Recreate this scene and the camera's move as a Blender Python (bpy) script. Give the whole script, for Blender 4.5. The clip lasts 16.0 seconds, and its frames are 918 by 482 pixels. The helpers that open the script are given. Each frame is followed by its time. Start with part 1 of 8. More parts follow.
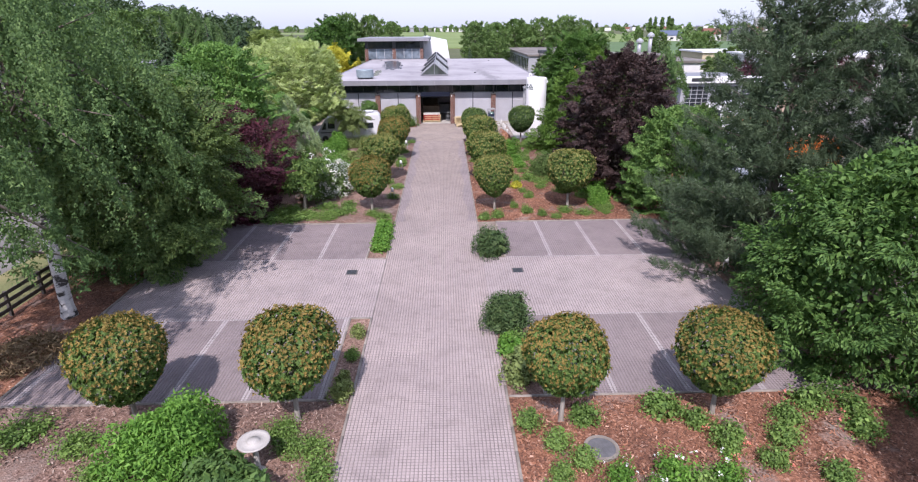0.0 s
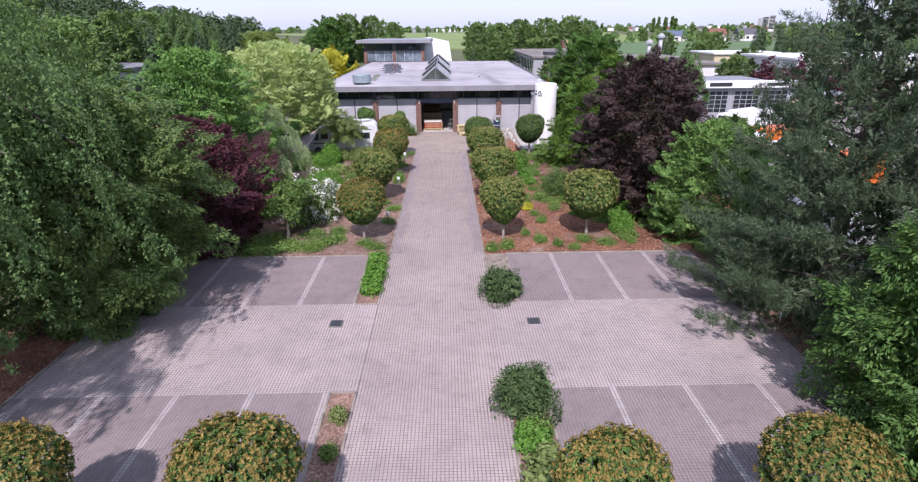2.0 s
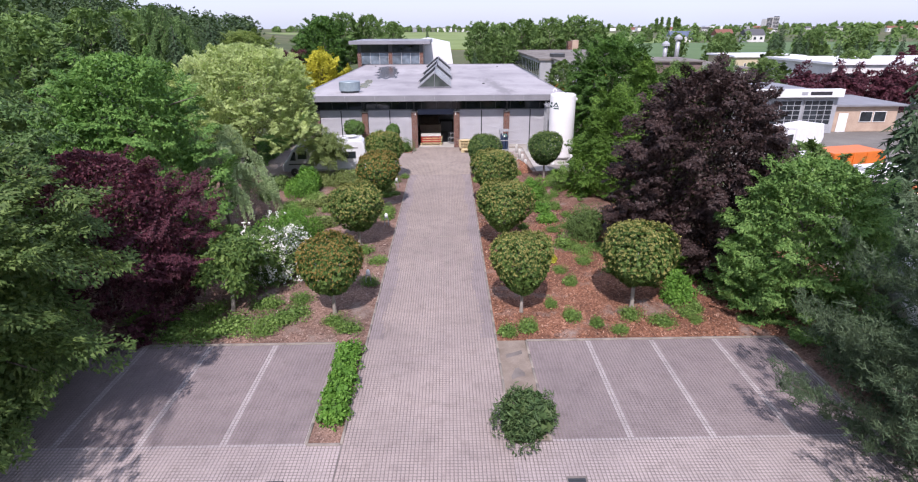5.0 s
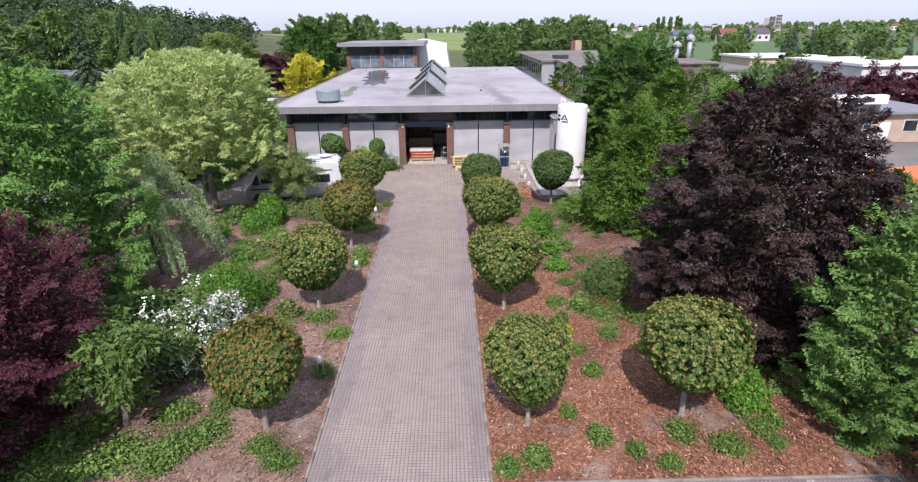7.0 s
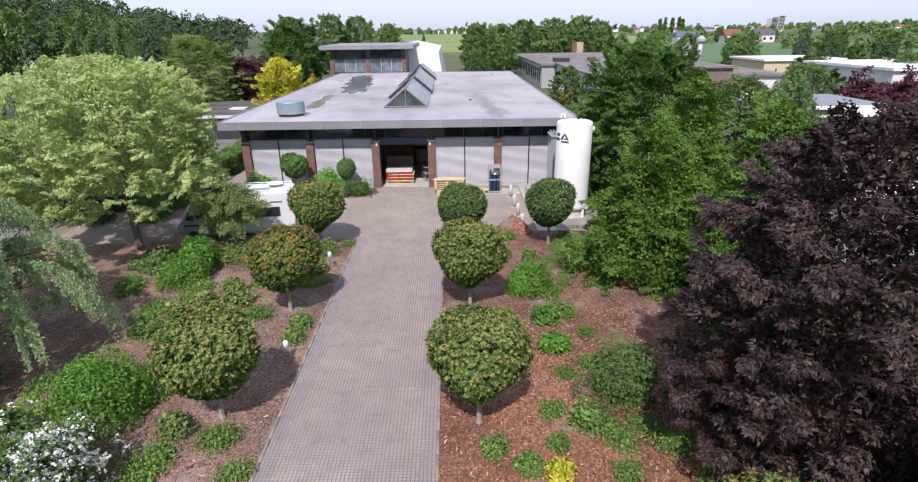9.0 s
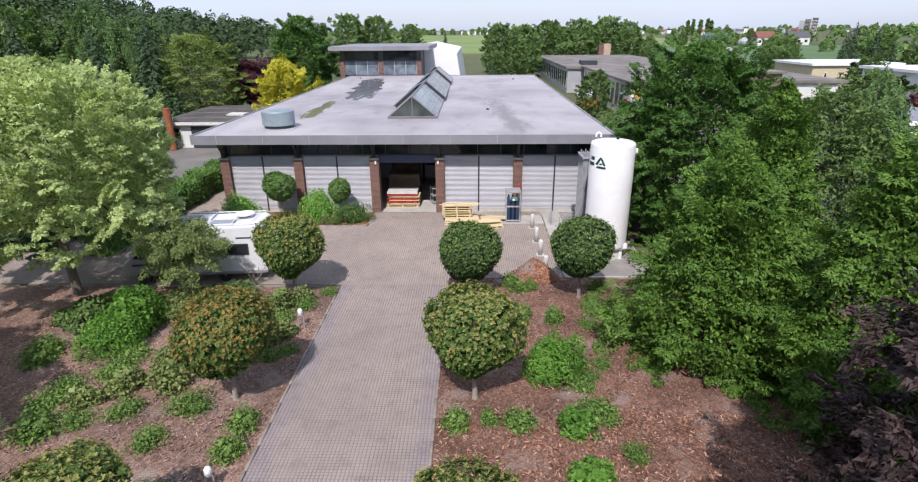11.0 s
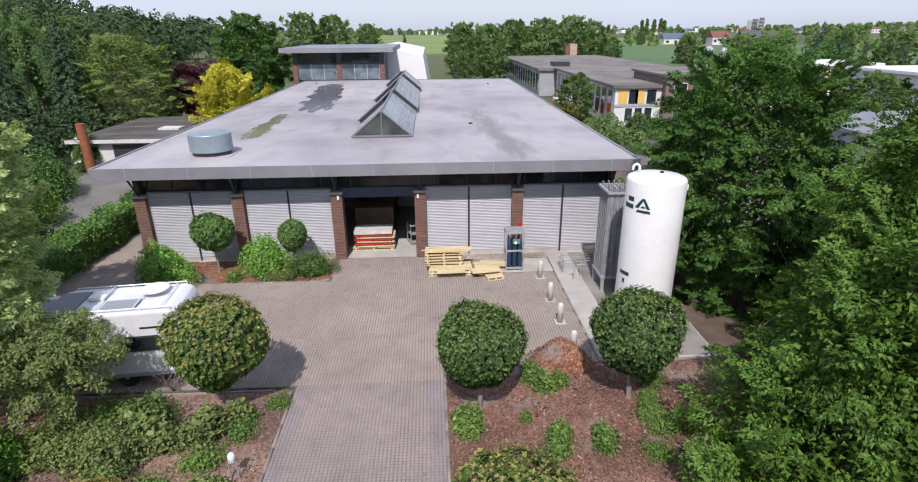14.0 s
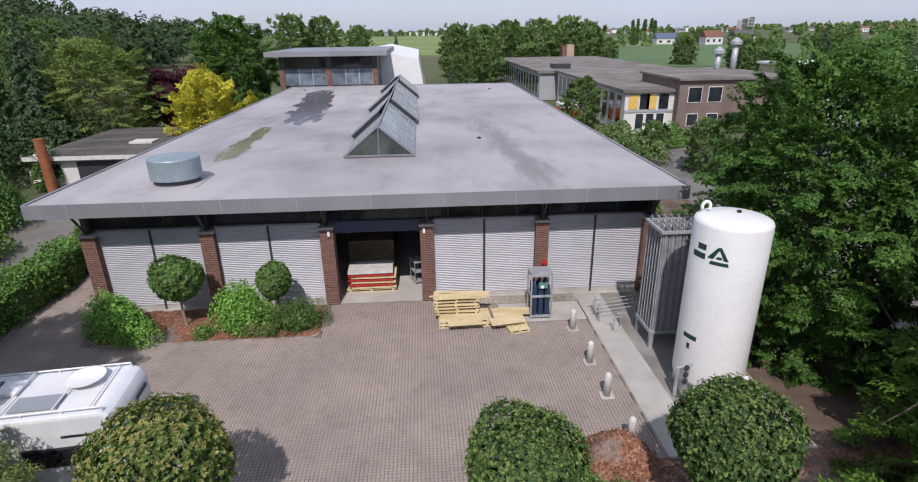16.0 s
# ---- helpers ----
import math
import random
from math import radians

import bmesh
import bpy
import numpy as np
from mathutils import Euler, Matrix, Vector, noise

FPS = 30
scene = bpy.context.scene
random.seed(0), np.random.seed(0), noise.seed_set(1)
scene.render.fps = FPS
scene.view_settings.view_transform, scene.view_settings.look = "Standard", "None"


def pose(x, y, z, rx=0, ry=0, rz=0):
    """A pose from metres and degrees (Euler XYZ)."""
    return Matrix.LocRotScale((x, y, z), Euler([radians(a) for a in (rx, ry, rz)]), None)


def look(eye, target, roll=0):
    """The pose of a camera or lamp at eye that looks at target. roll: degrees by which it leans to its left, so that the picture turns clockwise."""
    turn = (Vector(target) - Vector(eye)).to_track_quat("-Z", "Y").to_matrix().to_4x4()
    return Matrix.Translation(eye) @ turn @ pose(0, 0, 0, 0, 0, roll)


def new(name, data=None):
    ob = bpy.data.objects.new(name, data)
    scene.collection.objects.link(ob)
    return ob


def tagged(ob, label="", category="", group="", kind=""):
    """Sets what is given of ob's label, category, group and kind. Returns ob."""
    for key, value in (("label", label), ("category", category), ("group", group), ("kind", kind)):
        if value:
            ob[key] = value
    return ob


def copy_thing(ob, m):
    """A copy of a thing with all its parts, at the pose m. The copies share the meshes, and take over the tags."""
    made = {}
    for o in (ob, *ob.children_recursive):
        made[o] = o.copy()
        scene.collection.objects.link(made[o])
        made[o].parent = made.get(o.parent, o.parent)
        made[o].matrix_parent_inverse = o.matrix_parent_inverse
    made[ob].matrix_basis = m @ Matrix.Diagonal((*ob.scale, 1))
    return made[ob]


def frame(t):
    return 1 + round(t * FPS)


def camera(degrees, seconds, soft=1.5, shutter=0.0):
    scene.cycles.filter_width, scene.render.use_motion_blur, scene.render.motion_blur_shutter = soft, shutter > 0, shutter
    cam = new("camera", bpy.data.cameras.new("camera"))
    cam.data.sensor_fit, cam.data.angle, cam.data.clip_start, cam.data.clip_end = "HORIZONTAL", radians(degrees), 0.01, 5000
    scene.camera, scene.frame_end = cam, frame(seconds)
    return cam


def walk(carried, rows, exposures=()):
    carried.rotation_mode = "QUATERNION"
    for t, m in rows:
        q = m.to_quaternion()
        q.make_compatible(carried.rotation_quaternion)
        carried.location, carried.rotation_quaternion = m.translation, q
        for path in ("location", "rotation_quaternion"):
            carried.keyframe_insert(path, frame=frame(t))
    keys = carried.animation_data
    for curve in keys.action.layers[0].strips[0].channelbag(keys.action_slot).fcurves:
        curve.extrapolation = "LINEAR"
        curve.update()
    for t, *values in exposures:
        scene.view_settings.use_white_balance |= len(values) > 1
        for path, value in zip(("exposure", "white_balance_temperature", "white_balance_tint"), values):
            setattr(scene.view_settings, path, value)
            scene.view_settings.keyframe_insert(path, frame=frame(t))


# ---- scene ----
cam = camera(80.0, 16.0, soft=1.15)
PATH = [
    (0, (1.588, -0.956, 11.288), (1.632, 0.906, 10.559), -0.4),
    (0.5, (1.55, 0.095, 11.354), (1.593, 1.957, 10.625), -0.3),
    (1, (1.557, 1.245, 11.418), (1.597, 3.106, 10.689), -0.4),
    (1.5, (1.587, 2.462, 11.423), (1.624, 4.325, 10.695), -0.5),
    (2, (1.607, 3.778, 11.444), (1.643, 5.641, 10.716), -0.5),
    (2.5, (1.679, 5.126, 11.443), (1.712, 6.989, 10.715), -0.6),
    (3, (1.663, 6.568, 11.479), (1.697, 8.43, 10.75), -0.5),
    (5.5, (1.699, 14.201, 11.545), (1.734, 16.063, 10.816), -0.3),
    (6, (1.925, 15.984, 11.581), (1.958, 17.846, 10.853), -0.5),
    (6.5, (2.135, 17.745, 11.575), (2.167, 19.607, 10.846), -0.5),
    (7, (2.475, 19.76, 11.49), (2.505, 21.624, 10.762), -0.6),
    (7.5, (2.865, 21.743, 11.351), (2.891, 23.608, 10.628), -0.7),
    (8, (3.17, 23.564, 11.405), (3.198, 25.429, 10.682), -0.6),
    (8.5, (3.604, 25.28, 11.461), (3.631, 27.144, 10.737), -0.6),
    (9, (4.0, 27.056, 11.462), (4.025, 28.92, 10.739), -0.7),
    (11.5, (4.66, 35.205, 11.295), (4.595, 37.07, 10.576), -0.4),
    (12, (4.55, 36.641, 11.287), (4.474, 38.506, 10.568), -0.4),
    (12.5, (4.319, 37.808, 11.324), (4.234, 39.672, 10.604), -0.3),
    (13, (3.927, 39.09, 11.289), (3.843, 40.954, 10.569), 0.0),
    (13.5, (3.613, 40.183, 11.318), (3.605, 42.049, 10.597), -0.2),
    (14, (3.247, 41.321, 11.305), (3.336, 43.184, 10.584), -0.5),
    (14.5, (2.945, 42.36, 11.34), (3.065, 44.222, 10.62), -0.7),
    (15, (2.708, 43.553, 11.321), (2.848, 45.413, 10.601), -0.7),
    (15.5, (2.663, 44.77, 11.363), (2.814, 46.63, 10.644), -0.8),
    (16, (2.572, 46.207, 11.374), (2.688, 48.07, 10.655), -0.8),
]

walk(cam, [(t, look(eye, target, roll)) for t, eye, target, roll in PATH], ((0.0, 0.53, 6250, 24), (3.0, 0.48, 6200, 25), (7.0, 0.45, 6450, 20), (9.0, 0.42, 6400, 17), (12.0, 0.32, 6400, 16), (14.5, 0.17, 6450, 16), (16.0, -0.03, 6450, 16)))

# ---- light: hazy bright sky, sun high behind the first camera ----
SUN_EL, SUN_AZ = 50.0, 188.0          # degrees; azimuth clockwise from +y
world = bpy.data.worlds.new("sky")
scene.world = world
world.use_nodes = True
wn = world.node_tree
sky = wn.nodes.new("ShaderNodeTexSky")
sky.sky_type = "NISHITA"
sky.sun_disc = False
sky.sun_elevation = radians(SUN_EL)
sky.sun_rotation = radians(SUN_AZ)
sky.air_density, sky.dust_density, sky.ozone_density = 1.0, 1.0, 1.0
wn.nodes["Background"].inputs["Strength"].default_value = 0.1
# thin high cloud over the whole sky
cloud = wn.nodes.new("ShaderNodeTexNoise")
cloud.inputs["Scale"].default_value = 2.2
cloud.inputs["Detail"].default_value = 6.0
wmap = wn.nodes.new("ShaderNodeMapping")
wmap.inputs["Scale"].default_value = (1, 1, 4)
wn.links.new(wn.nodes.new("ShaderNodeTexCoord").outputs["Generated"], wmap.inputs["Vector"])
wn.links.new(wmap.outputs["Vector"], cloud.inputs["Vector"])
veil = wn.nodes.new("ShaderNodeMapRange")
veil.inputs["From Min"].default_value, veil.inputs["From Max"].default_value = 0.35, 0.68
veil.inputs["To Min"].default_value, veil.inputs["To Max"].default_value = 0.55, 0.8
wn.links.new(cloud.outputs["Fac"], veil.inputs["Value"])
wmix = wn.nodes.new("ShaderNodeMix")
wmix.data_type = "RGBA"
wmix.inputs[7].default_value = (6.1, 7.1, 9.0, 1.0)
wn.links.new(veil.outputs["Result"], wmix.inputs[0])
wn.links.new(sky.outputs["Color"], wmix.inputs[6])
wn.links.new(wmix.outputs[2], wn.nodes["Background"].inputs["Color"])
sun = new("sun", bpy.data.lights.new("sun", "SUN"))
sun.data.energy, sun.data.angle, sun.data.color = 3.7, radians(0.8), (1.0, 0.955, 0.90)
_az, _el = radians(SUN_AZ), radians(SUN_EL)
sun.matrix_world = look((30 * math.sin(_az) * math.cos(_el), 30 * math.cos(_az) * math.cos(_el), 30 * math.sin(_el)), (0, 0, 0))


# ---- material helpers ----
def shader(name, rough=0.7, metal=0.0, spec=0.5):
    m = bpy.data.materials.new(name)
    m.use_nodes = True
    b = m.node_tree.nodes["Principled BSDF"]
    b.inputs["Roughness"].default_value = rough
    b.inputs["Metallic"].default_value = metal
    b.inputs["Specular IOR Level"].default_value = spec
    return m, m.node_tree, b


def coords(nt, scale=(1, 1, 1), world_space=True):
    if world_space:
        out = nt.nodes.new("ShaderNodeNewGeometry").outputs["Position"]
    else:
        out = nt.nodes.new("ShaderNodeTexCoord").outputs["Object"]
    if scale == (1, 1, 1):
        return out
    mp = nt.nodes.new("ShaderNodeMapping")
    mp.inputs["Scale"].default_value = scale
    nt.links.new(out, mp.inputs["Vector"])
    return mp.outputs["Vector"]


def grain(nt, vec, scale, detail=4.0, rough=0.55):
    n = nt.nodes.new("ShaderNodeTexNoise")
    n.inputs["Scale"].default_value = scale
    n.inputs["Detail"].default_value = detail
    n.inputs["Roughness"].default_value = rough
    nt.links.new(vec, n.inputs["Vector"])
    return n.outputs["Fac"]


def cells(nt, vec, scale, feature="F1"):
    n = nt.nodes.new("ShaderNodeTexVoronoi")
    n.feature = feature
    n.inputs["Scale"].default_value = scale
    nt.links.new(vec, n.inputs["Vector"])
    return n


def ramp(nt, fac, stops):
    n = nt.nodes.new("ShaderNodeValToRGB")
    while len(n.color_ramp.elements) < len(stops):
        n.color_ramp.elements.new(0.5)
    for e, (p, c) in zip(n.color_ramp.elements, stops):
        e.position, e.color = p, (*c, 1.0)
    nt.links.new(fac, n.inputs["Fac"])
    return n.outputs["Color"]


def blend(nt, a, b, fac, mode="MIX"):
    n = nt.nodes.new("ShaderNodeMix")
    n.data_type, n.blend_type = "RGBA", mode
    for value, key in ((fac, 0), (a, 6), (b, 7)):
        if isinstance(value, (int, float)):
            n.inputs[key].default_value = value
        elif isinstance(value, tuple):
            n.inputs[key].default_value = (*value, 1.0)
        else:
            nt.links.new(value, n.inputs[key])
    return n.outputs[2]


def relief(nt, b, height, strength=0.4, distance=0.02):
    n = nt.nodes.new("ShaderNodeBump")
    n.inputs["Strength"].default_value = strength
    n.inputs["Distance"].default_value = distance
    nt.links.new(height, n.inputs["Height"])
    nt.links.new(n.outputs["Normal"], b.inputs["Normal"])


def island(nt):
    return nt.nodes.new("ShaderNodeNewGeometry").outputs["Random Per Island"]


def mottled(name, stops, scale=3.0, fine=40.0, rough=0.75, metal=0.0, bump=0.3, dist=0.01, stretch=(1, 1, 1), spec=0.4, amount=0.35):
    """Two scales of variation: broad patches through a ramp, fine grain multiplied in."""
    m, nt, b = shader(name, rough, metal, spec)
    v = coords(nt, stretch)
    col = ramp(nt, grain(nt, v, scale), stops)
    g = grain(nt, v, fine, 3.0, 0.6)
    col = blend(nt, col, ramp(nt, g, [(0.3, (0.55, 0.55, 0.55)), (0.7, (1.25, 1.25, 1.25))]), amount, "MULTIPLY")
    nt.links.new(col, b.inputs["Base Color"])
    relief(nt, b, g, bump, dist)
    return m


def leaf_shader(name, dark, mid, light, through_light=0.24, rough=0.58, patch=0.7):
    m, nt, b = shader(name, rough, 0.0, 0.22)
    dark, mid, light = (tuple(min(0.85, c * 1.55) for c in k) for k in ([0.75 * a + 0.25 * b for a, b in zip(dark, mid)], mid, [0.85 * a + 0.15 * b for a, b in zip(light, mid)]))
    if mid[1] > mid[0] and mid[1] > mid[2]:      # leaves are duller than pure green
        dark, mid, light = ((r + 0.05 * (g - r), g, b - 0.08 * b) for r, g, b in (dark, mid, light))
    col = ramp(nt, island(nt), [(0.0, dark), (0.5, mid), (1.0, light)])
    g = grain(nt, coords(nt), patch, 3.0)
    col = blend(nt, col, ramp(nt, g, [(0.35, (0.7, 0.75, 0.7)), (0.65, (1.2, 1.15, 1.1))]), 0.7, "MULTIPLY")
    nt.links.new(col, b.inputs["Base Color"])
    tr = nt.nodes.new("ShaderNodeBsdfTranslucent")
    nt.links.new(blend(nt, col, (1.2, 1.2, 0.7), 0.8, "MULTIPLY"), tr.inputs["Color"])
    mx = nt.nodes.new("ShaderNodeMixShader")
    mx.inputs[0].default_value = through_light
    nt.links.new(b.outputs[0], mx.inputs[1])
    nt.links.new(tr.outputs[0], mx.inputs[2])
    nt.links.new(mx.outputs[0], nt.nodes["Material Output"].inputs["Surface"])
    return m


def plain(name, color, rough=0.5, metal=0.0, spec=0.5):
    return mottled(name, [(0.3, tuple(c * 0.85 for c in color)), (0.7, color)], 1.5, 30.0, rough, metal, 0.05, 0.003, spec=spec, amount=0.2)


def paver_shader(name, a, c, dirt=(0.5, 0.48, 0.47), worn=None):
    m, nt, b = shader(name, 0.85, 0.0, 0.3)
    v = coords(nt)
    col = ramp(nt, island(nt), [(0.0, tuple(0.72 * x + 0.28 * y for x, y in zip(a, c))), (0.55, tuple((x + y) / 2 for x, y in zip(a, c))), (1.0, tuple(0.28 * x + 0.72 * y for x, y in zip(a, c)))])
    if worn:      # the drive is dirtier towards the workshop
        sep = nt.nodes.new("ShaderNodeSeparateXYZ")
        nt.links.new(v, sep.inputs[0])
        way = nt.nodes.new("ShaderNodeMapRange")
        way.inputs["From Min"].default_value, way.inputs["From Max"].default_value = 16.0, 46.0
        nt.links.new(sep.outputs[1], way.inputs["Value"])
        col = blend(nt, col, worn, way.outputs["Result"], "MULTIPLY")
    big = ramp(nt, grain(nt, v, 0.28, 4.0), [(0.38, (0.80, 0.79, 0.80)), (0.62, (1.10, 1.09, 1.07))])
    col = blend(nt, col, big, 0.5, "MULTIPLY")
    patch = ramp(nt, grain(nt, v, 0.75, 4.0, 0.6), [(0.36, (0.74, 0.73, 0.74)), (0.5, (1.0, 1.0, 1.0)), (0.66, (1.16, 1.14, 1.13))])
    col = blend(nt, col, patch, 0.28, "MULTIPLY")
    st = ramp(nt, grain(nt, v, 1.7, 5.0, 0.65), [(0.30, dirt), (0.48, (1, 1, 1))])
    col = blend(nt, col, st, 0.4, "MULTIPLY")
    g = grain(nt, v, 60.0, 3.0)
    col = blend(nt, col, ramp(nt, g, [(0.3, (0.7, 0.7, 0.7)), (0.7, (1.2, 1.2, 1.2))]), 0.35, "MULTIPLY")
    nt.links.new(col, b.inputs["Base Color"])
    relief(nt, b, g, 0.3, 0.005)
    return m


# ---- materials ----
PAVE = paver_shader("light_concrete_paver", (0.3266, 0.2793, 0.2762), (0.378, 0.3266, 0.3202))
PAVE_EDGE = paver_shader("edge_paver", (0.2342, 0.1995, 0.2037), (0.2804, 0.2405, 0.2447))
PAVE_MID = paver_shader("worn_drive_paver", (0.3224, 0.272, 0.2656), (0.3738, 0.3181, 0.3097), worn=(0.82, 0.81, 0.76))
PAVE_DARK = paver_shader("dark_concrete_paver", (0.2048, 0.1691, 0.1743), (0.2467, 0.2058, 0.2111))
PAVE_LINE = paver_shader("pale_line_paver", (0.313, 0.281, 0.285), (0.386, 0.350, 0.350))
PAVE_COURT = paver_shader("worn_brown_paver", (0.2869, 0.2395, 0.2094), (0.3417, 0.2883, 0.2535))
JOINT = mottled("joint_sand", [(0.35, (0.145, 0.126, 0.117)), (0.65, (0.21, 0.184, 0.168))], 1.2, 50.0, 0.95)
SAND = mottled("sandy_soil", [(0.3, (0.16, 0.125, 0.10)), (0.5, (0.235, 0.19, 0.155)), (0.7, (0.31, 0.26, 0.22))], 1.1, 25.0, 0.95, bump=0.6, dist=0.02)
KERB = mottled("concrete_kerb", [(0.3, (0.20, 0.175, 0.15)), (0.7, (0.31, 0.275, 0.24))], 2.0, 60.0, 0.9)
CONCRETE = mottled("pale_concrete_slab", [(0.3, (0.36, 0.34, 0.31)), (0.7, (0.5, 0.48, 0.45))], 0.8, 40.0, 0.85)
SOIL = mottled("garden_soil", [(0.3, (0.075, 0.055, 0.04)), (0.5, (0.12, 0.085, 0.065)), (0.7, (0.17, 0.13, 0.10))], 0.9, 25.0, 0.95, bump=0.8, dist=0.03)
ASPHALT = mottled("yard_asphalt", [(0.3, (0.13, 0.12, 0.11)), (0.7, (0.21, 0.20, 0.18))], 0.25, 45.0, 0.9)
BARK = mottled("tree_bark", [(0.3, (0.09, 0.075, 0.06)), (0.7, (0.20, 0.17, 0.14))], 3.0, 22.0, 0.9, bump=0.9, dist=0.02, stretch=(1, 1, 0.25))
BARK_PALE = mottled("pale_bark", [(0.3, (0.2, 0.18, 0.15)), (0.7, (0.36, 0.33, 0.29))], 3.0, 22.0, 0.9, bump=0.6, dist=0.01, stretch=(1, 1, 0.25))
BARK_BIRCH = mottled("birch_bark", [(0.40, (0.05, 0.045, 0.04)), (0.47, (0.55, 0.53, 0.5)), (0.7, (0.7, 0.68, 0.64))], 2.2, 12.0, 0.75, bump=0.4, dist=0.01, stretch=(1, 1, 2.2))


def mulch_shader(name, stops):
    m, nt, b = shader(name, 0.9, 0.0, 0.25)
    v = coords(nt)
    vc = cells(nt, coords(nt, (1, 1, 1)), 17.0)
    col = ramp(nt, vc.outputs["Color"], stops)
    big = ramp(nt, grain(nt, v, 0.35, 4.0, 0.6), [(0.36, (0.62, 0.60, 0.6)), (0.6, (1.15, 1.1, 1.05))])
    col = blend(nt, col, big, 0.85, "MULTIPLY")
    sandy = ramp(nt, grain(nt, v, 0.55, 5.0, 0.6), [(0.55, (0, 0, 0)), (0.70, (1, 1, 1))])
    col = blend(nt, col, (0.27, 0.215, 0.185), sandy)
    g = grain(nt, v, 45.0, 3.0)
    col = blend(nt, col, ramp(nt, g, [(0.3, (0.5, 0.5, 0.5)), (0.7, (1.4, 1.4, 1.4))]), 0.6, "MULTIPLY")
    nt.links.new(col, b.inputs["Base Color"])
    relief(nt, b, vc.outputs["Distance"], 0.9, 0.03)
    return m


MULCH = mulch_shader("red_bark_mulch", [(0.0, (0.095, 0.052, 0.038)), (0.45, (0.215, 0.10, 0.062)), (0.8, (0.335, 0.17, 0.11)), (1.0, (0.46, 0.32, 0.25))])
MULCH_BROWN = mulch_shader("brown_bark_mulch", [(0.0, (0.085, 0.048, 0.037)), (0.45, (0.175, 0.095, 0.07)), (0.8, (0.255, 0.152, 0.115)), (1.0, (0.36, 0.265, 0.215))])
MULCH_DULL = mulch_shader("weathered_mulch", [(0.0, (0.12, 0.075, 0.06)), (0.45, (0.22, 0.14, 0.11)), (0.8, (0.31, 0.21, 0.17)), (1.0, (0.42, 0.32, 0.27))])


def chip_shader(name, stops):
    m, nt, b = shader(name, 0.85, 0.0, 0.3)
    nt.links.new(ramp(nt, island(nt), stops), b.inputs["Base Color"])
    return m


CHIP = chip_shader("loose_red_chips", [(0.0, (0.07, 0.035, 0.024)), (0.4, (0.19, 0.082, 0.048)), (0.75, (0.36, 0.165, 0.095)), (1.0, (0.52, 0.33, 0.24))])
CHIP_BROWN = chip_shader("loose_brown_chips", [(0.0, (0.06, 0.034, 0.025)), (0.4, (0.15, 0.08, 0.057)), (0.75, (0.26, 0.145, 0.103)), (1.0, (0.42, 0.31, 0.25))])
CHIP_DULL = chip_shader("loose_grey_chips", [(0.0, (0.07, 0.045, 0.035)), (0.4, (0.17, 0.105, 0.08)), (0.75, (0.29, 0.185, 0.145)), (1.0, (0.46, 0.36, 0.30))])


def brick_shader(name):
    m, nt, b = shader(name, 0.85, 0.0, 0.3)
    v = coords(nt)
    sep = nt.nodes.new("ShaderNodeSeparateXYZ")
    nt.links.new(v, sep.inputs[0])
    add = nt.nodes.new("ShaderNodeMath")
    nt.links.new(sep.outputs[0], add.inputs[0])
    nt.links.new(sep.outputs[1], add.inputs[1])
    comb = nt.nodes.new("ShaderNodeCombineXYZ")
    nt.links.new(add.outputs[0], comb.inputs[0])
    nt.links.new(sep.outputs[2], comb.inputs[1])
    br = nt.nodes.new("ShaderNodeTexBrick")
    br.inputs["Scale"].default_value = 1.0
    br.inputs["Brick Width"].default_value = 0.25
    br.inputs["Row Height"].default_value = 0.083
    br.inputs["Mortar Size"].default_value = 0.008
    br.inputs["Color1"].default_value = (0.10, 0.04, 0.028, 1)
    br.inputs["Color2"].default_value = (0.185, 0.075, 0.05, 1)
    br.inputs["Mortar"].default_value = (0.26, 0.235, 0.215, 1)
    nt.links.new(comb.outputs[0], br.inputs["Vector"])
    g = grain(nt, v, 30.0)
    col = blend(nt, br.outputs["Color"], ramp(nt, g, [(0.3, (0.7, 0.7, 0.7)), (0.7, (1.2, 1.2, 1.2))]), 0.4, "MULTIPLY")
    nt.links.new(col, b.inputs["Base Color"])
    relief(nt, b, br.outputs["Fac"], -0.5, 0.01)
    return m


BRICK = brick_shader("red_brick")
SHUTTER = mottled("ribbed_aluminium", [(0.3, (0.47, 0.47, 0.505)), (0.7, (0.55, 0.55, 0.585))], 0.7, 20.0, 0.5, 0.15, 0.05, 0.003, amount=0.15)
FASCIA = mottled("grey_fascia_sheet", [(0.3, (0.22, 0.22, 0.24)), (0.7, (0.29, 0.29, 0.312))], 0.6, 20.0, 0.5, 0.2, 0.05, 0.003, amount=0.2)
STEEL = mottled("galvanised_steel", [(0.3, (0.33, 0.34, 0.36)), (0.7, (0.48, 0.49, 0.51))], 4.0, 30.0, 0.5, 0.3, 0.1, 0.003, amount=0.3)
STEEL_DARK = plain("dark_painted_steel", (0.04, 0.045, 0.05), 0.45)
WHITE = mottled("white_paint", [(0.3, (0.74, 0.74, 0.74)), (0.7, (0.82, 0.82, 0.82))], 0.9, 15.0, 0.35, 0.0, 0.04, 0.004, amount=0.15)
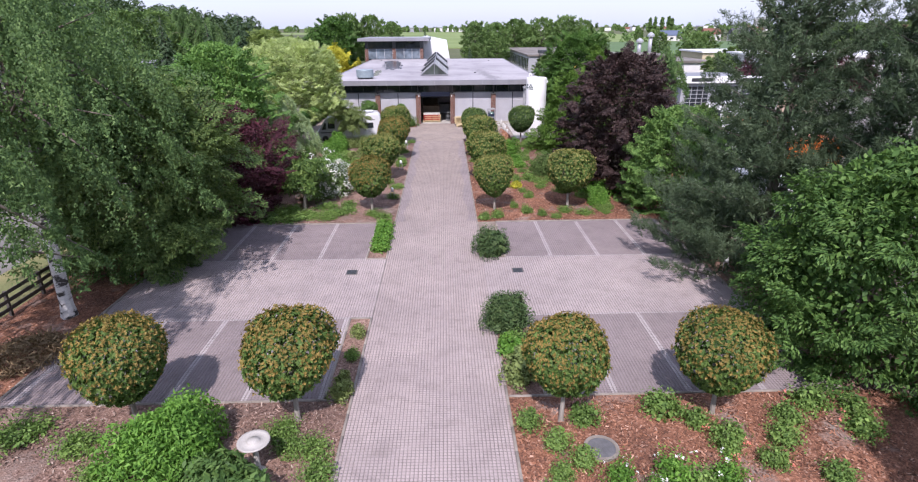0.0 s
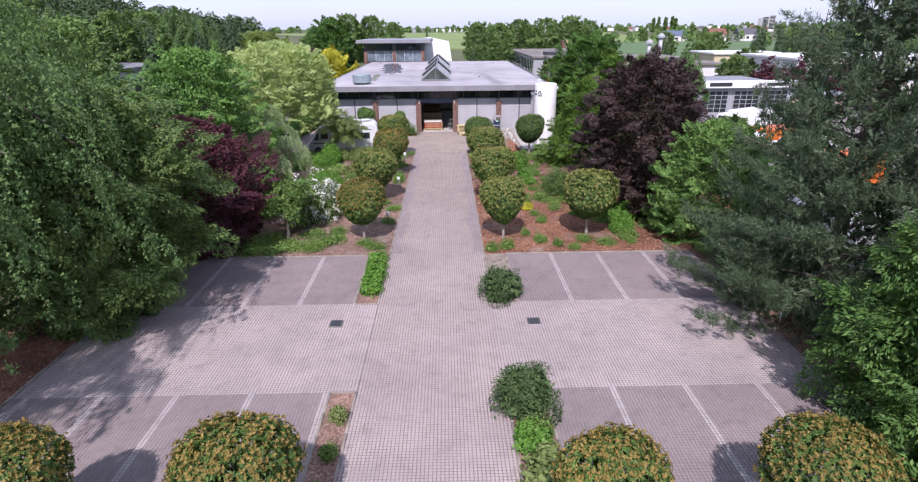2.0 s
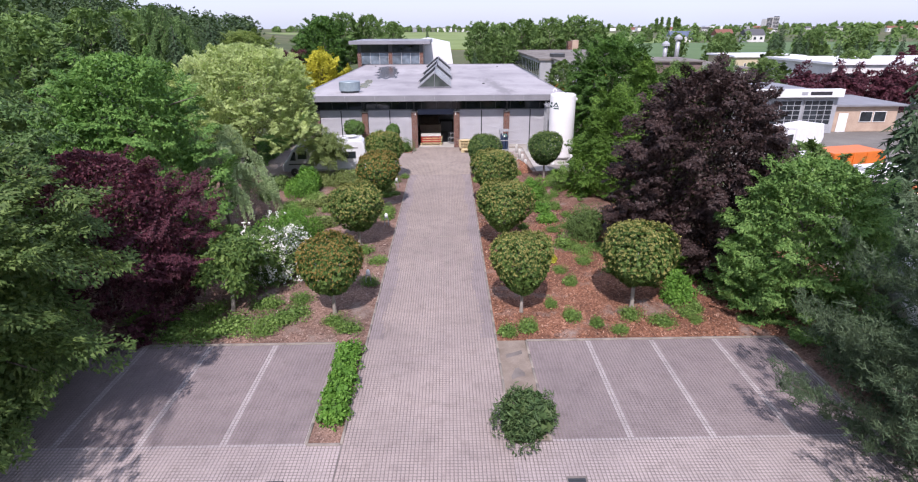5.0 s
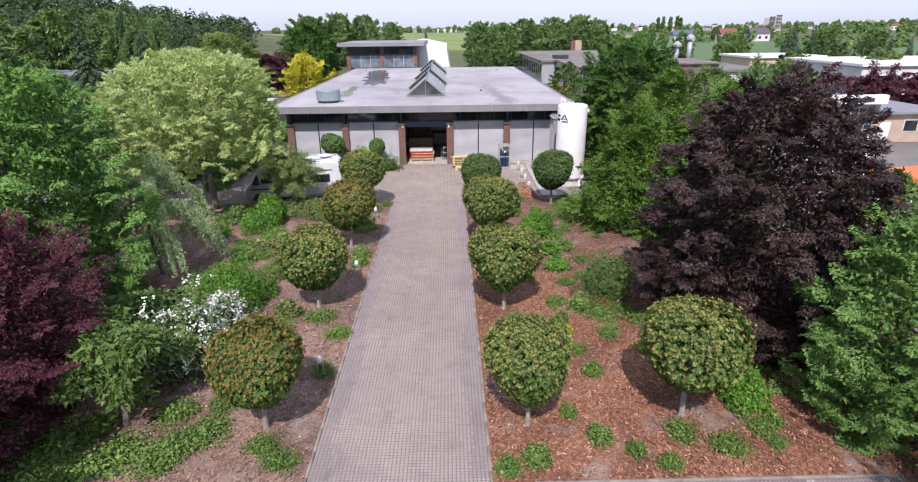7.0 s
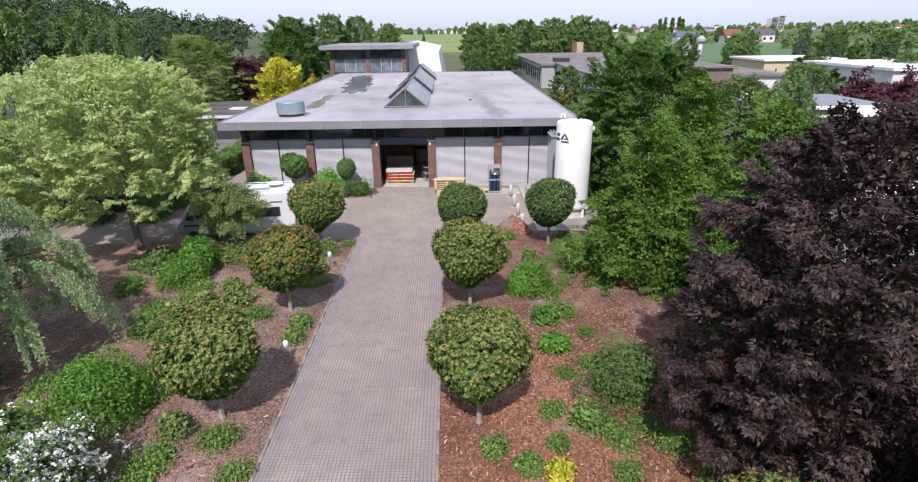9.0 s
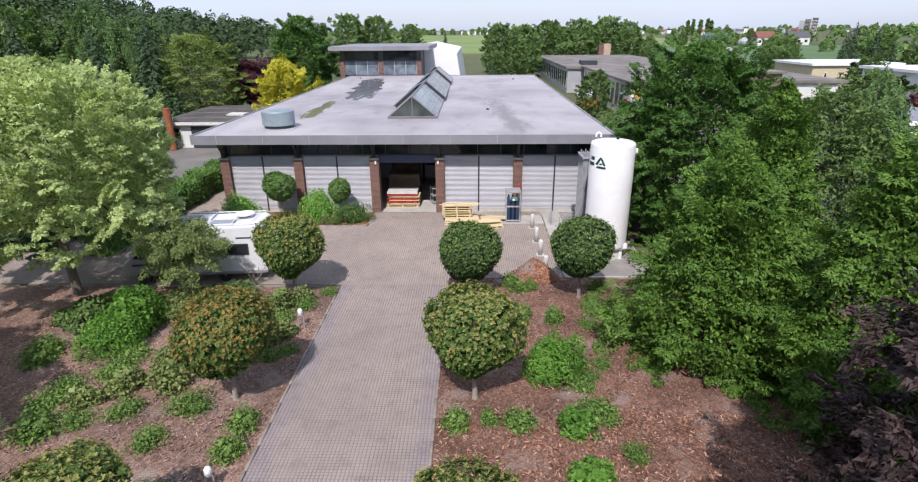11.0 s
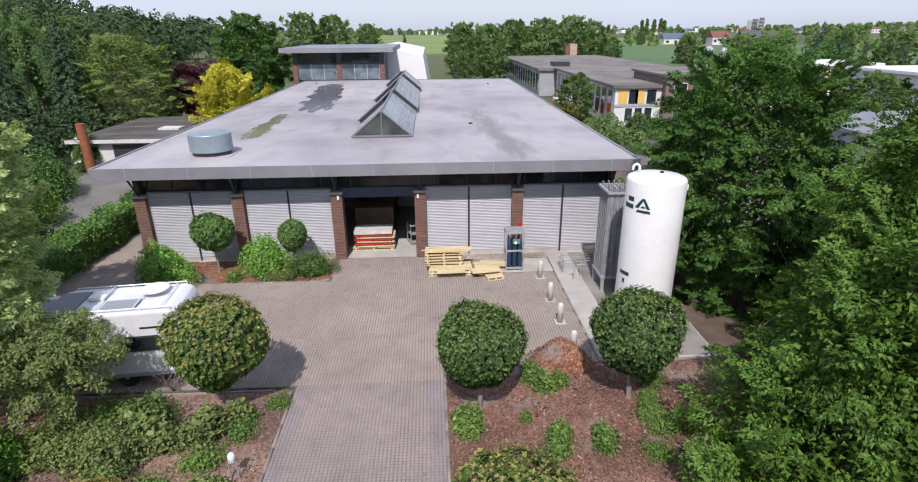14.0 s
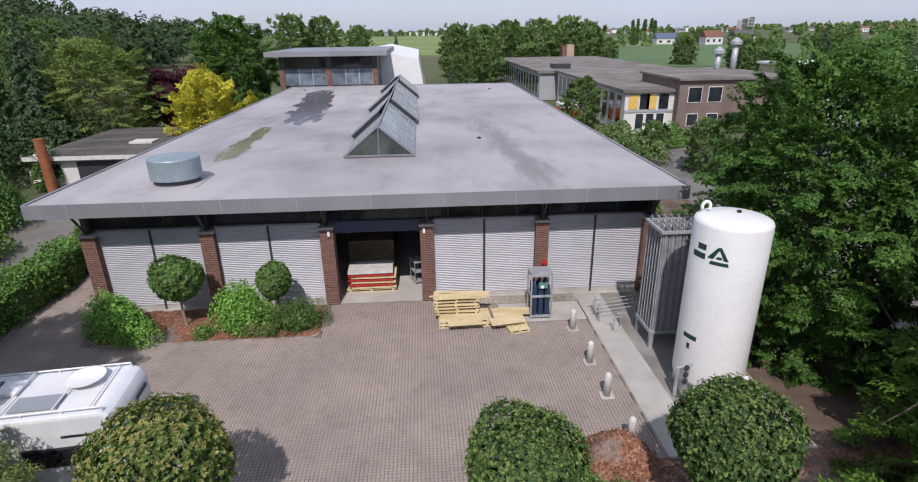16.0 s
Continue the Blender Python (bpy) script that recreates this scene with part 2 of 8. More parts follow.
WHITE_OLD = mottled("weathered_white", [(0.3, (0.5, 0.49, 0.46)), (0.7, (0.66, 0.65, 0.62))], 3.0, 30.0, 0.7)
BLACK = plain("black_rubber", (0.02, 0.02, 0.02), 0.8)
GREEN_INK = plain("dark_green_print", (0.01, 0.055, 0.045), 0.5)
DARK_INK = plain("dark_print", (0.03, 0.03, 0.035), 0.5)
WOOD_PALE = mottled("fresh_pallet_wood", [(0.3, (0.54, 0.43, 0.24)), (0.7, (0.72, 0.60, 0.37))], 2.5, 30.0, 0.75, stretch=(0.3, 1, 1))
WOOD_DARK = mottled("weathered_fence_wood", [(0.3, (0.05, 0.045, 0.04)), (0.7, (0.12, 0.105, 0.09))], 2.0, 25.0, 0.85, stretch=(1, 0.2, 1))
RUST = mottled("rusty_steel", [(0.3, (0.22, 0.07, 0.03)), (0.7, (0.36, 0.13, 0.06))], 3.0, 30.0, 0.8)
RED = plain("red_board", (0.45, 0.03, 0.02), 0.5)
ORANGE = plain("orange_vehicle_paint", (0.70, 0.17, 0.02), 0.4)
BLUE_DARK = plain("dark_blue_bottle", (0.025, 0.045, 0.09), 0.35)


def glass_shader(name, tint=(0.02, 0.025, 0.03), rough=0.05):
    m, nt, b = shader(name, rough, 0.0, 0.6)
    v = coords(nt)
    col = ramp(nt, grain(nt, v, 0.8), [(0.35, tuple(c * 0.6 for c in tint)), (0.65, tuple(c * 1.6 for c in tint))])
    nt.links.new(col, b.inputs["Base Color"])
    return m


GLASS = glass_shader("dark_window_glass")
GLASS_SKY = glass_shader("skylight_glass", (0.20, 0.25, 0.27), 0.25)
GLASS_GABLE = glass_shader("gable_glass", (0.045, 0.056, 0.05), 0.1)


def roof_shader(name):
    m, nt, b = shader(name, 0.7, 0.0, 0.4)
    v = coords(nt)
    col = ramp(nt, grain(nt, v, 0.10, 5.0, 0.6), [(0.34, (0.27, 0.255, 0.27)), (0.5, (0.36, 0.34, 0.355)), (0.68, (0.42, 0.40, 0.41))])
    st = ramp(nt, grain(nt, coords(nt, (1, 0.35, 1)), 0.5, 6.0, 0.65), [(0.33, (0.6, 0.6, 0.62)), (0.5, (1, 1, 1))])
    col = blend(nt, col, st, 0.5, "MULTIPLY")
    g = grain(nt, v, 35.0)
    col = blend(nt, col, ramp(nt, g, [(0.3, (0.8, 0.8, 0.8)), (0.7, (1.15, 1.15, 1.15))]), 0.4, "MULTIPLY")
    nt.links.new(col, b.inputs["Base Color"])
    relief(nt, b, grain(nt, v, 1.3), 0.15, 0.02)
    # standing water along the valley, mossy at its near end
    sep = nt.nodes.new("ShaderNodeSeparateXYZ")
    nt.links.new(v, sep.inputs[0])

    def calc(op, a, c):
        n = nt.nodes.new("ShaderNodeMath")
        n.operation = op
        for k, value in enumerate((a, c)):
            if isinstance(value, (int, float)):
                n.inputs[k].default_value = value
            else:
                nt.links.new(value, n.inputs[k])
        return n.outputs[0]

    def patch(cx, cy, rx, ry, lean):
        """A long stain: 0 at its middle, 1 at its rim."""
        off = calc("ADD", calc("SUBTRACT", sep.outputs[0], cx), calc("MULTIPLY", calc("SUBTRACT", sep.outputs[1], cy), lean))
        dx = calc("POWER", calc("DIVIDE", calc("ABSOLUTE", off, 0), rx), 2.0)
        dy = calc("POWER", calc("DIVIDE", calc("ABSOLUTE", calc("SUBTRACT", sep.outputs[1], cy), 0), ry), 4.0)
        return calc("ADD", dx, dy)

    wob = calc("MULTIPLY", calc("SUBTRACT", grain(nt, coords(nt, (1, 0.22, 1)), 1.3, 6.0, 0.68), 0.5), 4.2)
    edge = calc("ADD", calc("MINIMUM", patch(-7.95, 79.8, 0.65, 5.4, 0.03), patch(-7.3, 98.0, 1.6, 12.5, 0.09)), wob)
    wet = nt.nodes.new("ShaderNodeMapRange")
    wet.inputs["From Min"].default_value, wet.inputs["From Max"].default_value = 1.0, 0.72
    nt.links.new(edge, wet.inputs["Value"])
    # a dull smear towards the east eave
    smear = calc("ADD", calc("DIVIDE", calc("ABSOLUTE", calc("ADD", sep.outputs[0], calc("SUBTRACT", calc("MULTIPLY", sep.outputs[1], 0.075), 13.0)), 0), 0.9), calc("POWER", calc("DIVIDE", calc("ABSOLUTE", calc("SUBTRACT", sep.outputs[1], 77.0), 0), 12.0), 4.0))
    dull = nt.nodes.new("ShaderNodeMapRange")
    dull.inputs["From Min"].default_value, dull.inputs["From Max"].default_value = 1.3, 0.2
    dull.inputs["To Max"].default_value = 0.75
    nt.links.new(calc("ADD", smear, wob), dull.inputs["Value"])
    col = blend(nt, col, (0.19, 0.18, 0.185), dull.outputs["Result"])
    near_end = nt.nodes.new("ShaderNodeMapRange")
    near_end.inputs["From Min"].default_value, near_end.inputs["From Max"].default_value = 86.0, 84.5
    nt.links.new(sep.outputs[1], near_end.inputs["Value"])
    pool = blend(nt, (0.085, 0.08, 0.085), (0.14, 0.13, 0.045), near_end.outputs["Result"])
    pool = blend(nt, pool, ramp(nt, grain(nt, v, 0.9, 5.0), [(0.35, (0.6, 0.6, 0.6)), (0.65, (1.5, 1.5, 1.5))]), 0.7, "MULTIPLY")
    nt.links.new(blend(nt, col, pool, wet.outputs["Result"]), b.inputs["Base Color"])
    nt.links.new(calc("SUBTRACT", 0.7, calc("MULTIPLY", wet.outputs["Result"], 0.5)), b.inputs["Roughness"])
    return m


ROOF = roof_shader("grey_roof_membrane")
ROOF_OLD = mottled("old_bitumen_roof", [(0.3, (0.12, 0.105, 0.09)), (0.7, (0.24, 0.22, 0.20))], 0.3, 20.0, 0.85)
PLASTER = mottled("white_plaster_wall", [(0.3, (0.6, 0.59, 0.57)), (0.7, (0.72, 0.71, 0.69))], 0.5, 25.0, 0.85)
BROWN_WALL = mottled("brown_brick_wall", [(0.3, (0.16, 0.115, 0.10)), (0.7, (0.22, 0.165, 0.145))], 0.7, 18.0, 0.85)
TAN_WALL = mottled("tan_brick_wall", [(0.3, (0.40, 0.29, 0.22)), (0.7, (0.50, 0.38, 0.29))], 0.7, 18.0, 0.85)
YELLOW_PANEL = plain("yellow_panel", (0.75, 0.5, 0.13), 0.5)
ROOF_TAR = mottled("dark_bitumen_roof", [(0.3, (0.055, 0.05, 0.047)), (0.7, (0.12, 0.11, 0.10))], 0.5, 20.0, 0.85)

LEAF_BALL = leaf_shader("maple_leaf", (0.0268, 0.0593, 0.016), (0.0567, 0.1075, 0.028), (0.1185, 0.1791, 0.052))
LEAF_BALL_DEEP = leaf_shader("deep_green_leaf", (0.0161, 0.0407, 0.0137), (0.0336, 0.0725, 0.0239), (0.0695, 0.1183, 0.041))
LEAF_DWARF = leaf_shader("dwarf_pine_needle", (0.02, 0.045, 0.018), (0.04, 0.075, 0.03), (0.075, 0.115, 0.048), 0.12)
LEAF_SHOOT = leaf_shader("orange_young_leaf", (0.1045, 0.09, 0.0255), (0.171, 0.1278, 0.0365), (0.2565, 0.18, 0.0612))
LEAF_SHOOT_PALE = leaf_shader("yellow_green_young_leaf", (0.11, 0.122, 0.036), (0.175, 0.175, 0.056), (0.26, 0.245, 0.088))
LEAF_SHOOT_GREEN = leaf_shader("light_green_young_leaf", (0.06, 0.10, 0.03), (0.105, 0.16, 0.05), (0.17, 0.225, 0.08))
LEAF_BIRCH = leaf_shader("birch_leaf", (0.0298, 0.0623, 0.024), (0.0607, 0.1164, 0.0424), (0.1193, 0.1945, 0.0734), 0.25)
LEAF_GREEN = leaf_shader("green_tree_leaf", (0.03, 0.07, 0.022), (0.06, 0.118, 0.036), (0.10, 0.17, 0.055))
LEAF_MID = leaf_shader("mid_green_leaf", (0.04, 0.075, 0.025), (0.07, 0.12, 0.04), (0.12, 0.18, 0.065))
LEAF_LIME = leaf_shader("bright_green_leaf", (0.043, 0.1144, 0.0209), (0.0774, 0.1848, 0.0333), (0.1376, 0.2728, 0.057), 0.35)
LEAF_PALE = leaf_shader("pale_variegated_leaf", (0.1674, 0.2142, 0.0937), (0.2637, 0.3302, 0.1535), (0.3767, 0.4462, 0.2366), 0.38)
LEAF_FRESH = leaf_shader("fresh_green_leaf", (0.0232, 0.0584, 0.0102), (0.0549, 0.1167, 0.0198), (0.0997, 0.1769, 0.0346), 0.2)
LEAF_PURPLE = leaf_shader("dark_purple_leaf", (0.0125, 0.0078, 0.0078), (0.0273, 0.0167, 0.0165), (0.0627, 0.0411, 0.039), 0.12, 0.5)
LEAF_PLUM = leaf_shader("plum_red_leaf", (0.0264, 0.0092, 0.0144), (0.0552, 0.0161, 0.0252), (0.102, 0.0345, 0.048), 0.25)
LEAF_PINE = leaf_shader("pine_needle", (0.0226, 0.0401, 0.0218), (0.0452, 0.0727, 0.0416), (0.0868, 0.1243, 0.0791), 0.12, 0.5)
LEAF_SPRUCE = leaf_shader("spruce_needle", (0.02, 0.042, 0.022), (0.036, 0.068, 0.036), (0.065, 0.105, 0.055), 0.1)
LEAF_SILVER = leaf_shader("silver_grey_leaf", (0.129, 0.182, 0.0966), (0.2222, 0.2948, 0.1725), (0.3297, 0.4161, 0.2622), 0.3)
LEAF_YELLOW = leaf_shader("golden_yellow_leaf", (0.17, 0.1672, 0.0162), (0.3145, 0.2992, 0.027), (0.476, 0.4488, 0.0675), 0.18)
LEAF_BOX = leaf_shader("box_leaf", (0.0605, 0.1518, 0.0329), (0.1142, 0.2484, 0.0531), (0.1882, 0.3519, 0.086))
LEAF_COVER = leaf_shader("ground_cover_leaf", (0.0525, 0.1008, 0.028), (0.0945, 0.168, 0.045), (0.1575, 0.2464, 0.075))
LEAF_DULL = leaf_shader("olive_shrub_leaf", (0.0699, 0.0978, 0.0343), (0.1179, 0.1576, 0.0569), (0.166, 0.2095, 0.0831))
LEAF_CHERRY = leaf_shader("cherry_leaf", (0.0206, 0.0536, 0.0155), (0.0463, 0.103, 0.0271), (0.0927, 0.17, 0.0484))
LEAF_MAPLE = leaf_shader("maple_tree_leaf", (0.0353, 0.0929, 0.0242), (0.0756, 0.1639, 0.0418), (0.131, 0.2348, 0.066))
LEAF_LIND = leaf_shader("olive_linden_leaf", (0.028, 0.056, 0.017), (0.058, 0.10, 0.031), (0.115, 0.165, 0.056))
LEAF_LINDEN = leaf_shader("linden_leaf", (0.0177, 0.049, 0.0108), (0.0393, 0.0958, 0.0202), (0.0745, 0.1533, 0.036))
LEAF_ROWAN = leaf_shader("rowan_leaf", (0.0413, 0.0978, 0.027), (0.0825, 0.1647, 0.0464), (0.1444, 0.2338, 0.0753))
LEAF_WOOD = leaf_shader("wood_leaf", (0.0144, 0.0306, 0.0133), (0.0288, 0.054, 0.0228), (0.054, 0.0855, 0.0361), 0.2, patch=0.1)
LEAF_DULLTREE = leaf_shader("olive_tree_leaf", (0.0488, 0.0826, 0.0218), (0.1008, 0.15, 0.0411), (0.1787, 0.2326, 0.0702))
LEAF_FAR = leaf_shader("far_tree_leaf", (0.0468, 0.092, 0.0318), (0.0795, 0.1404, 0.0468), (0.1216, 0.1888, 0.0655), 0.25, patch=0.12)
PETAL = leaf_shader("white_petal", (0.6, 0.6, 0.55), (0.72, 0.72, 0.68), (0.82, 0.82, 0.8), 0.2)
PETAL_RED = leaf_shader("coral_petal", (0.38, 0.10, 0.075), (0.50, 0.17, 0.13), (0.6, 0.32, 0.24), 0.2)


# ---- mesh helpers ----
def mesh_of(name, verts, quads, mats, smooth=False):
    me = bpy.data.meshes.new(name)
    verts, quads = np.asarray(verts, np.float32), np.asarray(quads, np.int32)
    me.vertices.add(len(verts))
    me.vertices.foreach_set("co", verts.ravel())
    me.loops.add(quads.size)
    me.loops.foreach_set("vertex_index", quads.ravel())
    me.polygons.add(len(quads))
    me.polygons.foreach_set("loop_start", np.arange(0, quads.size, quads.shape[1], dtype=np.int32))
    if smooth:
        me.polygons.foreach_set("use_smooth", np.ones(len(quads), bool))
    me.update(calc_edges=True)
    for mt in mats if isinstance(mats, (list, tuple)) else [mats]:
        me.materials.append(mt)
    return me


def empty(name, at=(0, 0, 0), turn=0.0, label="", category="", group="", kind=""):
    ob = new(name)
    ob.empty_display_size = 0.2
    ob.matrix_world = pose(*at, 0, 0, turn)
    return tagged(ob, label, category, group, kind)


def part(name, bm, material, parent, label="", smooth=False):
    """Links a bmesh, or a finished mesh, as one mesh object under a thing or a part."""
    if isinstance(bm, bpy.types.Mesh):
        me = bm
    else:
        me = bpy.data.meshes.new(name)
        bm.normal_update()
        bm.to_mesh(me)
        bm.free()
        for mt in material if isinstance(material, (list, tuple)) else [material]:
            me.materials.append(mt)
        if smooth:
            me.polygons.foreach_set("use_smooth", np.ones(len(me.polygons), bool))
    ob = new(name, me)
    ob.parent = parent
    return tagged(ob, label)


def box(x0, x1, y0, y1, z0, z1, bevel=0.0, bm=None, m=None):
    own = bm is None
    bm = bm or bmesh.new()
    vs = bmesh.ops.create_cube(bm, size=1.0)["verts"]
    bmesh.ops.scale(bm, vec=(x1 - x0, y1 - y0, z1 - z0), verts=vs)
    bmesh.ops.translate(bm, vec=((x0 + x1) / 2, (y0 + y1) / 2, (z0 + z1) / 2), verts=vs)
    if m is not None:
        bmesh.ops.transform(bm, matrix=m, verts=vs)
    if bevel > 0 and own:
        bmesh.ops.bevel(bm, geom=bm.edges[:], offset=bevel, segments=2, affect="EDGES", profile=0.6)
    return bm


def tube(points, radii, sides=8, bm=None, caps=True):
    """A round bar along a polyline, with a radius at each point."""
    bm = bm or bmesh.new()
    pts = [Vector(p) for p in points]
    rings = []
    for i, p in enumerate(pts):
        d = (pts[min(i + 1, len(pts) - 1)] - pts[max(i - 1, 0)]).normalized()
        a = d.orthogonal().normalized() if abs(d.z) < 0.9 else d.cross(Vector((0, 1, 0))).normalized()
        b = d.cross(a)
        rings.append([bm.verts.new(p + radii[i] * (math.cos(k * 2 * math.pi / sides) * a + math.sin(k * 2 * math.pi / sides) * b)) for k in range(sides)])
    for r0, r1 in zip(rings, rings[1:]):
        for k in range(sides):
            bm.faces.new((r0[k], r0[(k + 1) % sides], r1[(k + 1) % sides], r1[k]))
    if caps:
        bm.faces.new(rings[0][::-1])
        bm.faces.new(rings[-1])
    return bm


def lathe(profile, sides=32, bm=None):
    """A turned solid about z from (radius, height) pairs."""
    bm = bm or bmesh.new()
    rings = [[bm.verts.new((r * math.cos(k * 2 * math.pi / sides), r * math.sin(k * 2 * math.pi / sides), z)) for k in range(sides)] for r, z in profile]
    for r0, r1 in zip(rings, rings[1:]):
        for k in range(sides):
            bm.faces.new((r0[k], r0[(k + 1) % sides], r1[(k + 1) % sides], r1[k]))
    bm.faces.new(rings[0][::-1])
    bm.faces.new(rings[-1])
    return bm


def prism(outline, z0, z1, bm=None):
    """A flat slab with the given outline."""
    bm = bm or bmesh.new()
    lo = [bm.verts.new((x, y, z0)) for x, y in outline]
    hi = [bm.verts.new((x, y, z1)) for x, y in outline]
    n = len(outline)
    for k in range(n):
        bm.faces.new((lo[k], lo[(k + 1) % n], hi[(k + 1) % n], hi[k]))
    bm.faces.new(hi)
    bm.faces.new(lo[::-1])
    bmesh.ops.recalc_face_normals(bm, faces=bm.faces[:])
    return bm


# ---- foliage helpers ----
def unit(a):
    return a / np.maximum(np.linalg.norm(a, axis=-1, keepdims=True), 1e-9)


def leaf_quads(rs, pts, nrm, size, width=0.7, tilt=0.6, droop=0.25, fold=0.3):
    n = len(pts)
    up = unit(nrm + tilt * rs.normal(size=(n, 3)))
    d = unit(np.cross(up, rs.normal(size=(n, 3))))
    d = unit(d + np.array([0, 0, -droop]))
    s = unit(np.cross(up, d))
    up = np.cross(d, s)
    ln = size * (0.65 + 0.7 * rs.random((n, 1)))
    hw = ln * width / 2
    v = np.stack([pts, pts + d * ln * 0.45 + s * hw + up * hw * fold, pts + d * ln - up * ln * 0.1, pts + d * ln * 0.45 - s * hw + up * hw * fold], 1)
    return v.reshape(-1, 3)


def spray_quads(rs, pts, nrm, size, per=12, spread=2.3, width=0.6, tilt=0.3, droop=0.3, fold=0.25, three=False):
    """Leaves in flat drooping sprays, as twigs carry them."""
    m = max(1, len(pts) // per)
    pts, nrm = pts[:m], nrm[:m]
    face = unit(0.85 * nrm + np.array([0, 0, 0.3]) + 0.22 * rs.normal(size=(m, 3)))
    a = unit(np.cross(face, rs.normal(size=(m, 3))))
    b = np.cross(face, a)
    ang = rs.random((m, per)) * 6.2832
    rad = np.sqrt(rs.random((m, per))) * spread * size * (0.7 + 0.6 * rs.random((m, 1)))
    out = np.cos(ang)[..., None] * a[:, None] + np.sin(ang)[..., None] * b[:, None]
    p = pts[:, None] + out * rad[..., None] - face[:, None] * (rad ** 2 / (spread * size) * 0.22)[..., None] + 0.25 * size * rs.normal(size=(m, per, 3))
    n = m * per
    p, d = p.reshape(n, 3), out.reshape(n, 3)
    up = unit(np.repeat(face, per, 0) + tilt * rs.normal(size=(n, 3)))
    d = unit(d + 0.5 * rs.normal(size=(n, 3)) + np.array([0, 0, -droop]))
    s = unit(np.cross(up, d))
    up = np.cross(d, s)
    ln = size * (0.65 + 0.7 * rs.random((n, 1)))
    hw = ln * width / 2
    if three:
        v = np.stack([p - s * hw, p + s * hw, p + d * ln * 1.1 - up * ln * 0.1], 1)
    else:
        v = np.stack([p, p + d * ln * 0.45 + s * hw + up * hw * fold, p + d * ln - up * ln * 0.1, p + d * ln * 0.45 - s * hw + up * hw * fold], 1)
    return v.reshape(-1, 3)


def leaf_tris(rs, pts, nrm, size, width=0.7, tilt=0.5, droop=0.25):
    n = len(pts)
    up = unit(nrm + tilt * rs.normal(size=(n, 3)))
    d = unit(unit(np.cross(up, rs.normal(size=(n, 3)))) + np.array([0, 0, -droop]))
    s = unit(np.cross(up, d))
    ln = size * (0.6 + 0.8 * rs.random((n, 1)))
    return np.stack([pts - s * ln * width / 2, pts + s * ln * width / 2, pts + d * ln], 1).reshape(-1, 3)


def rosettes(rs, pts, nrm, size, per=8, width=0.42, lift=0.35, droop=0.2):
    """Whorls of leaves that spread from shoot tips."""
    m = len(pts)
    axis = unit(nrm + np.array([0, 0, 0.25]) + 0.42 * rs.normal(size=(m, 3)))
    a = unit(np.cross(axis, rs.normal(size=(m, 3))))
    b = np.cross(axis, a)
    ang = (np.arange(per) * 6.2832 / per)[None] + rs.uniform(-0.35, 0.35, (m, per))
    li = lift * rs.uniform(0.3, 1.5, (m, per))[..., None]
    d = unit(np.cos(ang)[..., None] * a[:, None] + np.sin(ang)[..., None] * b[:, None] + li * axis[:, None] + np.array([0, 0, -droop]))
    ax = np.repeat(axis[:, None], per, 1).reshape(-1, 3)
    d = d.reshape(-1, 3)
    n = m * per
    s = unit(np.cross(ax, d))
    up = np.cross(d, s)
    p = np.repeat(pts, per, 0)
    ln = size * (0.7 + 0.6 * rs.random((n, 1))) * np.repeat(rs.uniform(0.8, 1.2, (m, 1)), per, 0)
    hw = ln * width / 2
    return np.stack([p, p + d * ln * 0.5 + s * hw + up * hw * 0.25, p + d * ln - up * ln * 0.16, p + d * ln * 0.5 - s * hw + up * hw * 0.25], 1).reshape(-1, 3)


def leaf_mesh(name, batches, mat, sides=4):
    v = np.concatenate(batches)
    return mesh_of(name, v, np.arange(len(v)).reshape(-1, sides), mat)


def lobed(rs, radii, n, k, uneven=0.1, depth=0.15):
    """Leaf points over several overlapping low domes: an uneven bush."""
    i = np.arange(k)
    a, rad = i * 2.4 + rs.uniform(0, 1.2, k), np.sqrt((i + 0.3) / k) * 0.68
    sr, sh = rs.uniform(0.38, 0.62, k), radii[2] * rs.uniform(0.68, 1.12, k) * (1 - 0.35 * rad)
    w = rs.choice(k, n, p=sr / sr.sum())
    d = sphere_dirs(rs, n)
    d[:, 2] = np.abs(d[:, 2])
    f = lumps(rs, d, uneven) * (1 - np.abs(rs.normal(size=n)) * depth)
    p = np.stack([radii[0] * (rad * np.cos(a))[w] + d[:, 0] * sr[w] * radii[0] * f, radii[1] * (rad * np.sin(a))[w] + d[:, 1] * sr[w] * radii[1] * f, sh[w] * (0.08 + 0.92 * d[:, 2] * f)], 1)
    return p, d


def sphere_dirs(rs, n):
    return unit(rs.normal(size=(n, 3)))


def lumps(rs, d, amount, k=9):
    """A smooth uneven radius factor over directions."""
    f = np.ones(len(d))
    for _ in range(k):
        a = unit(rs.normal(size=3))
        f += amount * np.sin(d @ a * rs.uniform(2, 6) + rs.uniform(0, 6.3)) / math.sqrt(k)
    return f


def shell(rs, centre, radii, n, depth=0.12, uneven=0.06, flat_bottom=False):
    d = sphere_dirs(rs, n)
    if flat_bottom:
        d[:, 2] = np.abs(d[:, 2]) - 0.25 * rs.random(n)
        d = unit(d)
    r = lumps(rs, d, uneven) * (1 - np.abs(rs.normal(size=n)) * depth)
    radii = np.array(radii)
    return np.array(centre) + d * radii * r[:, None].clip(0.35), unit(d / radii)


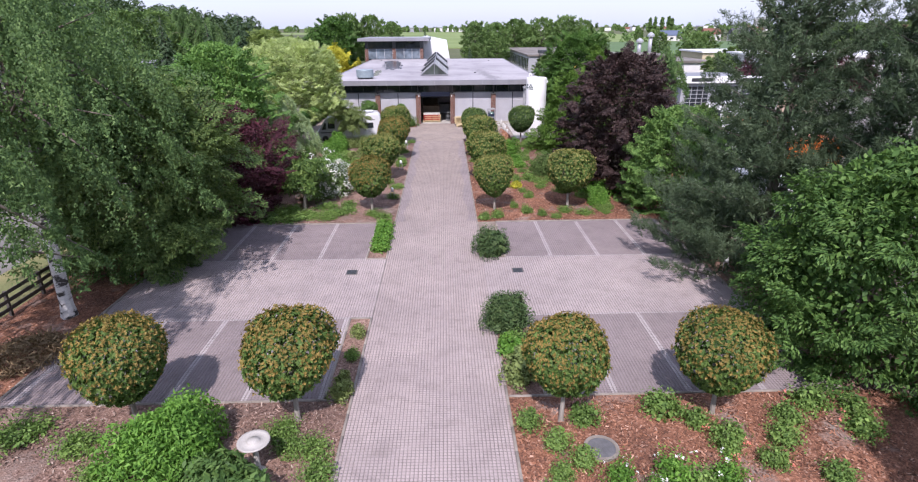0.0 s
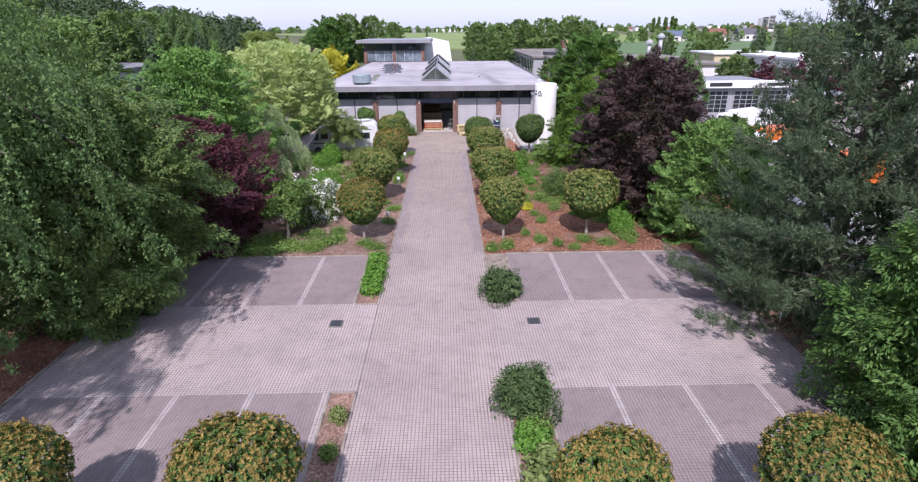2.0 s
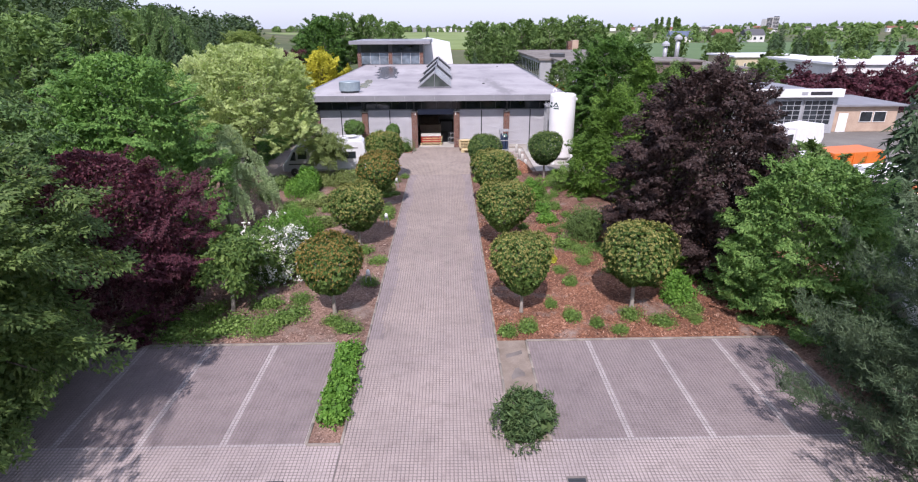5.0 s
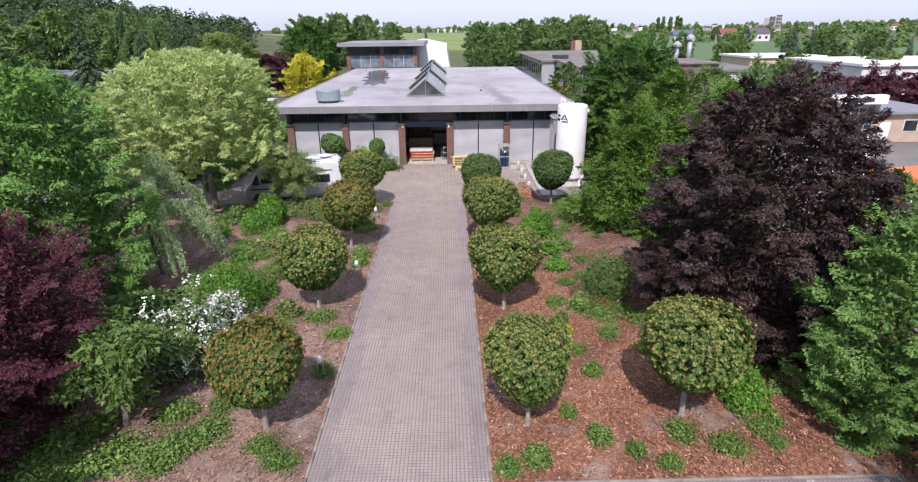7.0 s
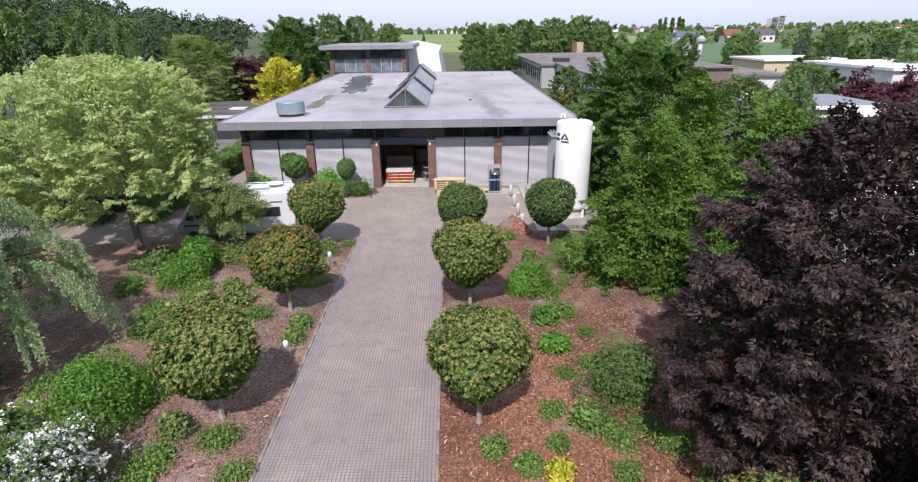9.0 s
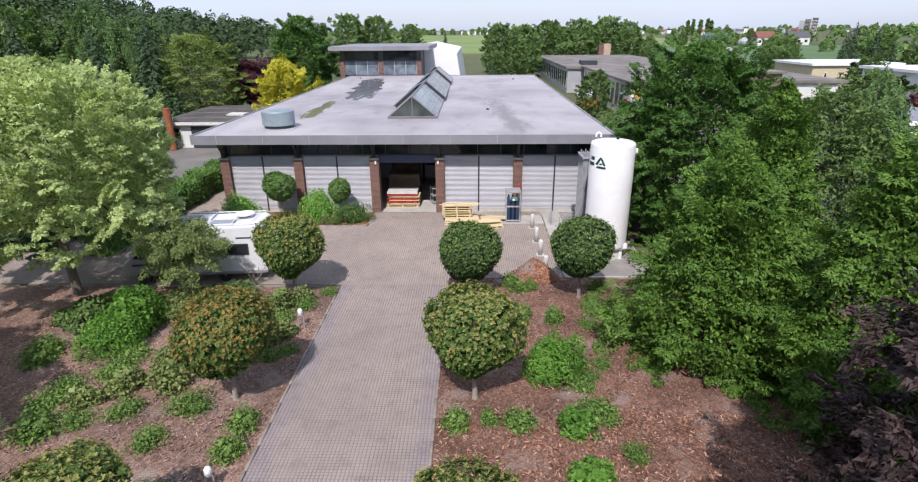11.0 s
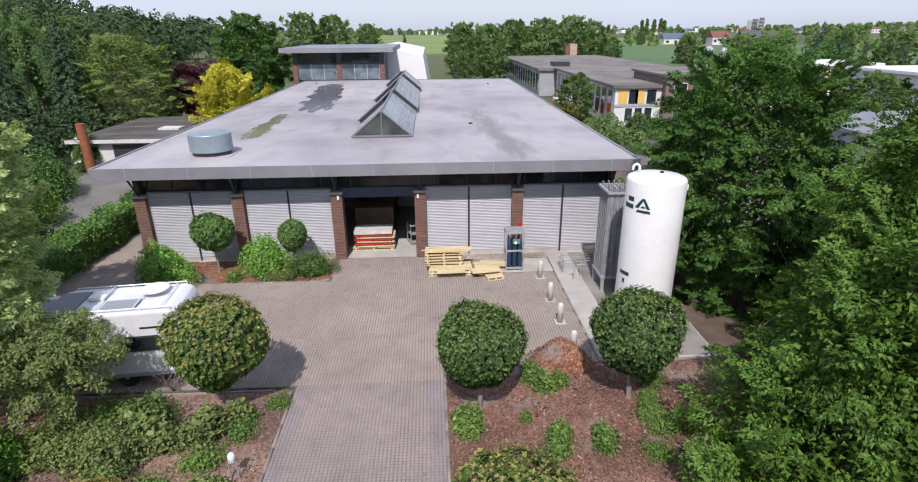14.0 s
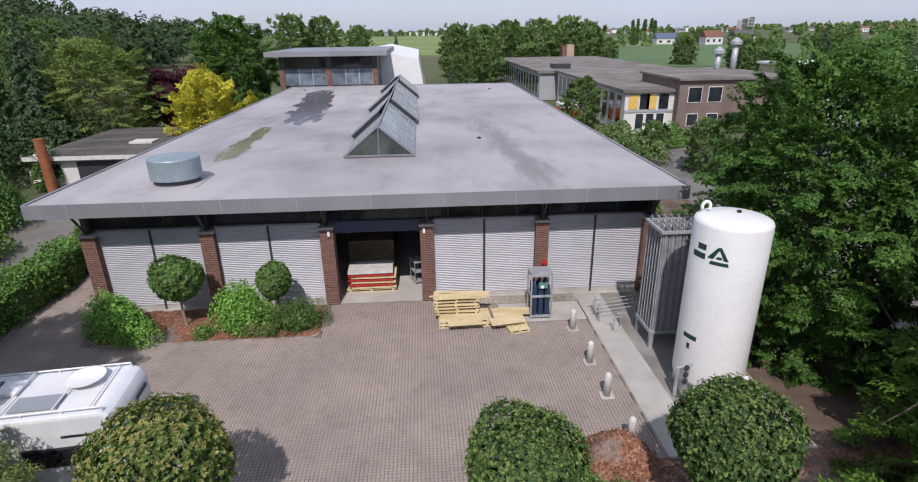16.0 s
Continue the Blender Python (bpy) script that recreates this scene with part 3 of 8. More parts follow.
def clump_crown(rs, centre, radii, k, clump, n, squash=0.7, lower=-0.5, hollow=0.5, taper=0.0):
    """Leaf points in many clumps spread over an ellipsoid. taper narrows it towards the top."""
    centre, radii = np.array(centre, float), np.array(radii, float)
    i = np.arange(k) + 0.5
    z = 1 - (1 - lower) * i / k
    a = i * 2.39996 + rs.uniform(0, 0.6, k)
    hr = np.where(z < 0, (1 - z * z) ** 0.22, np.sqrt(1 - z * z))      # full down to the hem
    d = np.stack([hr * np.cos(a), hr * np.sin(a), z], 1) + 0.12 * rs.normal(size=(k, 3))
    rad = rs.uniform(hollow, 0.98, k) * lumps(rs, d, 0.10)
    cc = centre + d * radii * np.stack([rad, rad, np.where(z < 0, np.maximum(rad, 0.97), rad)], 1)
    if taper:
        h = ((cc[:, 2] - centre[2]) / radii[2]).clip(-1, 1)
        cc[:, :2] = centre[:2] + (cc[:, :2] - centre[:2]) * (1 - taper * (h[:, None] + 1) / 2)
    cr = clump * rs.uniform(0.65, 1.35, k)
    which = rs.choice(k, n, p=cr ** 2 / (cr ** 2).sum())
    out = unit((cc - centre) / radii)
    q = unit(sphere_dirs(rs, n) * 0.95 + 0.7 * unit(out * 0.75 + np.array([0, 0, 0.6]))[which])
    rr = rs.random(n) ** 0.3
    # each clump is a bough that reaches outwards and narrows to its tip
    along = rs.uniform(-0.9, 1.15, n)
    reach = unit(out * np.array([1, 1, 0.55]) + 0.3 * rs.normal(size=(k, 3)))[which]
    pts = cc[which] + q * (cr[which] * rr * (0.95 - 0.55 * along.clip(0, 1.15)))[:, None] * np.array([0.8, 0.8, squash]) + reach * (cr[which] * along)[:, None]
    pts[:, 2] -= 0.22 * cr[which] * along.clip(0) ** 2
    return pts, unit(q + 0.35 * out[which]), cc


def limbs(rs, base, fork, ends, r0, bm=None, sides=7, apart=None):
    """A tapered trunk from base to fork, and limbs to the ends."""
    base, fork = Vector(base), Vector(fork)
    mid = base.lerp(fork, 0.5) + Vector((rs.normal() * 0.06, rs.normal() * 0.06, 0)) * (fork - base).length * 0.3
    flare = base.lerp(fork, 0.06)
    bm = tube([base - Vector((0, 0, 0.05)), flare, mid, fork], [r0 * 1.35, r0, r0 * 0.85, r0 * 0.62], sides + 2, bm)
    for e in ends:
        e = Vector(e)
        start = base.lerp(fork, rs.uniform(0.62, 1.0))
        m1 = start.lerp(e, 0.45) + Vector((rs.normal(), rs.normal(), abs(rs.normal()))) * (e - start).length * 0.08
        piece = tube([start, m1, e], [r0 * 0.42, r0 * 0.25, r0 * 0.07], 5, bm if apart is None else None)
        if apart is not None:
            apart.append(piece)
    return bm


# ---- ground, far land ----
def hill(x, y):
    far = np.clip((np.hypot(x, y - 60) - 190) / 160, 0, 1)
    return far * far * (38 * np.exp(-(((x + 360) / 145) ** 2 + ((y - 420) / 300) ** 2)) + 24 * np.exp(-(((x - 1900) / 520) ** 2 + ((y - 1900) / 500) ** 2))
            + 9 * np.exp(-(((x - 100) / 1800) ** 2 + ((y - 2700) / 300) ** 2)))


def build_ground():
    def steps(a, b, n):
        u = np.linspace(-1, 1, n)
        return (a + b) / 2 + (b - a) / 2 * np.sign(u) * np.abs(u) ** 2.2
    xs, ys = steps(-3000, 3000, 90), 40 + steps(-3000, 3000, 90)
    gx, gy = np.meshgrid(xs, ys)
    z = hill(gx, gy) - 0.08
    n = len(xs)
    idx = np.arange(n * n).reshape(n, n)
    q = np.stack([idx[:-1, :-1], idx[:-1, 1:], idx[1:, 1:], idx[1:, :-1]], -1).reshape(-1, 4)
    m, nt, b = shader("open_land", 0.95, 0.0, 0.2)
    v = coords(nt)
    col = ramp(nt, grain(nt, v, 0.012, 3.0), [(0.35, (0.06, 0.085, 0.04)), (0.5, (0.10, 0.115, 0.055)), (0.65, (0.14, 0.13, 0.08))])
    col = blend(nt, col, ramp(nt, grain(nt, v, 3.0, 5.0, 0.65), [(0.3, (0.6, 0.6, 0.6)), (0.7, (1.3, 1.3, 1.3))]), 0.6, "MULTIPLY")
    nt.links.new(col, b.inputs["Base Color"])
    relief(nt, b, grain(nt, v, 6.0), 0.6, 0.05)
    tagged(new("ground", mesh_of("ground", np.stack([gx, gy, z], -1).reshape(-1, 3), q, m, True)), "grassy earth and fields reaching the horizon", "ground", kind="structure")


build_ground()


def sheet(name, outline, z, mat, label, category="ground", thick=0.05):
    bm = prism(outline, z - thick, z)
    me = bpy.data.meshes.new(name)
    bm.to_mesh(me)
    bm.free()
    me.materials.append(mat)
    return tagged(new(name, me), label, category, kind="structure")


def rect(x0, x1, y0, y1):
    return [(x0, y0), (x1, y0), (x1, y1), (x0, y1)]


MEADOW = mottled("meadow_grass", [(0.35, (0.14, 0.20, 0.055)), (0.65, (0.20, 0.26, 0.09))], 0.01, 0.4, 0.95, amount=0.3)
CROP = mottled("green_crop", [(0.35, (0.075, 0.135, 0.05)), (0.65, (0.10, 0.165, 0.065))], 0.02, 0.6, 0.95, amount=0.3)
VERGE = mottled("dry_grass_verge", [(0.35, (0.14, 0.16, 0.06)), (0.65, (0.24, 0.22, 0.10))], 0.6, 14.0, 0.95, bump=0.7, dist=0.03)
sheet("field_1", [(-330, 385), (150, 300), (330, 1250), (-560, 1500)], 0.35, MEADOW, "pale green meadow beyond the trees", "field", 0.5)
sheet("field_2", [(60, 215), (260, 200), (380, 400), (120, 420)], 0.5, CROP, "dark green crop field beside the buildings", "field", 0.6)
sheet("yard_1", rect(21, 110, 20, 101), -0.03, ASPHALT, "worn asphalt yard beyond the trees", "yard")
sheet("yard_2", [(-24, 69), (-13, 69), (-13, 118), (-19.5, 118), (-27, 92)], -0.035, ASPHALT, "weathered asphalt side yard", "yard")
sheet("road_1", rect(-30, -20.6, -10, 62), -0.03, ASPHALT, "grey asphalt lane beyond the fence", "road")
sheet("verge_1", rect(-20.6, -17.2, -10, 62), -0.03, VERGE, "dry grass verge beside the lane", "grass")


def bed(name, x0, x1, y0, y1, mat, label, top=0.035, seed=0):
    rs = np.random.RandomState(seed)
    nx, ny = max(2, int((x1 - x0) / 0.45) + 1), max(2, int((y1 - y0) / 0.45) + 1)
    gx, gy = np.meshgrid(np.linspace(x0, x1, nx), np.linspace(y0, y1, ny))
    z = np.full(gx.shape, top) + 0.035 * rs.normal(size=gx.shape)
    edge = np.zeros(gx.shape, bool)
    edge[0], edge[-1], edge[:, 0], edge[:, -1] = True, True, True, True
    z[edge] = top - 0.03
    idx = np.arange(nx * ny).reshape(ny, nx)
    q = np.stack([idx[:-1, :-1], idx[:-1, 1:], idx[1:, 1:], idx[1:, :-1]], -1).reshape(-1, 4)
    return tagged(new(name, mesh_of(name, np.stack([gx, gy, z], -1).reshape(-1, 3), q, mat, True)), label, "flower bed", kind="structure")


bed("bed_1", -17.0, -1.64, 0.0, 13.78, MULCH_DULL, "bark mulch bed before the parking bays", seed=1)
bed("bed_2", 3.52, 21.0, 0.0, 13.78, MULCH, "red bark mulch bed with roses", seed=2)
bed("bed_3", -2.46, -1.64, 13.78, 19.14, MULCH_DULL, "sandy planting strip beside the drive", seed=3)
bed("bed_4", 3.52, 4.72, 13.78, 19.14, MULCH_DULL, "planting strip beside the drive", seed=4)
bed("bed_5", -2.62, -1.64, 25.56, 31.1, MULCH_DULL, "planting strip between drive and bays", seed=5)
bed("bed_6", 3.52, 4.62, 25.5, 31.1, SAND, "bare sandy strip between drive and bays", seed=6)
bed("bed_7", -18.5, -1.64, 31.1, 56.95, MULCH_DULL, "mulched shrub bed beside the drive", seed=7)
bed("bed_8", 3.52, 21.0, 31.1, 45.0, MULCH, "red mulch bed with ball trees", seed=8)
bed("bed_13", 3.52, 21.0, 45.0, 58.0, MULCH_BROWN, "brown mulch bed with ball trees near the forecourt", seed=13)
bed("bed_9", -17.2, -13.14, 13.78, 31.1, MULCH, "red mulch bed under birches", seed=9)
bed("bed_10", 14.62, 21.0, 13.78, 31.1, MULCH_DULL, "shaded mulch bed under trees", seed=10)
bed("bed_11", 13.62, 21.0, 58.0, 100.0, SOIL, "dark shaded soil beside the building", seed=11)
bed("bed_12", -10.9, -1.9, 65.62, 68.5, MULCH, "red mulch bed before the shutters", seed=12)



def bark_chips(name, x0, x1, y0, y1, n, mat, label, seed):
    """Loose bark chips strewn over a bed."""
    rs = np.random.RandomState(seed)
    c = np.stack([rs.uniform(x0, x1, n), rs.uniform(y0, y1, n), rs.uniform(0.03, 0.075, n)], 1)
    a, tip = rs.uniform(0, 2 * np.pi, n), rs.normal(size=(n, 2)) * 0.3
    u = np.stack([np.cos(a), np.sin(a), tip[:, 0]], 1) * rs.uniform(0.025, 0.075, n)[:, None]
    w = np.stack([-np.sin(a), np.cos(a), tip[:, 1]], 1) * rs.uniform(0.01, 0.026, n)[:, None]
    v = np.stack([c - u - w * 0.5, c + u * 0.9 - w, c + u + w * 0.6, c - u * 0.8 + w], 1).reshape(-1, 3)
    return tagged(new(name, mesh_of(name, v, np.arange(n * 4).reshape(-1, 4), mat)), label, "bark mulch", kind="stuff")


bark_chips("brown_bark_chips", 3.6, 12.0, 42.0, 57.8, 9000, CHIP_BROWN, "brown bark chips near the forecourt", 75)
bark_chips("red_bark_chips", 3.6, 15.0, 31.2, 48.0, 19000, CHIP, "loose orange-brown bark chips on the bed", 71)
bark_chips("rose_bed_chips", 3.6, 14.5, 7.0, 13.7, 9000, CHIP, "loose orange-brown bark chips among the roses", 72)
bark_chips("shrub_bed_chips", -14.0, -1.75, 31.2, 54.0, 14000, CHIP_DULL, "weathered bark chips under the shrubs", 73)
bark_chips("front_bed_chips", -14.0, -1.75, 8.0, 13.7, 7000, CHIP_DULL, "weathered bark chips before the bays", 74)

for nm, x0, x1, y0, y1 in (("paving_base_1", -1.6, 3.5, 0.0, 57.2), ("paving_base_2", -13.1, -1.6, 13.8, 31.1), ("paving_base_3", 3.5, 14.6, 13.8, 31.1), ("paving_base_4", -20.0, 9.15, 57.2, 68.8), ("paving_base_5", -17.0, -12.0, 68.8, 84.0)):
    sheet(nm, rect(x0, x1, y0, y1), -0.0045, JOINT, "dark sandy joints between pavers", "pavement")

# ---- kerbs: stones laid end to end ----
KSTONE = mesh_of("kerb_stone", [(-0.497, -0.04, -0.1), (0.497, -0.04, -0.1), (0.497, 0.04, -0.1), (-0.497, 0.04, -0.1), (-0.49, -0.032, 0.055), (0.49, -0.032, 0.055), (0.49, 0.032, 0.055), (-0.49, 0.032, 0.055),
                                 (-0.497, -0.04, 0.045), (0.497, -0.04, 0.045), (0.497, 0.04, 0.045), (-0.497, 0.04, 0.045)],
                 [(4, 5, 6, 7), (0, 1, 9, 8), (1, 2, 10, 9), (2, 3, 11, 10), (3, 0, 8, 11), (8, 9, 5, 4), (9, 10, 6, 5), (10, 11, 7, 6), (11, 8, 4, 7)], KERB)


def kerb(x0, y0, x1, y1, name="kerb"):
    k = empty(name, (x0, y0, 0), math.degrees(math.atan2(y1 - y0, x1 - x0)), "weathered concrete edging kerb", "kerb", kind="structure")
    ln = math.hypot(x1 - x0, y1 - y0)
    n = max(1, round(ln))
    for i in range(n):
        ob = new("kerb_stone", KSTONE)
        ob.parent = k
        ob.location = ((i + 0.5) * ln / n, 0, random.uniform(-0.006, 0.006))
        ob.scale = (ln / n, 1, 1)
        ob.rotation_euler = (0, 0, random.uniform(-0.006, 0.006))


for seg in ((-1.6, 0, -1.6, 19.15), (-1.6, 25.5, -1.6, 56.2), (3.48, 0, 3.48, 18.5), (3.48, 25.5, 3.48, 57.6), (-13.1, 13.82, -1.7, 13.82), (3.55, 13.82, 14.6, 13.82),
            (-13.1, 31.08, -2.66, 31.08), (4.66, 31.08, 14.6, 31.08), (-13.12, 13.9, -13.12, 31.0), (14.6, 13.9, 14.6, 31.0), (-2.48, 13.9, -2.48, 19.15), (-2.46, 19.17, -1.64, 19.17),
            (-2.64, 25.5, -2.64, 31.0), (-2.6, 25.48, -1.64, 25.48), (4.64, 25.5, 4.64, 31.0), (4.74, 13.9, 4.74, 18.5), (-1.6, 56.2, -2.3, 56.98), (-2.3, 56.98, -16, 56.98),
            (-1.82, 68.2, -1.82, 65.95), (-1.82, 65.95, -2.2, 65.58), (-2.2, 65.58, -10.4, 65.58), (-10.4, 65.58, -11.2, 66.2), (-11.2, 66.2, -11.2, 68.2), (9.15, 58.0, 9.15, 66.0), (9.15, 58.0, 13.6, 58.0)):
    kerb(*seg)

# ---- concrete pads ----
sheet("pad_1", rect(9.2, 13.6, 58.05, 68.4), 0.03, CONCRETE, "pale concrete pad under the gas tank", "pavement", 0.12)
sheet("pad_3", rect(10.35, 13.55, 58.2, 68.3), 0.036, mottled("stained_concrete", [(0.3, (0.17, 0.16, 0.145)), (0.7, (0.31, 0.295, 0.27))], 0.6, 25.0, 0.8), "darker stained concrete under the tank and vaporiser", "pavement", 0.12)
sheet("pad_2", rect(5.6, 9.15, 66.05, 67.7), 0.012, CONCRETE, "pale concrete pad by the wall", "pavement", 0.1)
GRAVEL = mulch_shader("pale_gravel", [(0.0, (0.2, 0.18, 0.15)), (0.5, (0.34, 0.31, 0.26)), (1.0, (0.5, 0.47, 0.42))])
sheet("gravel_strip", rect(3.2, 9.2, 67.75, 68.45), 0.03, GRAVEL, "pale gravel strip along the wall", "gravel", 0.1)


# ---- workshop building ----
BX0, BX1, BY0, BY1, ROOFZ = -12.8, 13.36, 67.2, 114.5, 5.30
WALL_Y, PIL_Y = 68.62, 68.3
PILX = (-11.45, -6.65, -1.70, 2.56, 7.6, 12.4)
hall = empty("workshop_building", (0, 0, 0), 0, "low flat-roofed workshop with brick piers and ribbed shutters", "building")
part("roof", box(BX0, BX1, BY0, BY1, ROOFZ - 0.22, ROOFZ), ROOF, hall, "grey membrane flat roof")
bm = box(BX0 - 0.03, BX1 + 0.03, BY0 - 0.04, BY0 + 0.02, ROOFZ - 0.52, ROOFZ + 0.05)
part("fascia", bm, FASCIA, hall, "grey sheet-metal fascia")
for i in range(9):
    x = BX0 + 2.9 * (i + 0.55)
    part("fascia_joint", box(x - 0.012, x + 0.012, BY0 - 0.05, BY0 - 0.036, ROOFZ - 0.52, ROOFZ + 0.052), STEEL, hall)
for x in (BX0, BX1):
    part("roof_edge", box(x - 0.06, x + 0.06, BY0 + 0.03, BY1, ROOFZ - 0.5, ROOFZ + 0.06), FASCIA, hall, "pale metal roof edge")
part("roof_edge", box(BX0, BX1, BY1, BY1 + 0.06, ROOFZ - 0.5, ROOFZ + 0.08), FASCIA, hall)
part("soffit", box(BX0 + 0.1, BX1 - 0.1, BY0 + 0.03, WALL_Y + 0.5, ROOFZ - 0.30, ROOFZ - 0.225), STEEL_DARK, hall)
CAPZ = 3.56
for x in PILX:
    p = part("pier", box(x - 0.29, x + 0.29, PIL_Y, PIL_Y + 0.62, -0.05, CAPZ), BRICK, hall, "red brick pier")
    part("cap", box(x - 0.33, x + 0.33, PIL_Y - 0.05, PIL_Y + 0.66, CAPZ, CAPZ + 0.12, 0.015), CONCRETE, p)
    bm = tube([(x, PIL_Y + 0.1, CAPZ + 0.1), (x, BY0 + 0.25, ROOFZ - 0.32)], [0.05, 0.05], 6)
    part("brace", bm, STEEL_DARK, hall, "slanted dark steel brace")
    part("post", box(x - 0.06, x + 0.06, PIL_Y + 0.25, PIL_Y + 0.37, CAPZ + 0.1, ROOFZ - 0.3), STEEL_DARK, hall)


def ribbed(x0, x1, y, z0, z1, pitch=0.085):
    """A shutter of curved slats."""
    n = int((z1 - z0) / pitch)
    prof = []
    for i in range(n):
        z = z0 + i * pitch
        prof += [(0.035, z), (-0.022, z + 0.016), (-0.036, z + pitch * 0.45), (-0.026, z + pitch * 0.74), (0.035, z + pitch * 0.86)]
    prof.append((0.0, z1))
    v = [(x, y + dy, z) for dy, z in prof for x in (x0, x1)]
    q = [(2 * i, 2 * i + 1, 2 * i + 3, 2 * i + 2) for i in range(len(prof) - 1)]
    v += [(x0, y + 0.06, z0), (x1, y + 0.06, z0), (x1, y + 0.06, z1), (x0, y + 0.06, z1)]
    k = len(v) - 4
    q.append((k + 1, k, k + 3, k + 2))
    return mesh_of("shutter", v, q, SHUTTER)


SHUT_TOP = 3.74
for a, b in zip(PILX, PILX[1:]):
    if abs(a + 1.70) < 0.01:
        continue
    x0, x1 = a + 0.29, b - 0.29
    xm = (x0 + x1) / 2
    for s0, s1 in ((x0, xm - 0.05), (xm + 0.05, x1)):
        part("shutter", ribbed(s0, s1, WALL_Y, 0.22, SHUT_TOP), SHUTTER, hall, "silver ribbed roller shutter")
    part("mullion", box(xm - 0.05, xm + 0.05, WALL_Y - 0.03, WALL_Y + 0.08, 0.0, SHUT_TOP), STEEL_DARK, hall, "dark shutter guide")
    part("plinth", box(x0, x1, WALL_Y - 0.02, WALL_Y + 0.1, -0.05, 0.22), CONCRETE, hall)
    part("shutter_box", box(x0, x1, WALL_Y - 0.06, WALL_Y + 0.12, SHUT_TOP, SHUT_TOP + 0.07), FASCIA, hall)
# clerestory glazing over the shutters
xs = np.linspace(BX0 + 1.4, BX1 - 0.9, 17)
for a, b in zip(xs, xs[1:]):
    w = part("clerestory_window", box(a + 0.03, b - 0.03, WALL_Y + 0.12, WALL_Y + 0.15, SHUT_TOP + 0.10, ROOFZ - 0.34), GLASS, hall, "dark glazed clerestory strip")
    part("window_frame", box(a - 0.03, a + 0.03, WALL_Y + 0.08, WALL_Y + 0.17, SHUT_TOP + 0.07, ROOFZ - 0.30), STEEL_DARK, w)
part("transom", box(BX0 + 1.2, BX1 - 0.8, WALL_Y + 0.06, WALL_Y + 0.18, SHUT_TOP + 0.04, SHUT_TOP + 0.10), STEEL_DARK, hall)
part("side_wall", box(-11.75, -11.45, WALL_Y, BY1 - 1, -0.05, ROOFZ - 0.22), BROWN_WALL, hall)
part("side_wall", box(12.4, 12.7, WALL_Y, BY1 - 1, -0.05, ROOFZ - 0.22), BROWN_WALL, hall)
part("rear_wall", box(-11.45, 12.4, BY1 - 1.3, BY1 - 1, -0.05, ROOFZ - 0.22), BROWN_WALL, hall)
part("hall_floor", box(-11.45, 12.4, WALL_Y - 0.25, BY1 - 1.3, -0.08, 0.015), CONCRETE, hall, "bare concrete hall floor")
# white wall colour stands in for daylight missing under the closed roof
part("partition", box(-11.45, 12.4, 77.5, 77.7, 0.015, ROOFZ - 0.22), PLASTER, hall)
part("door_lintel", box(-1.41, 2.27, WALL_Y - 0.02, WALL_Y + 0.2, 3.30, SHUT_TOP + 0.07), plain("blue_grey_roller_box", (0.05, 0.065, 0.12), 0.5), hall, "dark blue roller-door box")
part("threshold", box(-1.41, 2.27, PIL_Y + 0.1, WALL_Y - 0.25, -0.06, 0.012), CONCRETE, hall)
for x in (-1.58, 2.45):
    part("wall_lamp", box(x - 0.05, x + 0.05, PIL_Y - 0.12, PIL_Y - 0.002, 3.3, 3.5, 0.01), WHITE, hall, "small white wall lamp")

# roof furniture
part("flashing", box(-9.5, -7.1, 69.3, 71.6, ROOFZ, ROOFZ + 0.03), ROOF, hall)
vent = empty("roof_vent", (-8.3, 70.45, ROOFZ), 0, "round galvanised roof ventilator", "vent")
part("collar", lathe([(0.95, 0.03), (0.95, 0.22)], 36), STEEL_DARK, vent)
part("hood", lathe([(1.02, 0.22), (1.06, 0.24), (1.06, 1.08), (1.04, 1.12), (0.25, 1.2), (0.02, 1.22)], 36), mottled("pale_galvanised_sheet", [(0.3, (0.25, 0.31, 0.34)), (0.7, (0.33, 0.40, 0.43))], 1.5, 20.0, 0.5, 0.4, 0.05, 0.003), vent, "pale blue-grey sheet hood")

# ridge skylight: one long glass tent whose vent sashes stand open at their near edges
sk = empty("ridge_skylight", (0.28, 74.3, ROOFZ), 0, "long tent-shaped glass roof light with raised vent sashes", "skylight")
SKW, SKH, SKL = 1.75, 1.6, 34.2
part("upstand", box(-SKW - 0.06, SKW + 0.06, -0.05, SKL, 0.004, 0.14), FASCIA, sk, "pale metal upstand")
SLOPE = math.hypot(SKW, SKH - 0.14)


def slope_point(sgn, y, along, lift):
    """A point on a slope: along runs from eave (0) to ridge (1), lift stands off it."""
    return (sgn * (SKW * (1 - along) + lift * (SKH - 0.14) / SLOPE), y, 0.14 + (SKH - 0.14) * along + lift * SKW / SLOPE)


def slab(corners, thick):
    bmx = bmesh.new()
    bmx.faces.new([bmx.verts.new(p) for p in corners])
    ex = bmesh.ops.extrude_face_region(bmx, geom=bmx.faces[:])
    bmesh.ops.translate(bmx, vec=thick, verts=[g for g in ex["geom"] if isinstance(g, bmesh.types.BMVert)])
    bmesh.ops.recalc_face_normals(bmx, faces=bmx.faces[:])
    return bmx


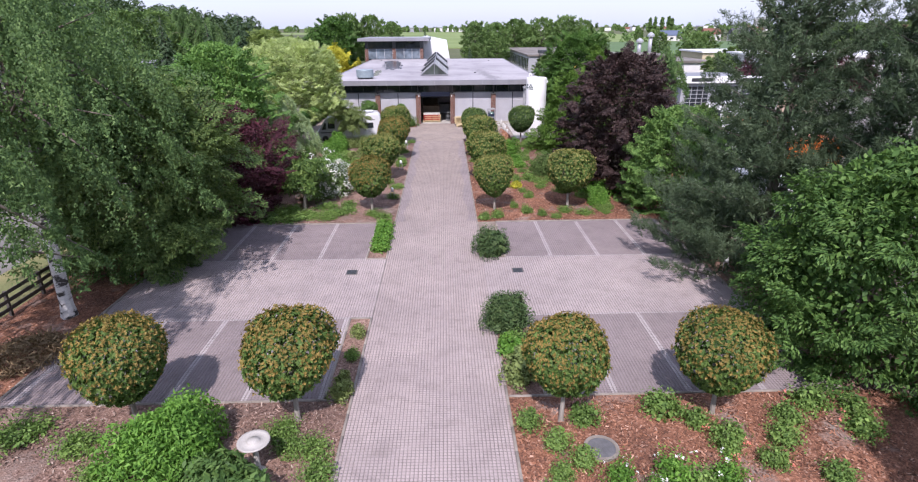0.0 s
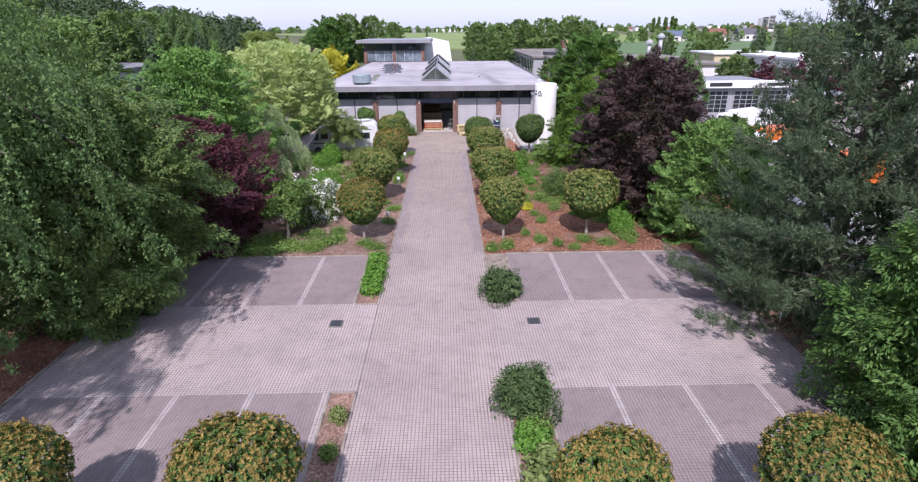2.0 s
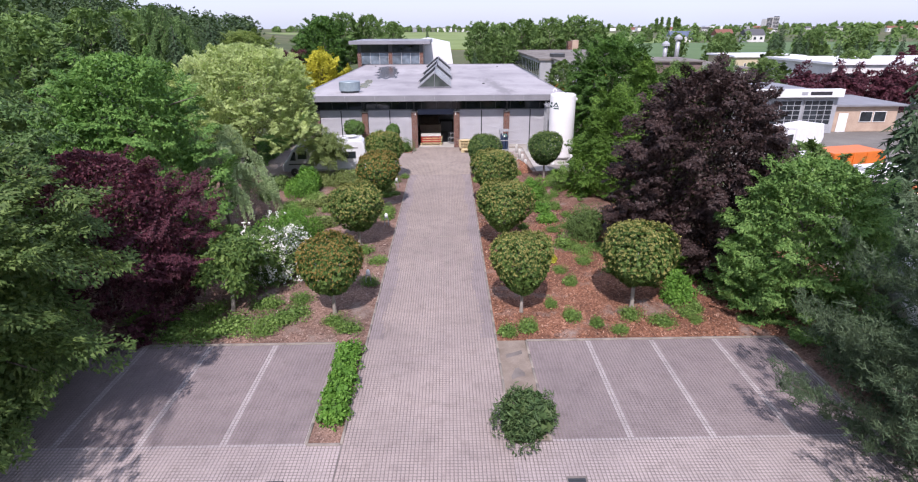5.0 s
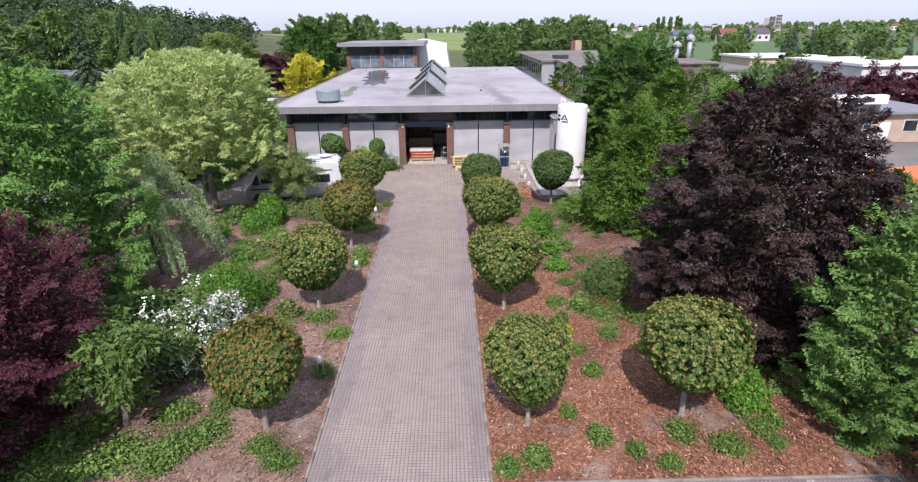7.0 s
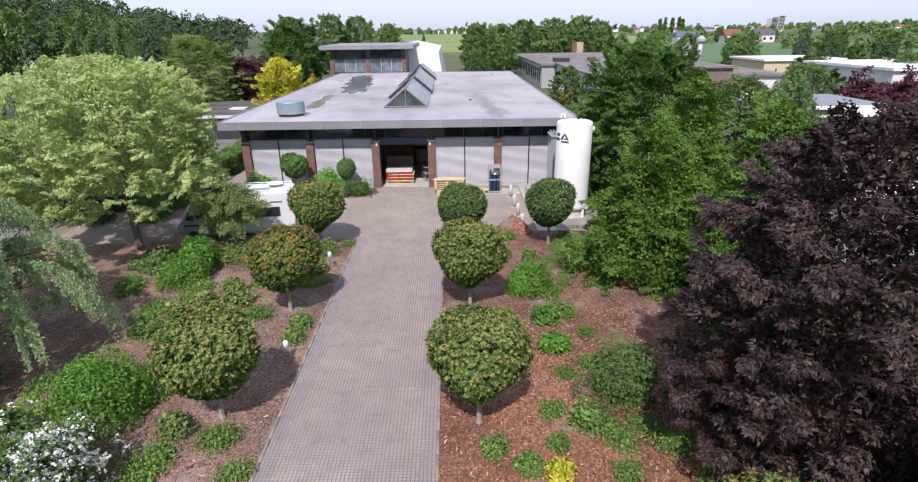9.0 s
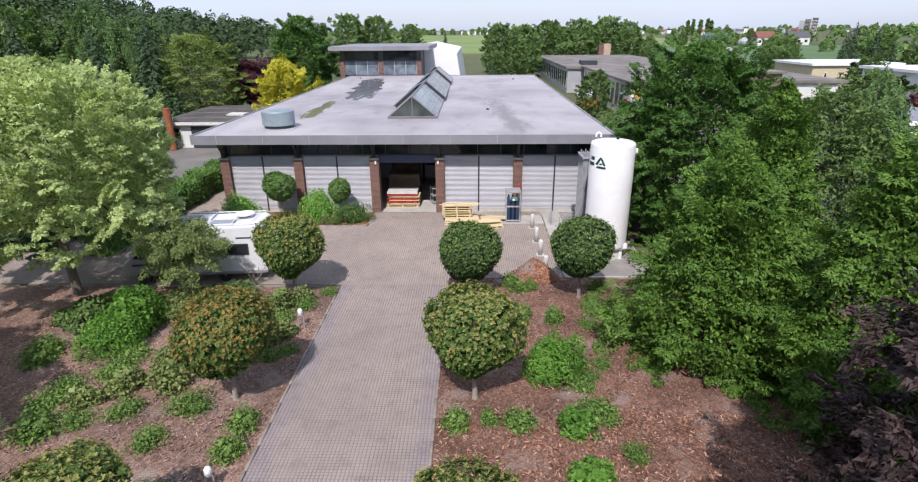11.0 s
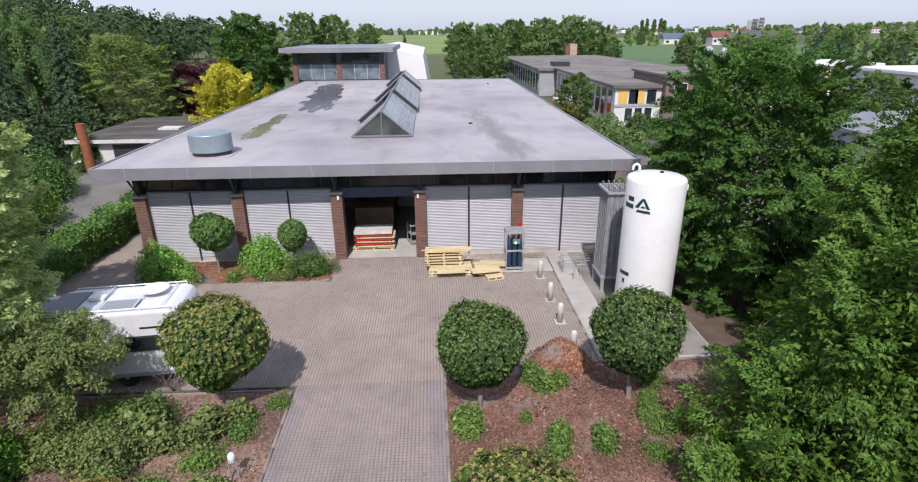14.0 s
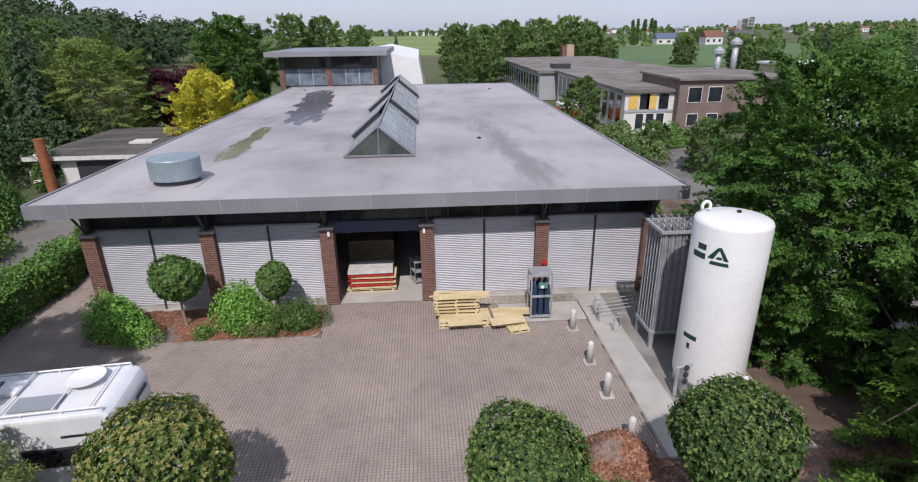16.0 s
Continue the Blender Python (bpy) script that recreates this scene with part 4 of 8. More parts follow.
for sgn, starts in ((-1, (0.0, 4.25, 15.5, 29.4)), (1, (0.0, 10.2, 26.0))):
    for j, y0 in enumerate(starts):
        y1 = starts[j + 1] if j + 1 < len(starts) else SKL
        up0 = 0.0 if j == 0 else 0.32
        sash = part("sash", slab([slope_point(sgn, y0, 0.0, up0), slope_point(sgn, y1, 0.0, 0.0), slope_point(sgn, y1, 0.97, 0.0), slope_point(sgn, y0, 0.97, up0)], (-sgn * 0.02, 0, -0.03)), GLASS_SKY, sk, "milky wired-glass sash")
        grid = bmesh.new()
        n = max(2, int((y1 - y0) / 0.62))
        for k in range(n + 1):
            y, up = y0 + (y1 - y0) * k / n, up0 * (1 - k / n) + 0.012
            tube([slope_point(sgn, y, 0.0, up), slope_point(sgn, y, 0.97, up)], [0.022, 0.022], 4, grid)
        for k in range(5):
            al = 0.97 * k / 4
            tube([slope_point(sgn, y0, al, up0 + 0.012), slope_point(sgn, y1, al, 0.012)], [0.02, 0.02], 4, grid)
        part("glazing_grid", grid, STEEL, sash, "slim grey glazing bars")
        if j:
            # a dark slab closes the opening, its colour replaces the shade within
            part("vent_gap", slab([slope_point(sgn, y0 + 0.04, 0.02, -0.05), slope_point(sgn, y0 + 0.04, 0.95, -0.05), slope_point(sgn, y0 + 0.04, 0.95, up0 - 0.06), slope_point(sgn, y0 + 0.04, 0.02, up0 - 0.06)], (0, 0.05, 0)), STEEL_DARK, sash, "dark slab standing in for the shaded gap under the sash")
            part("sash_edge", tube([slope_point(sgn, y0 - 0.02, -0.02, up0 - 0.01), slope_point(sgn, y0 - 0.02, 0.99, up0 - 0.01)], [0.055, 0.055], 4), FASCIA, sash)
for y0, y1 in ((-0.02, 11.0), (11.05, 22.5), (22.55, SKL)):
    part("ridge_cap", tube([(0, y0, SKH + 0.02), (0, y1, SKH + 0.02)], [0.075, 0.075], 6), FASCIA, sk, "pale metal ridge capping")
for y, out in ((-0.04, -1), (SKL, 1)):
    for sgn in (-1, 1):
        part("gable_pane", slab([(0, y, 0.14), (sgn * (SKW - 0.03), y, 0.14), (0, y, SKH - 0.02)], (0, -out * 0.03, 0)), GLASS_GABLE, sk, "dark triangular gable glass")
        part("gable_bar", tube([(sgn * SKW, y + 0.02 * out, 0.15), (0, y + 0.02 * out, SKH + 0.02)], [0.06, 0.06], 4), FASCIA, sk)
    part("gable_bar", tube([(0, y + 0.02 * out, 0.1), (0, y + 0.02 * out, SKH)], [0.035, 0.035], 4), FASCIA, sk)
    part("gable_bar", tube([(-SKW - 0.1, y + 0.02 * out, 0.12), (SKW + 0.1, y + 0.02 * out, 0.12)], [0.055, 0.055], 4), FASCIA, sk)

for x, y in ((-10.5, 110.5), (5.9, 79.0), (-9.0, 104.0), (10.0, 108.0)):
    part("drain_dome", lathe([(0.14, 0.0), (0.14, 0.05), (0.06, 0.09)], 12), BLACK, hall).location = (x, y, ROOFZ)

# rear upper storey
upper = empty("rear_storey", (0, 0, 0), 0, "raised rear storey with brick piers, dark glazing and flat roof", "building")
UX0, UX1, UY0 = -14.2, -2.6, 115.2
part("roof", box(UX0 - 1.2, UX1 + 1.3, UY0 - 1.4, UY0 + 17, 8.75, 9.3), FASCIA, upper, "grey overhanging flat roof")
part("wall", box(UX0, UX1, UY0 + 0.4, UY0 + 15, 0, 8.7), STEEL_DARK, upper)
for x in (UX0 + 0.3, (UX0 + UX1) / 2, UX1 - 0.3):
    part("pier", box(x - 0.32, x + 0.32, UY0 - 0.1, UY0 + 0.39, 0, 7.35), BRICK, upper, "red brick pier")
for k, (a, b) in enumerate(((UX0 + 0.65, (UX0 + UX1) / 2 - 0.35), ((UX0 + UX1) / 2 + 0.35, UX1 - 0.65))):
    # pale blue-grey base colour paints the reflected sky onto the glass
    w = part("window", box(a, b, UY0 + 0.25, UY0 + 0.3, 5.4, 7.25), glass_shader("pale_reflecting_glass", (0.12, 0.15, 0.18), 0.08), upper, "wide window with the sky's pale reflection put into its colour")
    for j in range(4):
        x = a + (b - a) * j / 3
        part("window_frame", box(x - 0.05, x + 0.05, UY0 + 0.2, UY0 + 0.34, 5.4, 7.3), STEEL, w)
    part("upper_window", box(a, b, UY0 + 0.3, UY0 + 0.33, 7.45, 8.6), GLASS, upper)

# white tent hall behind
tent = empty("white_tent_hall", (0, 0, 0), 0, "white membrane storage tent behind the workshop", "tent")
prof = [(-8.0, 0), (-8.0, 8.3), (-3.0, 9.1), (2.3, 8.0), (3.6, 0)]
v = [(x, y, z) for y in (121, 160) for x, z in prof]
q = [(i, i + 1, i + 6, i + 5) for i in range(4)]
bm = bmesh.new()
bv = [bm.verts.new(p) for p in v]
for f in q:
    bm.faces.new([bv[i] for i in f])
bm.faces.new(bv[:5][::-1])
bm.faces.new(bv[5:])
part("membrane", bm, WHITE, tent)


# ---- trees ----
def lollipop(seed, leafs, shoots, n=12500, ns=1500, label="", leaf=0.104, radii=(1.53, 1.56, 1.26), zc=2.46, trunk=0.1, bark=BARK_PALE, name="ball_tree"):
    rs = np.random.RandomState(seed)
    t = empty(name, (0, 0, 0), 0, label, "tree", "ball trees along the drive")
    ends = [(math.cos(a) * radii[0] * 0.5, math.sin(a) * radii[1] * 0.5, zc + rs.uniform(-0.2, 0.5)) for a in np.linspace(0, 6, 9)]
    part("trunk", limbs(rs, (0, 0, 0), (rs.normal() * 0.04, rs.normal() * 0.04, zc - radii[2] * 0.6), ends, trunk), bark, t, "slim straight trunk")
    p, nn = shell(rs, (0, 0, zc), radii, n // 7, 0.07, 0.08)
    p2, n2 = shell(rs, (0, 0, zc), np.array(radii) * 0.84, n // 7, 0.1, 0.05)
    for q in (p, p2):      # boxy from clipping, drawn in towards the stem
        c = (q - np.array([0, 0, zc])) / np.array(radii)
        flat, tall = np.hypot(c[:, 0], c[:, 1]), np.abs(c[:, 2])
        q += (q - np.array([0, 0, zc])) * (0.6 * (np.hypot(flat, tall) / ((flat ** 3 + tall ** 3) ** (1 / 3) + 1e-6) - 1))[:, None]
        low = ((zc - q[:, 2]) / radii[2]).clip(0, 1)
        q[:, :2] *= (1 - 0.36 * low ** 1.4)[:, None]
        q[:, 2] -= 0.14 * low
    b = [rosettes(rs, p, nn, leaf, 7, 0.48, 0.45, 0.2), leaf_quads(rs, p2, n2, leaf * 1.2, 0.7, 0.6, 0.3)]
    part("crown", leaf_mesh("crown", b, leafs), leafs, t, "dense clipped round crown")
    ok = np.where(nn[:, 2] > rs.uniform(-0.7, 0.9, len(nn)))[0][:ns]
    tips = p[ok] + nn[ok] * rs.uniform(0.03, 0.13, (len(ok), 1))
    tagged(part("young_growth", leaf_mesh("young_growth", [rosettes(rs, tips, nn[ok], leaf * 0.76, 6, 0.45, 0.9, 0.0)], shoots), shoots, t, "fresh young leaves"), kind="stuff")
    return t


def tree(name, at, height, spread, leafs, label, seed=0, n=24000, leaf=0.26, k=46, clump=None, base=0.28, bark=BARK, trunk=None, taper=0.0, width=0.7, droop=0.3, squash=0.5, lower=-0.85, lean=(0, 0), group="", tilt=0.22, three=True, per=12, fill=7, hollow=0.55):
    """base: the crown's lower edge as a share of the height."""
    rs = np.random.RandomState(seed)
    t = empty(name, at, 0, label, "tree", group)
    zc, rz = height * (1 + base) / 2, height * (1 - base) / 2
    clump = clump or spread * 0.33
    c = (lean[0], lean[1], zc)
    p, nn, cc = clump_crown(rs, c, (spread - clump * 0.6, spread - clump * 0.6, rz - clump * 0.35), k, clump, n, squash, lower, hollow, taper)
    ends = cc[rs.choice(len(cc), 16 if leaf < 0.4 else 0, replace=False)]
    limb_list = []
    part("trunk", limbs(rs, (0, 0, 0), (lean[0] * 0.7, lean[1] * 0.7, zc * 0.95), ends, trunk or height * 0.02, apart=limb_list), bark, t)
    for piece in limb_list:
        part("limb", piece, bark, t)
    p[:, 2] = np.maximum(p[:, 2], 0.12)
    far = leaf >= 0.4
    pf, nf = shell(rs, c, (spread * 0.5, spread * 0.5, rz * 0.7), n // fill, 0.25, 0.15)
    if taper:
        h = ((pf[:, 2] - zc) / rz).clip(-1, 1)[:, None]
        pf[:, :2] = np.array(c[:2]) + (pf[:, :2] - np.array(c[:2])) * (1 - taper * (h + 1) / 2)
    if far:
        q, sides = [leaf_tris(rs, p, nn, leaf, 0.8, 0.4, droop), leaf_tris(rs, pf, nf, leaf * 1.7, 0.9, 0.6, droop)], 3
    elif three:
        q, sides = [spray_quads(rs, p, nn, leaf, per, 2.4, width, tilt, droop, three=True), leaf_tris(rs, pf, nf, leaf * 1.8, 0.9, 0.7, droop)], 3
    else:
        q, sides = [spray_quads(rs, p, nn, leaf, per, 2.4, width, tilt, droop), leaf_quads(rs, pf, nf, leaf * 1.5, 0.7, 0.7, droop)], 4
    part("crown", leaf_mesh("crown", q, leafs, sides), leafs, t)
    return t


def bough_tree(name, at, height, spread, leafs, label, seed=0, n=60000, leaf=0.1, k=300, length=1.2, base=0.05, shape="dome", rise=0.3, width=0.42, sag=0.25, inner=0.8, bark=BARK, lean=(0, 0), blade=0.62, quads=False, group="", uneven=0.12, tilt=0.35, sprays=5):
    """A crown of many flat leafy boughs that reach out of a dark inside, each a fan of twigs."""
    rs = np.random.RandomState(seed)
    t = empty(name, at, 0, label, "tree", group)
    hs = np.linspace(0, 1, 200)
    if shape == "dome":
        env = np.sqrt(np.clip(1 - np.where(hs > 0.42, (hs - 0.42) / 0.58, (0.42 - hs) / 0.42 * 0.72) ** 2.3, 0, 1))
    else:
        env = (1 - hs) ** 0.62 * np.clip(0.72 + hs * 2.2, 0, 1)
    cdf = np.cumsum(env + 0.12)
    h = np.interp((np.arange(k) + rs.random(k)) / k, cdf / cdf[-1], hs)
    ang = np.arange(k) * 2.39996 + rs.uniform(0, 0.5, k)
    flat = np.stack([np.cos(ang), np.sin(ang)], 1)
    lump = lumps(rs, unit(np.concatenate([flat, 2 * h[:, None] - 1], 1)), uneven)
    rad = spread * np.interp(h, hs, env) * rs.uniform(inner, 1.04, k) * lump
    z0, z1 = base * height, height
    tip = np.concatenate([np.array(lean) + flat * rad[:, None], (z0 + h * (z1 - z0))[:, None]], 1)
    elev = rise + (1.3 - rise) * np.clip((h - 0.62) / 0.38, 0, 1) ** 1.4 - 0.25 * np.clip(0.25 - h, 0, 1) / 0.25
    out = unit(np.concatenate([flat * np.cos(elev)[:, None], np.sin(elev)[:, None]], 1) + 0.17 * rs.normal(size=(k, 3)))
    side = unit(np.cross(out, np.concatenate([0.2 * flat, np.ones((k, 1))], 1)))
    face = np.cross(side, out)
    side = unit(side + 0.35 * rs.normal(size=(k, 1)) * face)
    face = np.cross(side, out)
    # each bough splits into short leafy sprays
    ln = length * rs.uniform(0.65, 1.35, k)
    q = sprays
    uu = rs.random((k, q, 1)) ** 0.8
    vv = rs.uniform(-1, 1, (k, q, 1)) * (1.05 - 0.55 * uu)
    tip = (tip[:, None] + ln[:, None, None] * (out[:, None] * (uu - 1) * 0.8 + side[:, None] * vv * width * 1.5 - face[:, None] * (sag * (uu ** 2 + 0.5 * np.abs(vv)) + 0.3 * rs.random((k, q, 1))))).reshape(-1, 3)
    out = unit(out[:, None] * (0.35 + uu) + side[:, None] * vv * 0.9 + 0.3 * rs.normal(size=(k, q, 3))).reshape(-1, 3)
    face = np.repeat(face, q, 0) + 0.25 * rs.normal(size=(k * q, 3))
    side = unit(np.cross(out, face))
    face = np.cross(side, out)
    ln = np.repeat(ln, q) * 0.5 * rs.uniform(0.7, 1.3, k * q)
    k *= q
    w = rs.choice(k, n, p=ln ** 2 / (ln ** 2).sum())
    u = rs.random(n) ** 0.7
    twig = np.round(rs.uniform(-2.5, 2.5, n)) / 2.5 + 0.16 * rs.normal(size=n)
    v = twig * width * ln[w] * (4 * u * (1.08 - u)).clip(0) ** 0.55
    lw = ln[w]
    p = tip[w] + out[w] * ((u - 1) * lw)[:, None] + side[w] * v[:, None] - face[w] * (sag * lw * u ** 2 + 0.35 * sag * np.abs(v))[:, None] + leaf * 0.3 * rs.normal(size=(n, 3))
    p[:, 2] = np.maximum(p[:, 2], 0.12)
    d = unit(out[w] * 0.6 + side[w] * (0.8 * np.sign(twig))[:, None] - face[w] * (0.25 + 0.7 * u)[:, None] + 0.35 * rs.normal(size=(n, 3)))
    up = unit(face[w] + (0.8 * u)[:, None] * out[w] + tilt * rs.normal(size=(n, 3)))
    s = unit(np.cross(up, d))
    up = np.cross(d, s)
    le = leaf * (0.65 + 0.7 * rs.random((n, 1)))
    hw = le * blade / 2
    m = n // 4
    hc = rs.random(m)
    ac = rs.uniform(0, 6.2832, m)
    rc = spread * np.interp(hc, hs, env) * 0.7 * np.sqrt(rs.uniform(0.5, 1, m))
    core = np.stack([lean[0] + np.cos(ac) * rc, lean[1] + np.sin(ac) * rc, z0 + 0.06 * height + hc * (z1 - z0) * 0.86], 1)
    if quads:
        leaves = [np.stack([p, p + d * le * 0.45 + s * hw + up * hw * 0.25, p + d * le - up * le * 0.12, p + d * le * 0.45 - s * hw + up * hw * 0.25], 1).reshape(-1, 3), leaf_quads(rs, core, sphere_dirs(rs, m), leaf * 1.5, 0.6, 0.6, 0.3)]
    else:
        leaves = [np.stack([p - s * hw * 1.1, p + s * hw * 1.1, p + d * le * 1.1], 1).reshape(-1, 3), leaf_tris(rs, core, sphere_dirs(rs, m), leaf * 1.6, 0.7, 0.6, 0.3)]
    limb_list = []
    pick = rs.choice(k, 18, replace=False)
    part("trunk", limbs(rs, (0, 0, 0), (lean[0] * 0.7, lean[1] * 0.7, height * 0.55), [Vector(e) for e in tip[pick] - out[pick] * ln[pick][:, None] * 0.6], height * 0.019, apart=limb_list), bark, t)
    for piece in limb_list:
        part("limb", piece, bark, t)
    part("crown", leaf_mesh("crown", leaves, leafs, 4 if quads else 3), leafs, t)
    return t


def weeping(name, at, height, spread, leafs, label, seed, n_str=420, per=46, leaf=0.13, bark=BARK_BIRCH, base=0.15, stems=1, lean=(0, 0), tail=2.6):
    """Hanging twig strings under arching limbs."""
    rs = np.random.RandomState(seed)
    t = empty(name, at, 0, label, "tree")
    nb = max(12, n_str // 44)
    ang = np.arange(nb) * 2.39996 + rs.uniform(0, 0.7, nb)
    hz = height * (0.34 + 0.64 * ((np.arange(nb) + 0.5) / nb))
    reach = spread * np.sqrt((1.04 - ((hz / height - 0.42) / 0.6).clip(0, 1) ** 2).clip(0.04)) * rs.uniform(0.75, 1.05, nb)
    w = rs.choice(nb, n_str, p=reach / reach.sum())
    u0 = rs.random(n_str) ** 0.55
    side = 0.075 * rs.normal(size=n_str) * reach[w] * u0
    out = np.stack([np.cos(ang), np.sin(ang), 0 * ang], 1)[w]
    lat = np.stack([-out[:, 1], out[:, 0], 0 * u0], 1)
    tops = np.array([lean[0], lean[1], 0]) * (0.6 + 0.4 * u0[:, None]) + out * (reach[w] * u0)[:, None] + lat * side[:, None]
    tops[:, 2] = hz[w] + height * 0.10 * np.sin(u0 * 3.0) - height * 0.07 * u0 ** 2 - 0.4 * np.abs(side)
    ln = rs.uniform(0.35, 1.0, n_str) * tail * (0.4 + 0.6 * u0)
    ln = np.minimum(ln, (tops[:, 2] - height * base * rs.uniform(0.5, 1.3, n_str)).clip(0.3))
    u = rs.random((n_str, per))
    pts = tops[:, None] + u[..., None] * ln[:, None, None] * (np.array([0, 0, -1]) + out[:, None] * 0.22) + leaf * 0.6 * rs.normal(size=(n_str, per, 3))
    pts = pts.reshape(-1, 3)
    pts[:, 2] = np.maximum(pts[:, 2], 0.2)
    d = unit(out + np.array([0, 0, 0.45]) + 0.25 * rs.normal(size=(n_str, 3)))
    nn = np.repeat(d, per, 0)
    ends = tops[rs.choice(np.where(u0 > 0.5)[0], 22, replace=False)]
    pf, nf = shell(rs, (lean[0], lean[1], height * 0.6), (spread * 0.5, spread * 0.5, height * 0.32), 8 if leafs is LEAF_SILVER else n_str * 5, 0.3, 0.15)
    bm, limb_list = None, []
    for s in range(stems):
        o = Vector((s * 0.9 - (stems - 1) * 0.45, s * 0.4, 0)) if stems > 1 else Vector((0, 0, 0))
        bm = limbs(rs, o, o + Vector((lean[0] * 0.6, lean[1] * 0.6, height * 0.72)), ends[s::stems], height * 0.017, bm, apart=limb_list)
    part("trunk", bm, bark, t, "white birch trunk with dark scars" if bark is BARK_BIRCH else "")
    for piece in limb_list:
        part("limb", piece, BARK, t)
    part("crown", leaf_mesh("crown", [leaf_tris(rs, pts, nn, leaf, 0.6, 0.5, 1.0), leaf_tris(rs, pf, nf, leaf * 1.8, 0.7, 0.6, 0.8)], leafs, 3), leafs, t)
    return t


def pine(name, at, height, spread, label, seed, k=150, tufts=28, per=38, needle=0.19, base=0.05, fall=0.5, lean=(0, 0)):
    """Upswept boughs round a straight stem, each set with brushes of long needles at its outer end."""
    rs = np.random.RandomState(seed)
    t = empty(name, at, 0, label, "tree")
    h = base + (1 - base) * ((np.arange(k) + rs.random(k)) / k) ** 1.15
    h = h + 0.012 * np.sin(h * 60)
    ang = np.arange(k) * 2.39996 + rs.uniform(0, 0.7, k)
    flat = np.stack([np.cos(ang), np.sin(ang)], 1)
    reach = (spread * (1.02 - h) ** fall * rs.uniform(0.62, 1.06, k)).clip(0.5)
    start = np.concatenate([np.array(lean) * h[:, None], (h * height * 0.97 - 0.1 * reach)[:, None]], 1)
    lift = rs.uniform(0.0, 0.28, k) + 0.5 * h ** 2

    def on_bough(w, u, off):
        c, sn = flat[w, 0], flat[w, 1]
        x, y = c * u * reach[w] - sn * off, sn * u * reach[w] + c * off
        return start[w] + np.stack([x, y, reach[w] * (lift[w] * u + 0.22 * u ** 2)], 1)

    n = k * tufts
    w = rs.choice(k, n, p=reach ** 1.5 / (reach ** 1.5).sum())
    u = 0.3 + 0.72 * rs.random(n) ** 0.7
    off = rs.normal(size=n) * 0.17 * reach[w] * (1.25 - u)
    p = on_bough(w, u, off) + rs.normal(size=(n, 3)) * np.array([0.08, 0.08, 0.14])
    p[:, 2] = p[:, 2].clip(0.3)
    axis = unit(np.concatenate([flat[w] * 0.55, np.full((n, 1), 0.75)], 1) + 0.3 * rs.normal(size=(n, 3)))
    pts = np.repeat(p, per, 0) + np.repeat(axis, per, 0) * rs.uniform(-0.24, 0.12, (n * per, 1)) + 0.05 * rs.normal(size=(n * per, 3))
    d = unit(np.repeat(axis, per, 0) * 0.8 + 0.62 * rs.normal(size=(n * per, 3)))
    ln = needle * rs.uniform(0.6, 1.2, (n * per, 1))
    sd = unit(np.cross(d, rs.normal(size=d.shape))) * 0.013
    v = np.stack([pts - sd, pts + sd, pts + d * ln], 1).reshape(-1, 3)
    m = k * 42
    wf = rs.choice(k, m)
    uf = rs.uniform(0.1, 0.75, m)
    pf = on_bough(wf, uf, rs.normal(size=m) * 0.14 * reach[wf] * (1.2 - uf)) - np.array([0, 0, 0.12])
    pf[:, 2] = pf[:, 2].clip(0.2)
    stem = height * 0.017
    part("trunk", tube([(0, 0, -0.05), (lean[0] * 0.4, lean[1] * 0.4, height * 0.4), (lean[0], lean[1], height * 0.98)], [stem * 1.2, stem * 0.8, 0.03], 10), BARK, t)
    for i in rs.choice(k, 56, replace=False):
        one = np.array([i])
        ends = [Vector(on_bough(one, np.array([uu]), np.array([0.0]))[0]) for uu in (0.0, 0.5, 0.95)]
        part("limb", tube(ends, [0.03 + 0.012 * float(reach[i]), 0.03, 0.012], 5), BARK, t)
    part("crown", leaf_mesh("crown", [v, leaf_tris(rs, pf, sphere_dirs(rs, m), 0.36, 0.3, 0.7, 0.2)], LEAF_PINE, 3), LEAF_PINE, t)
    return t


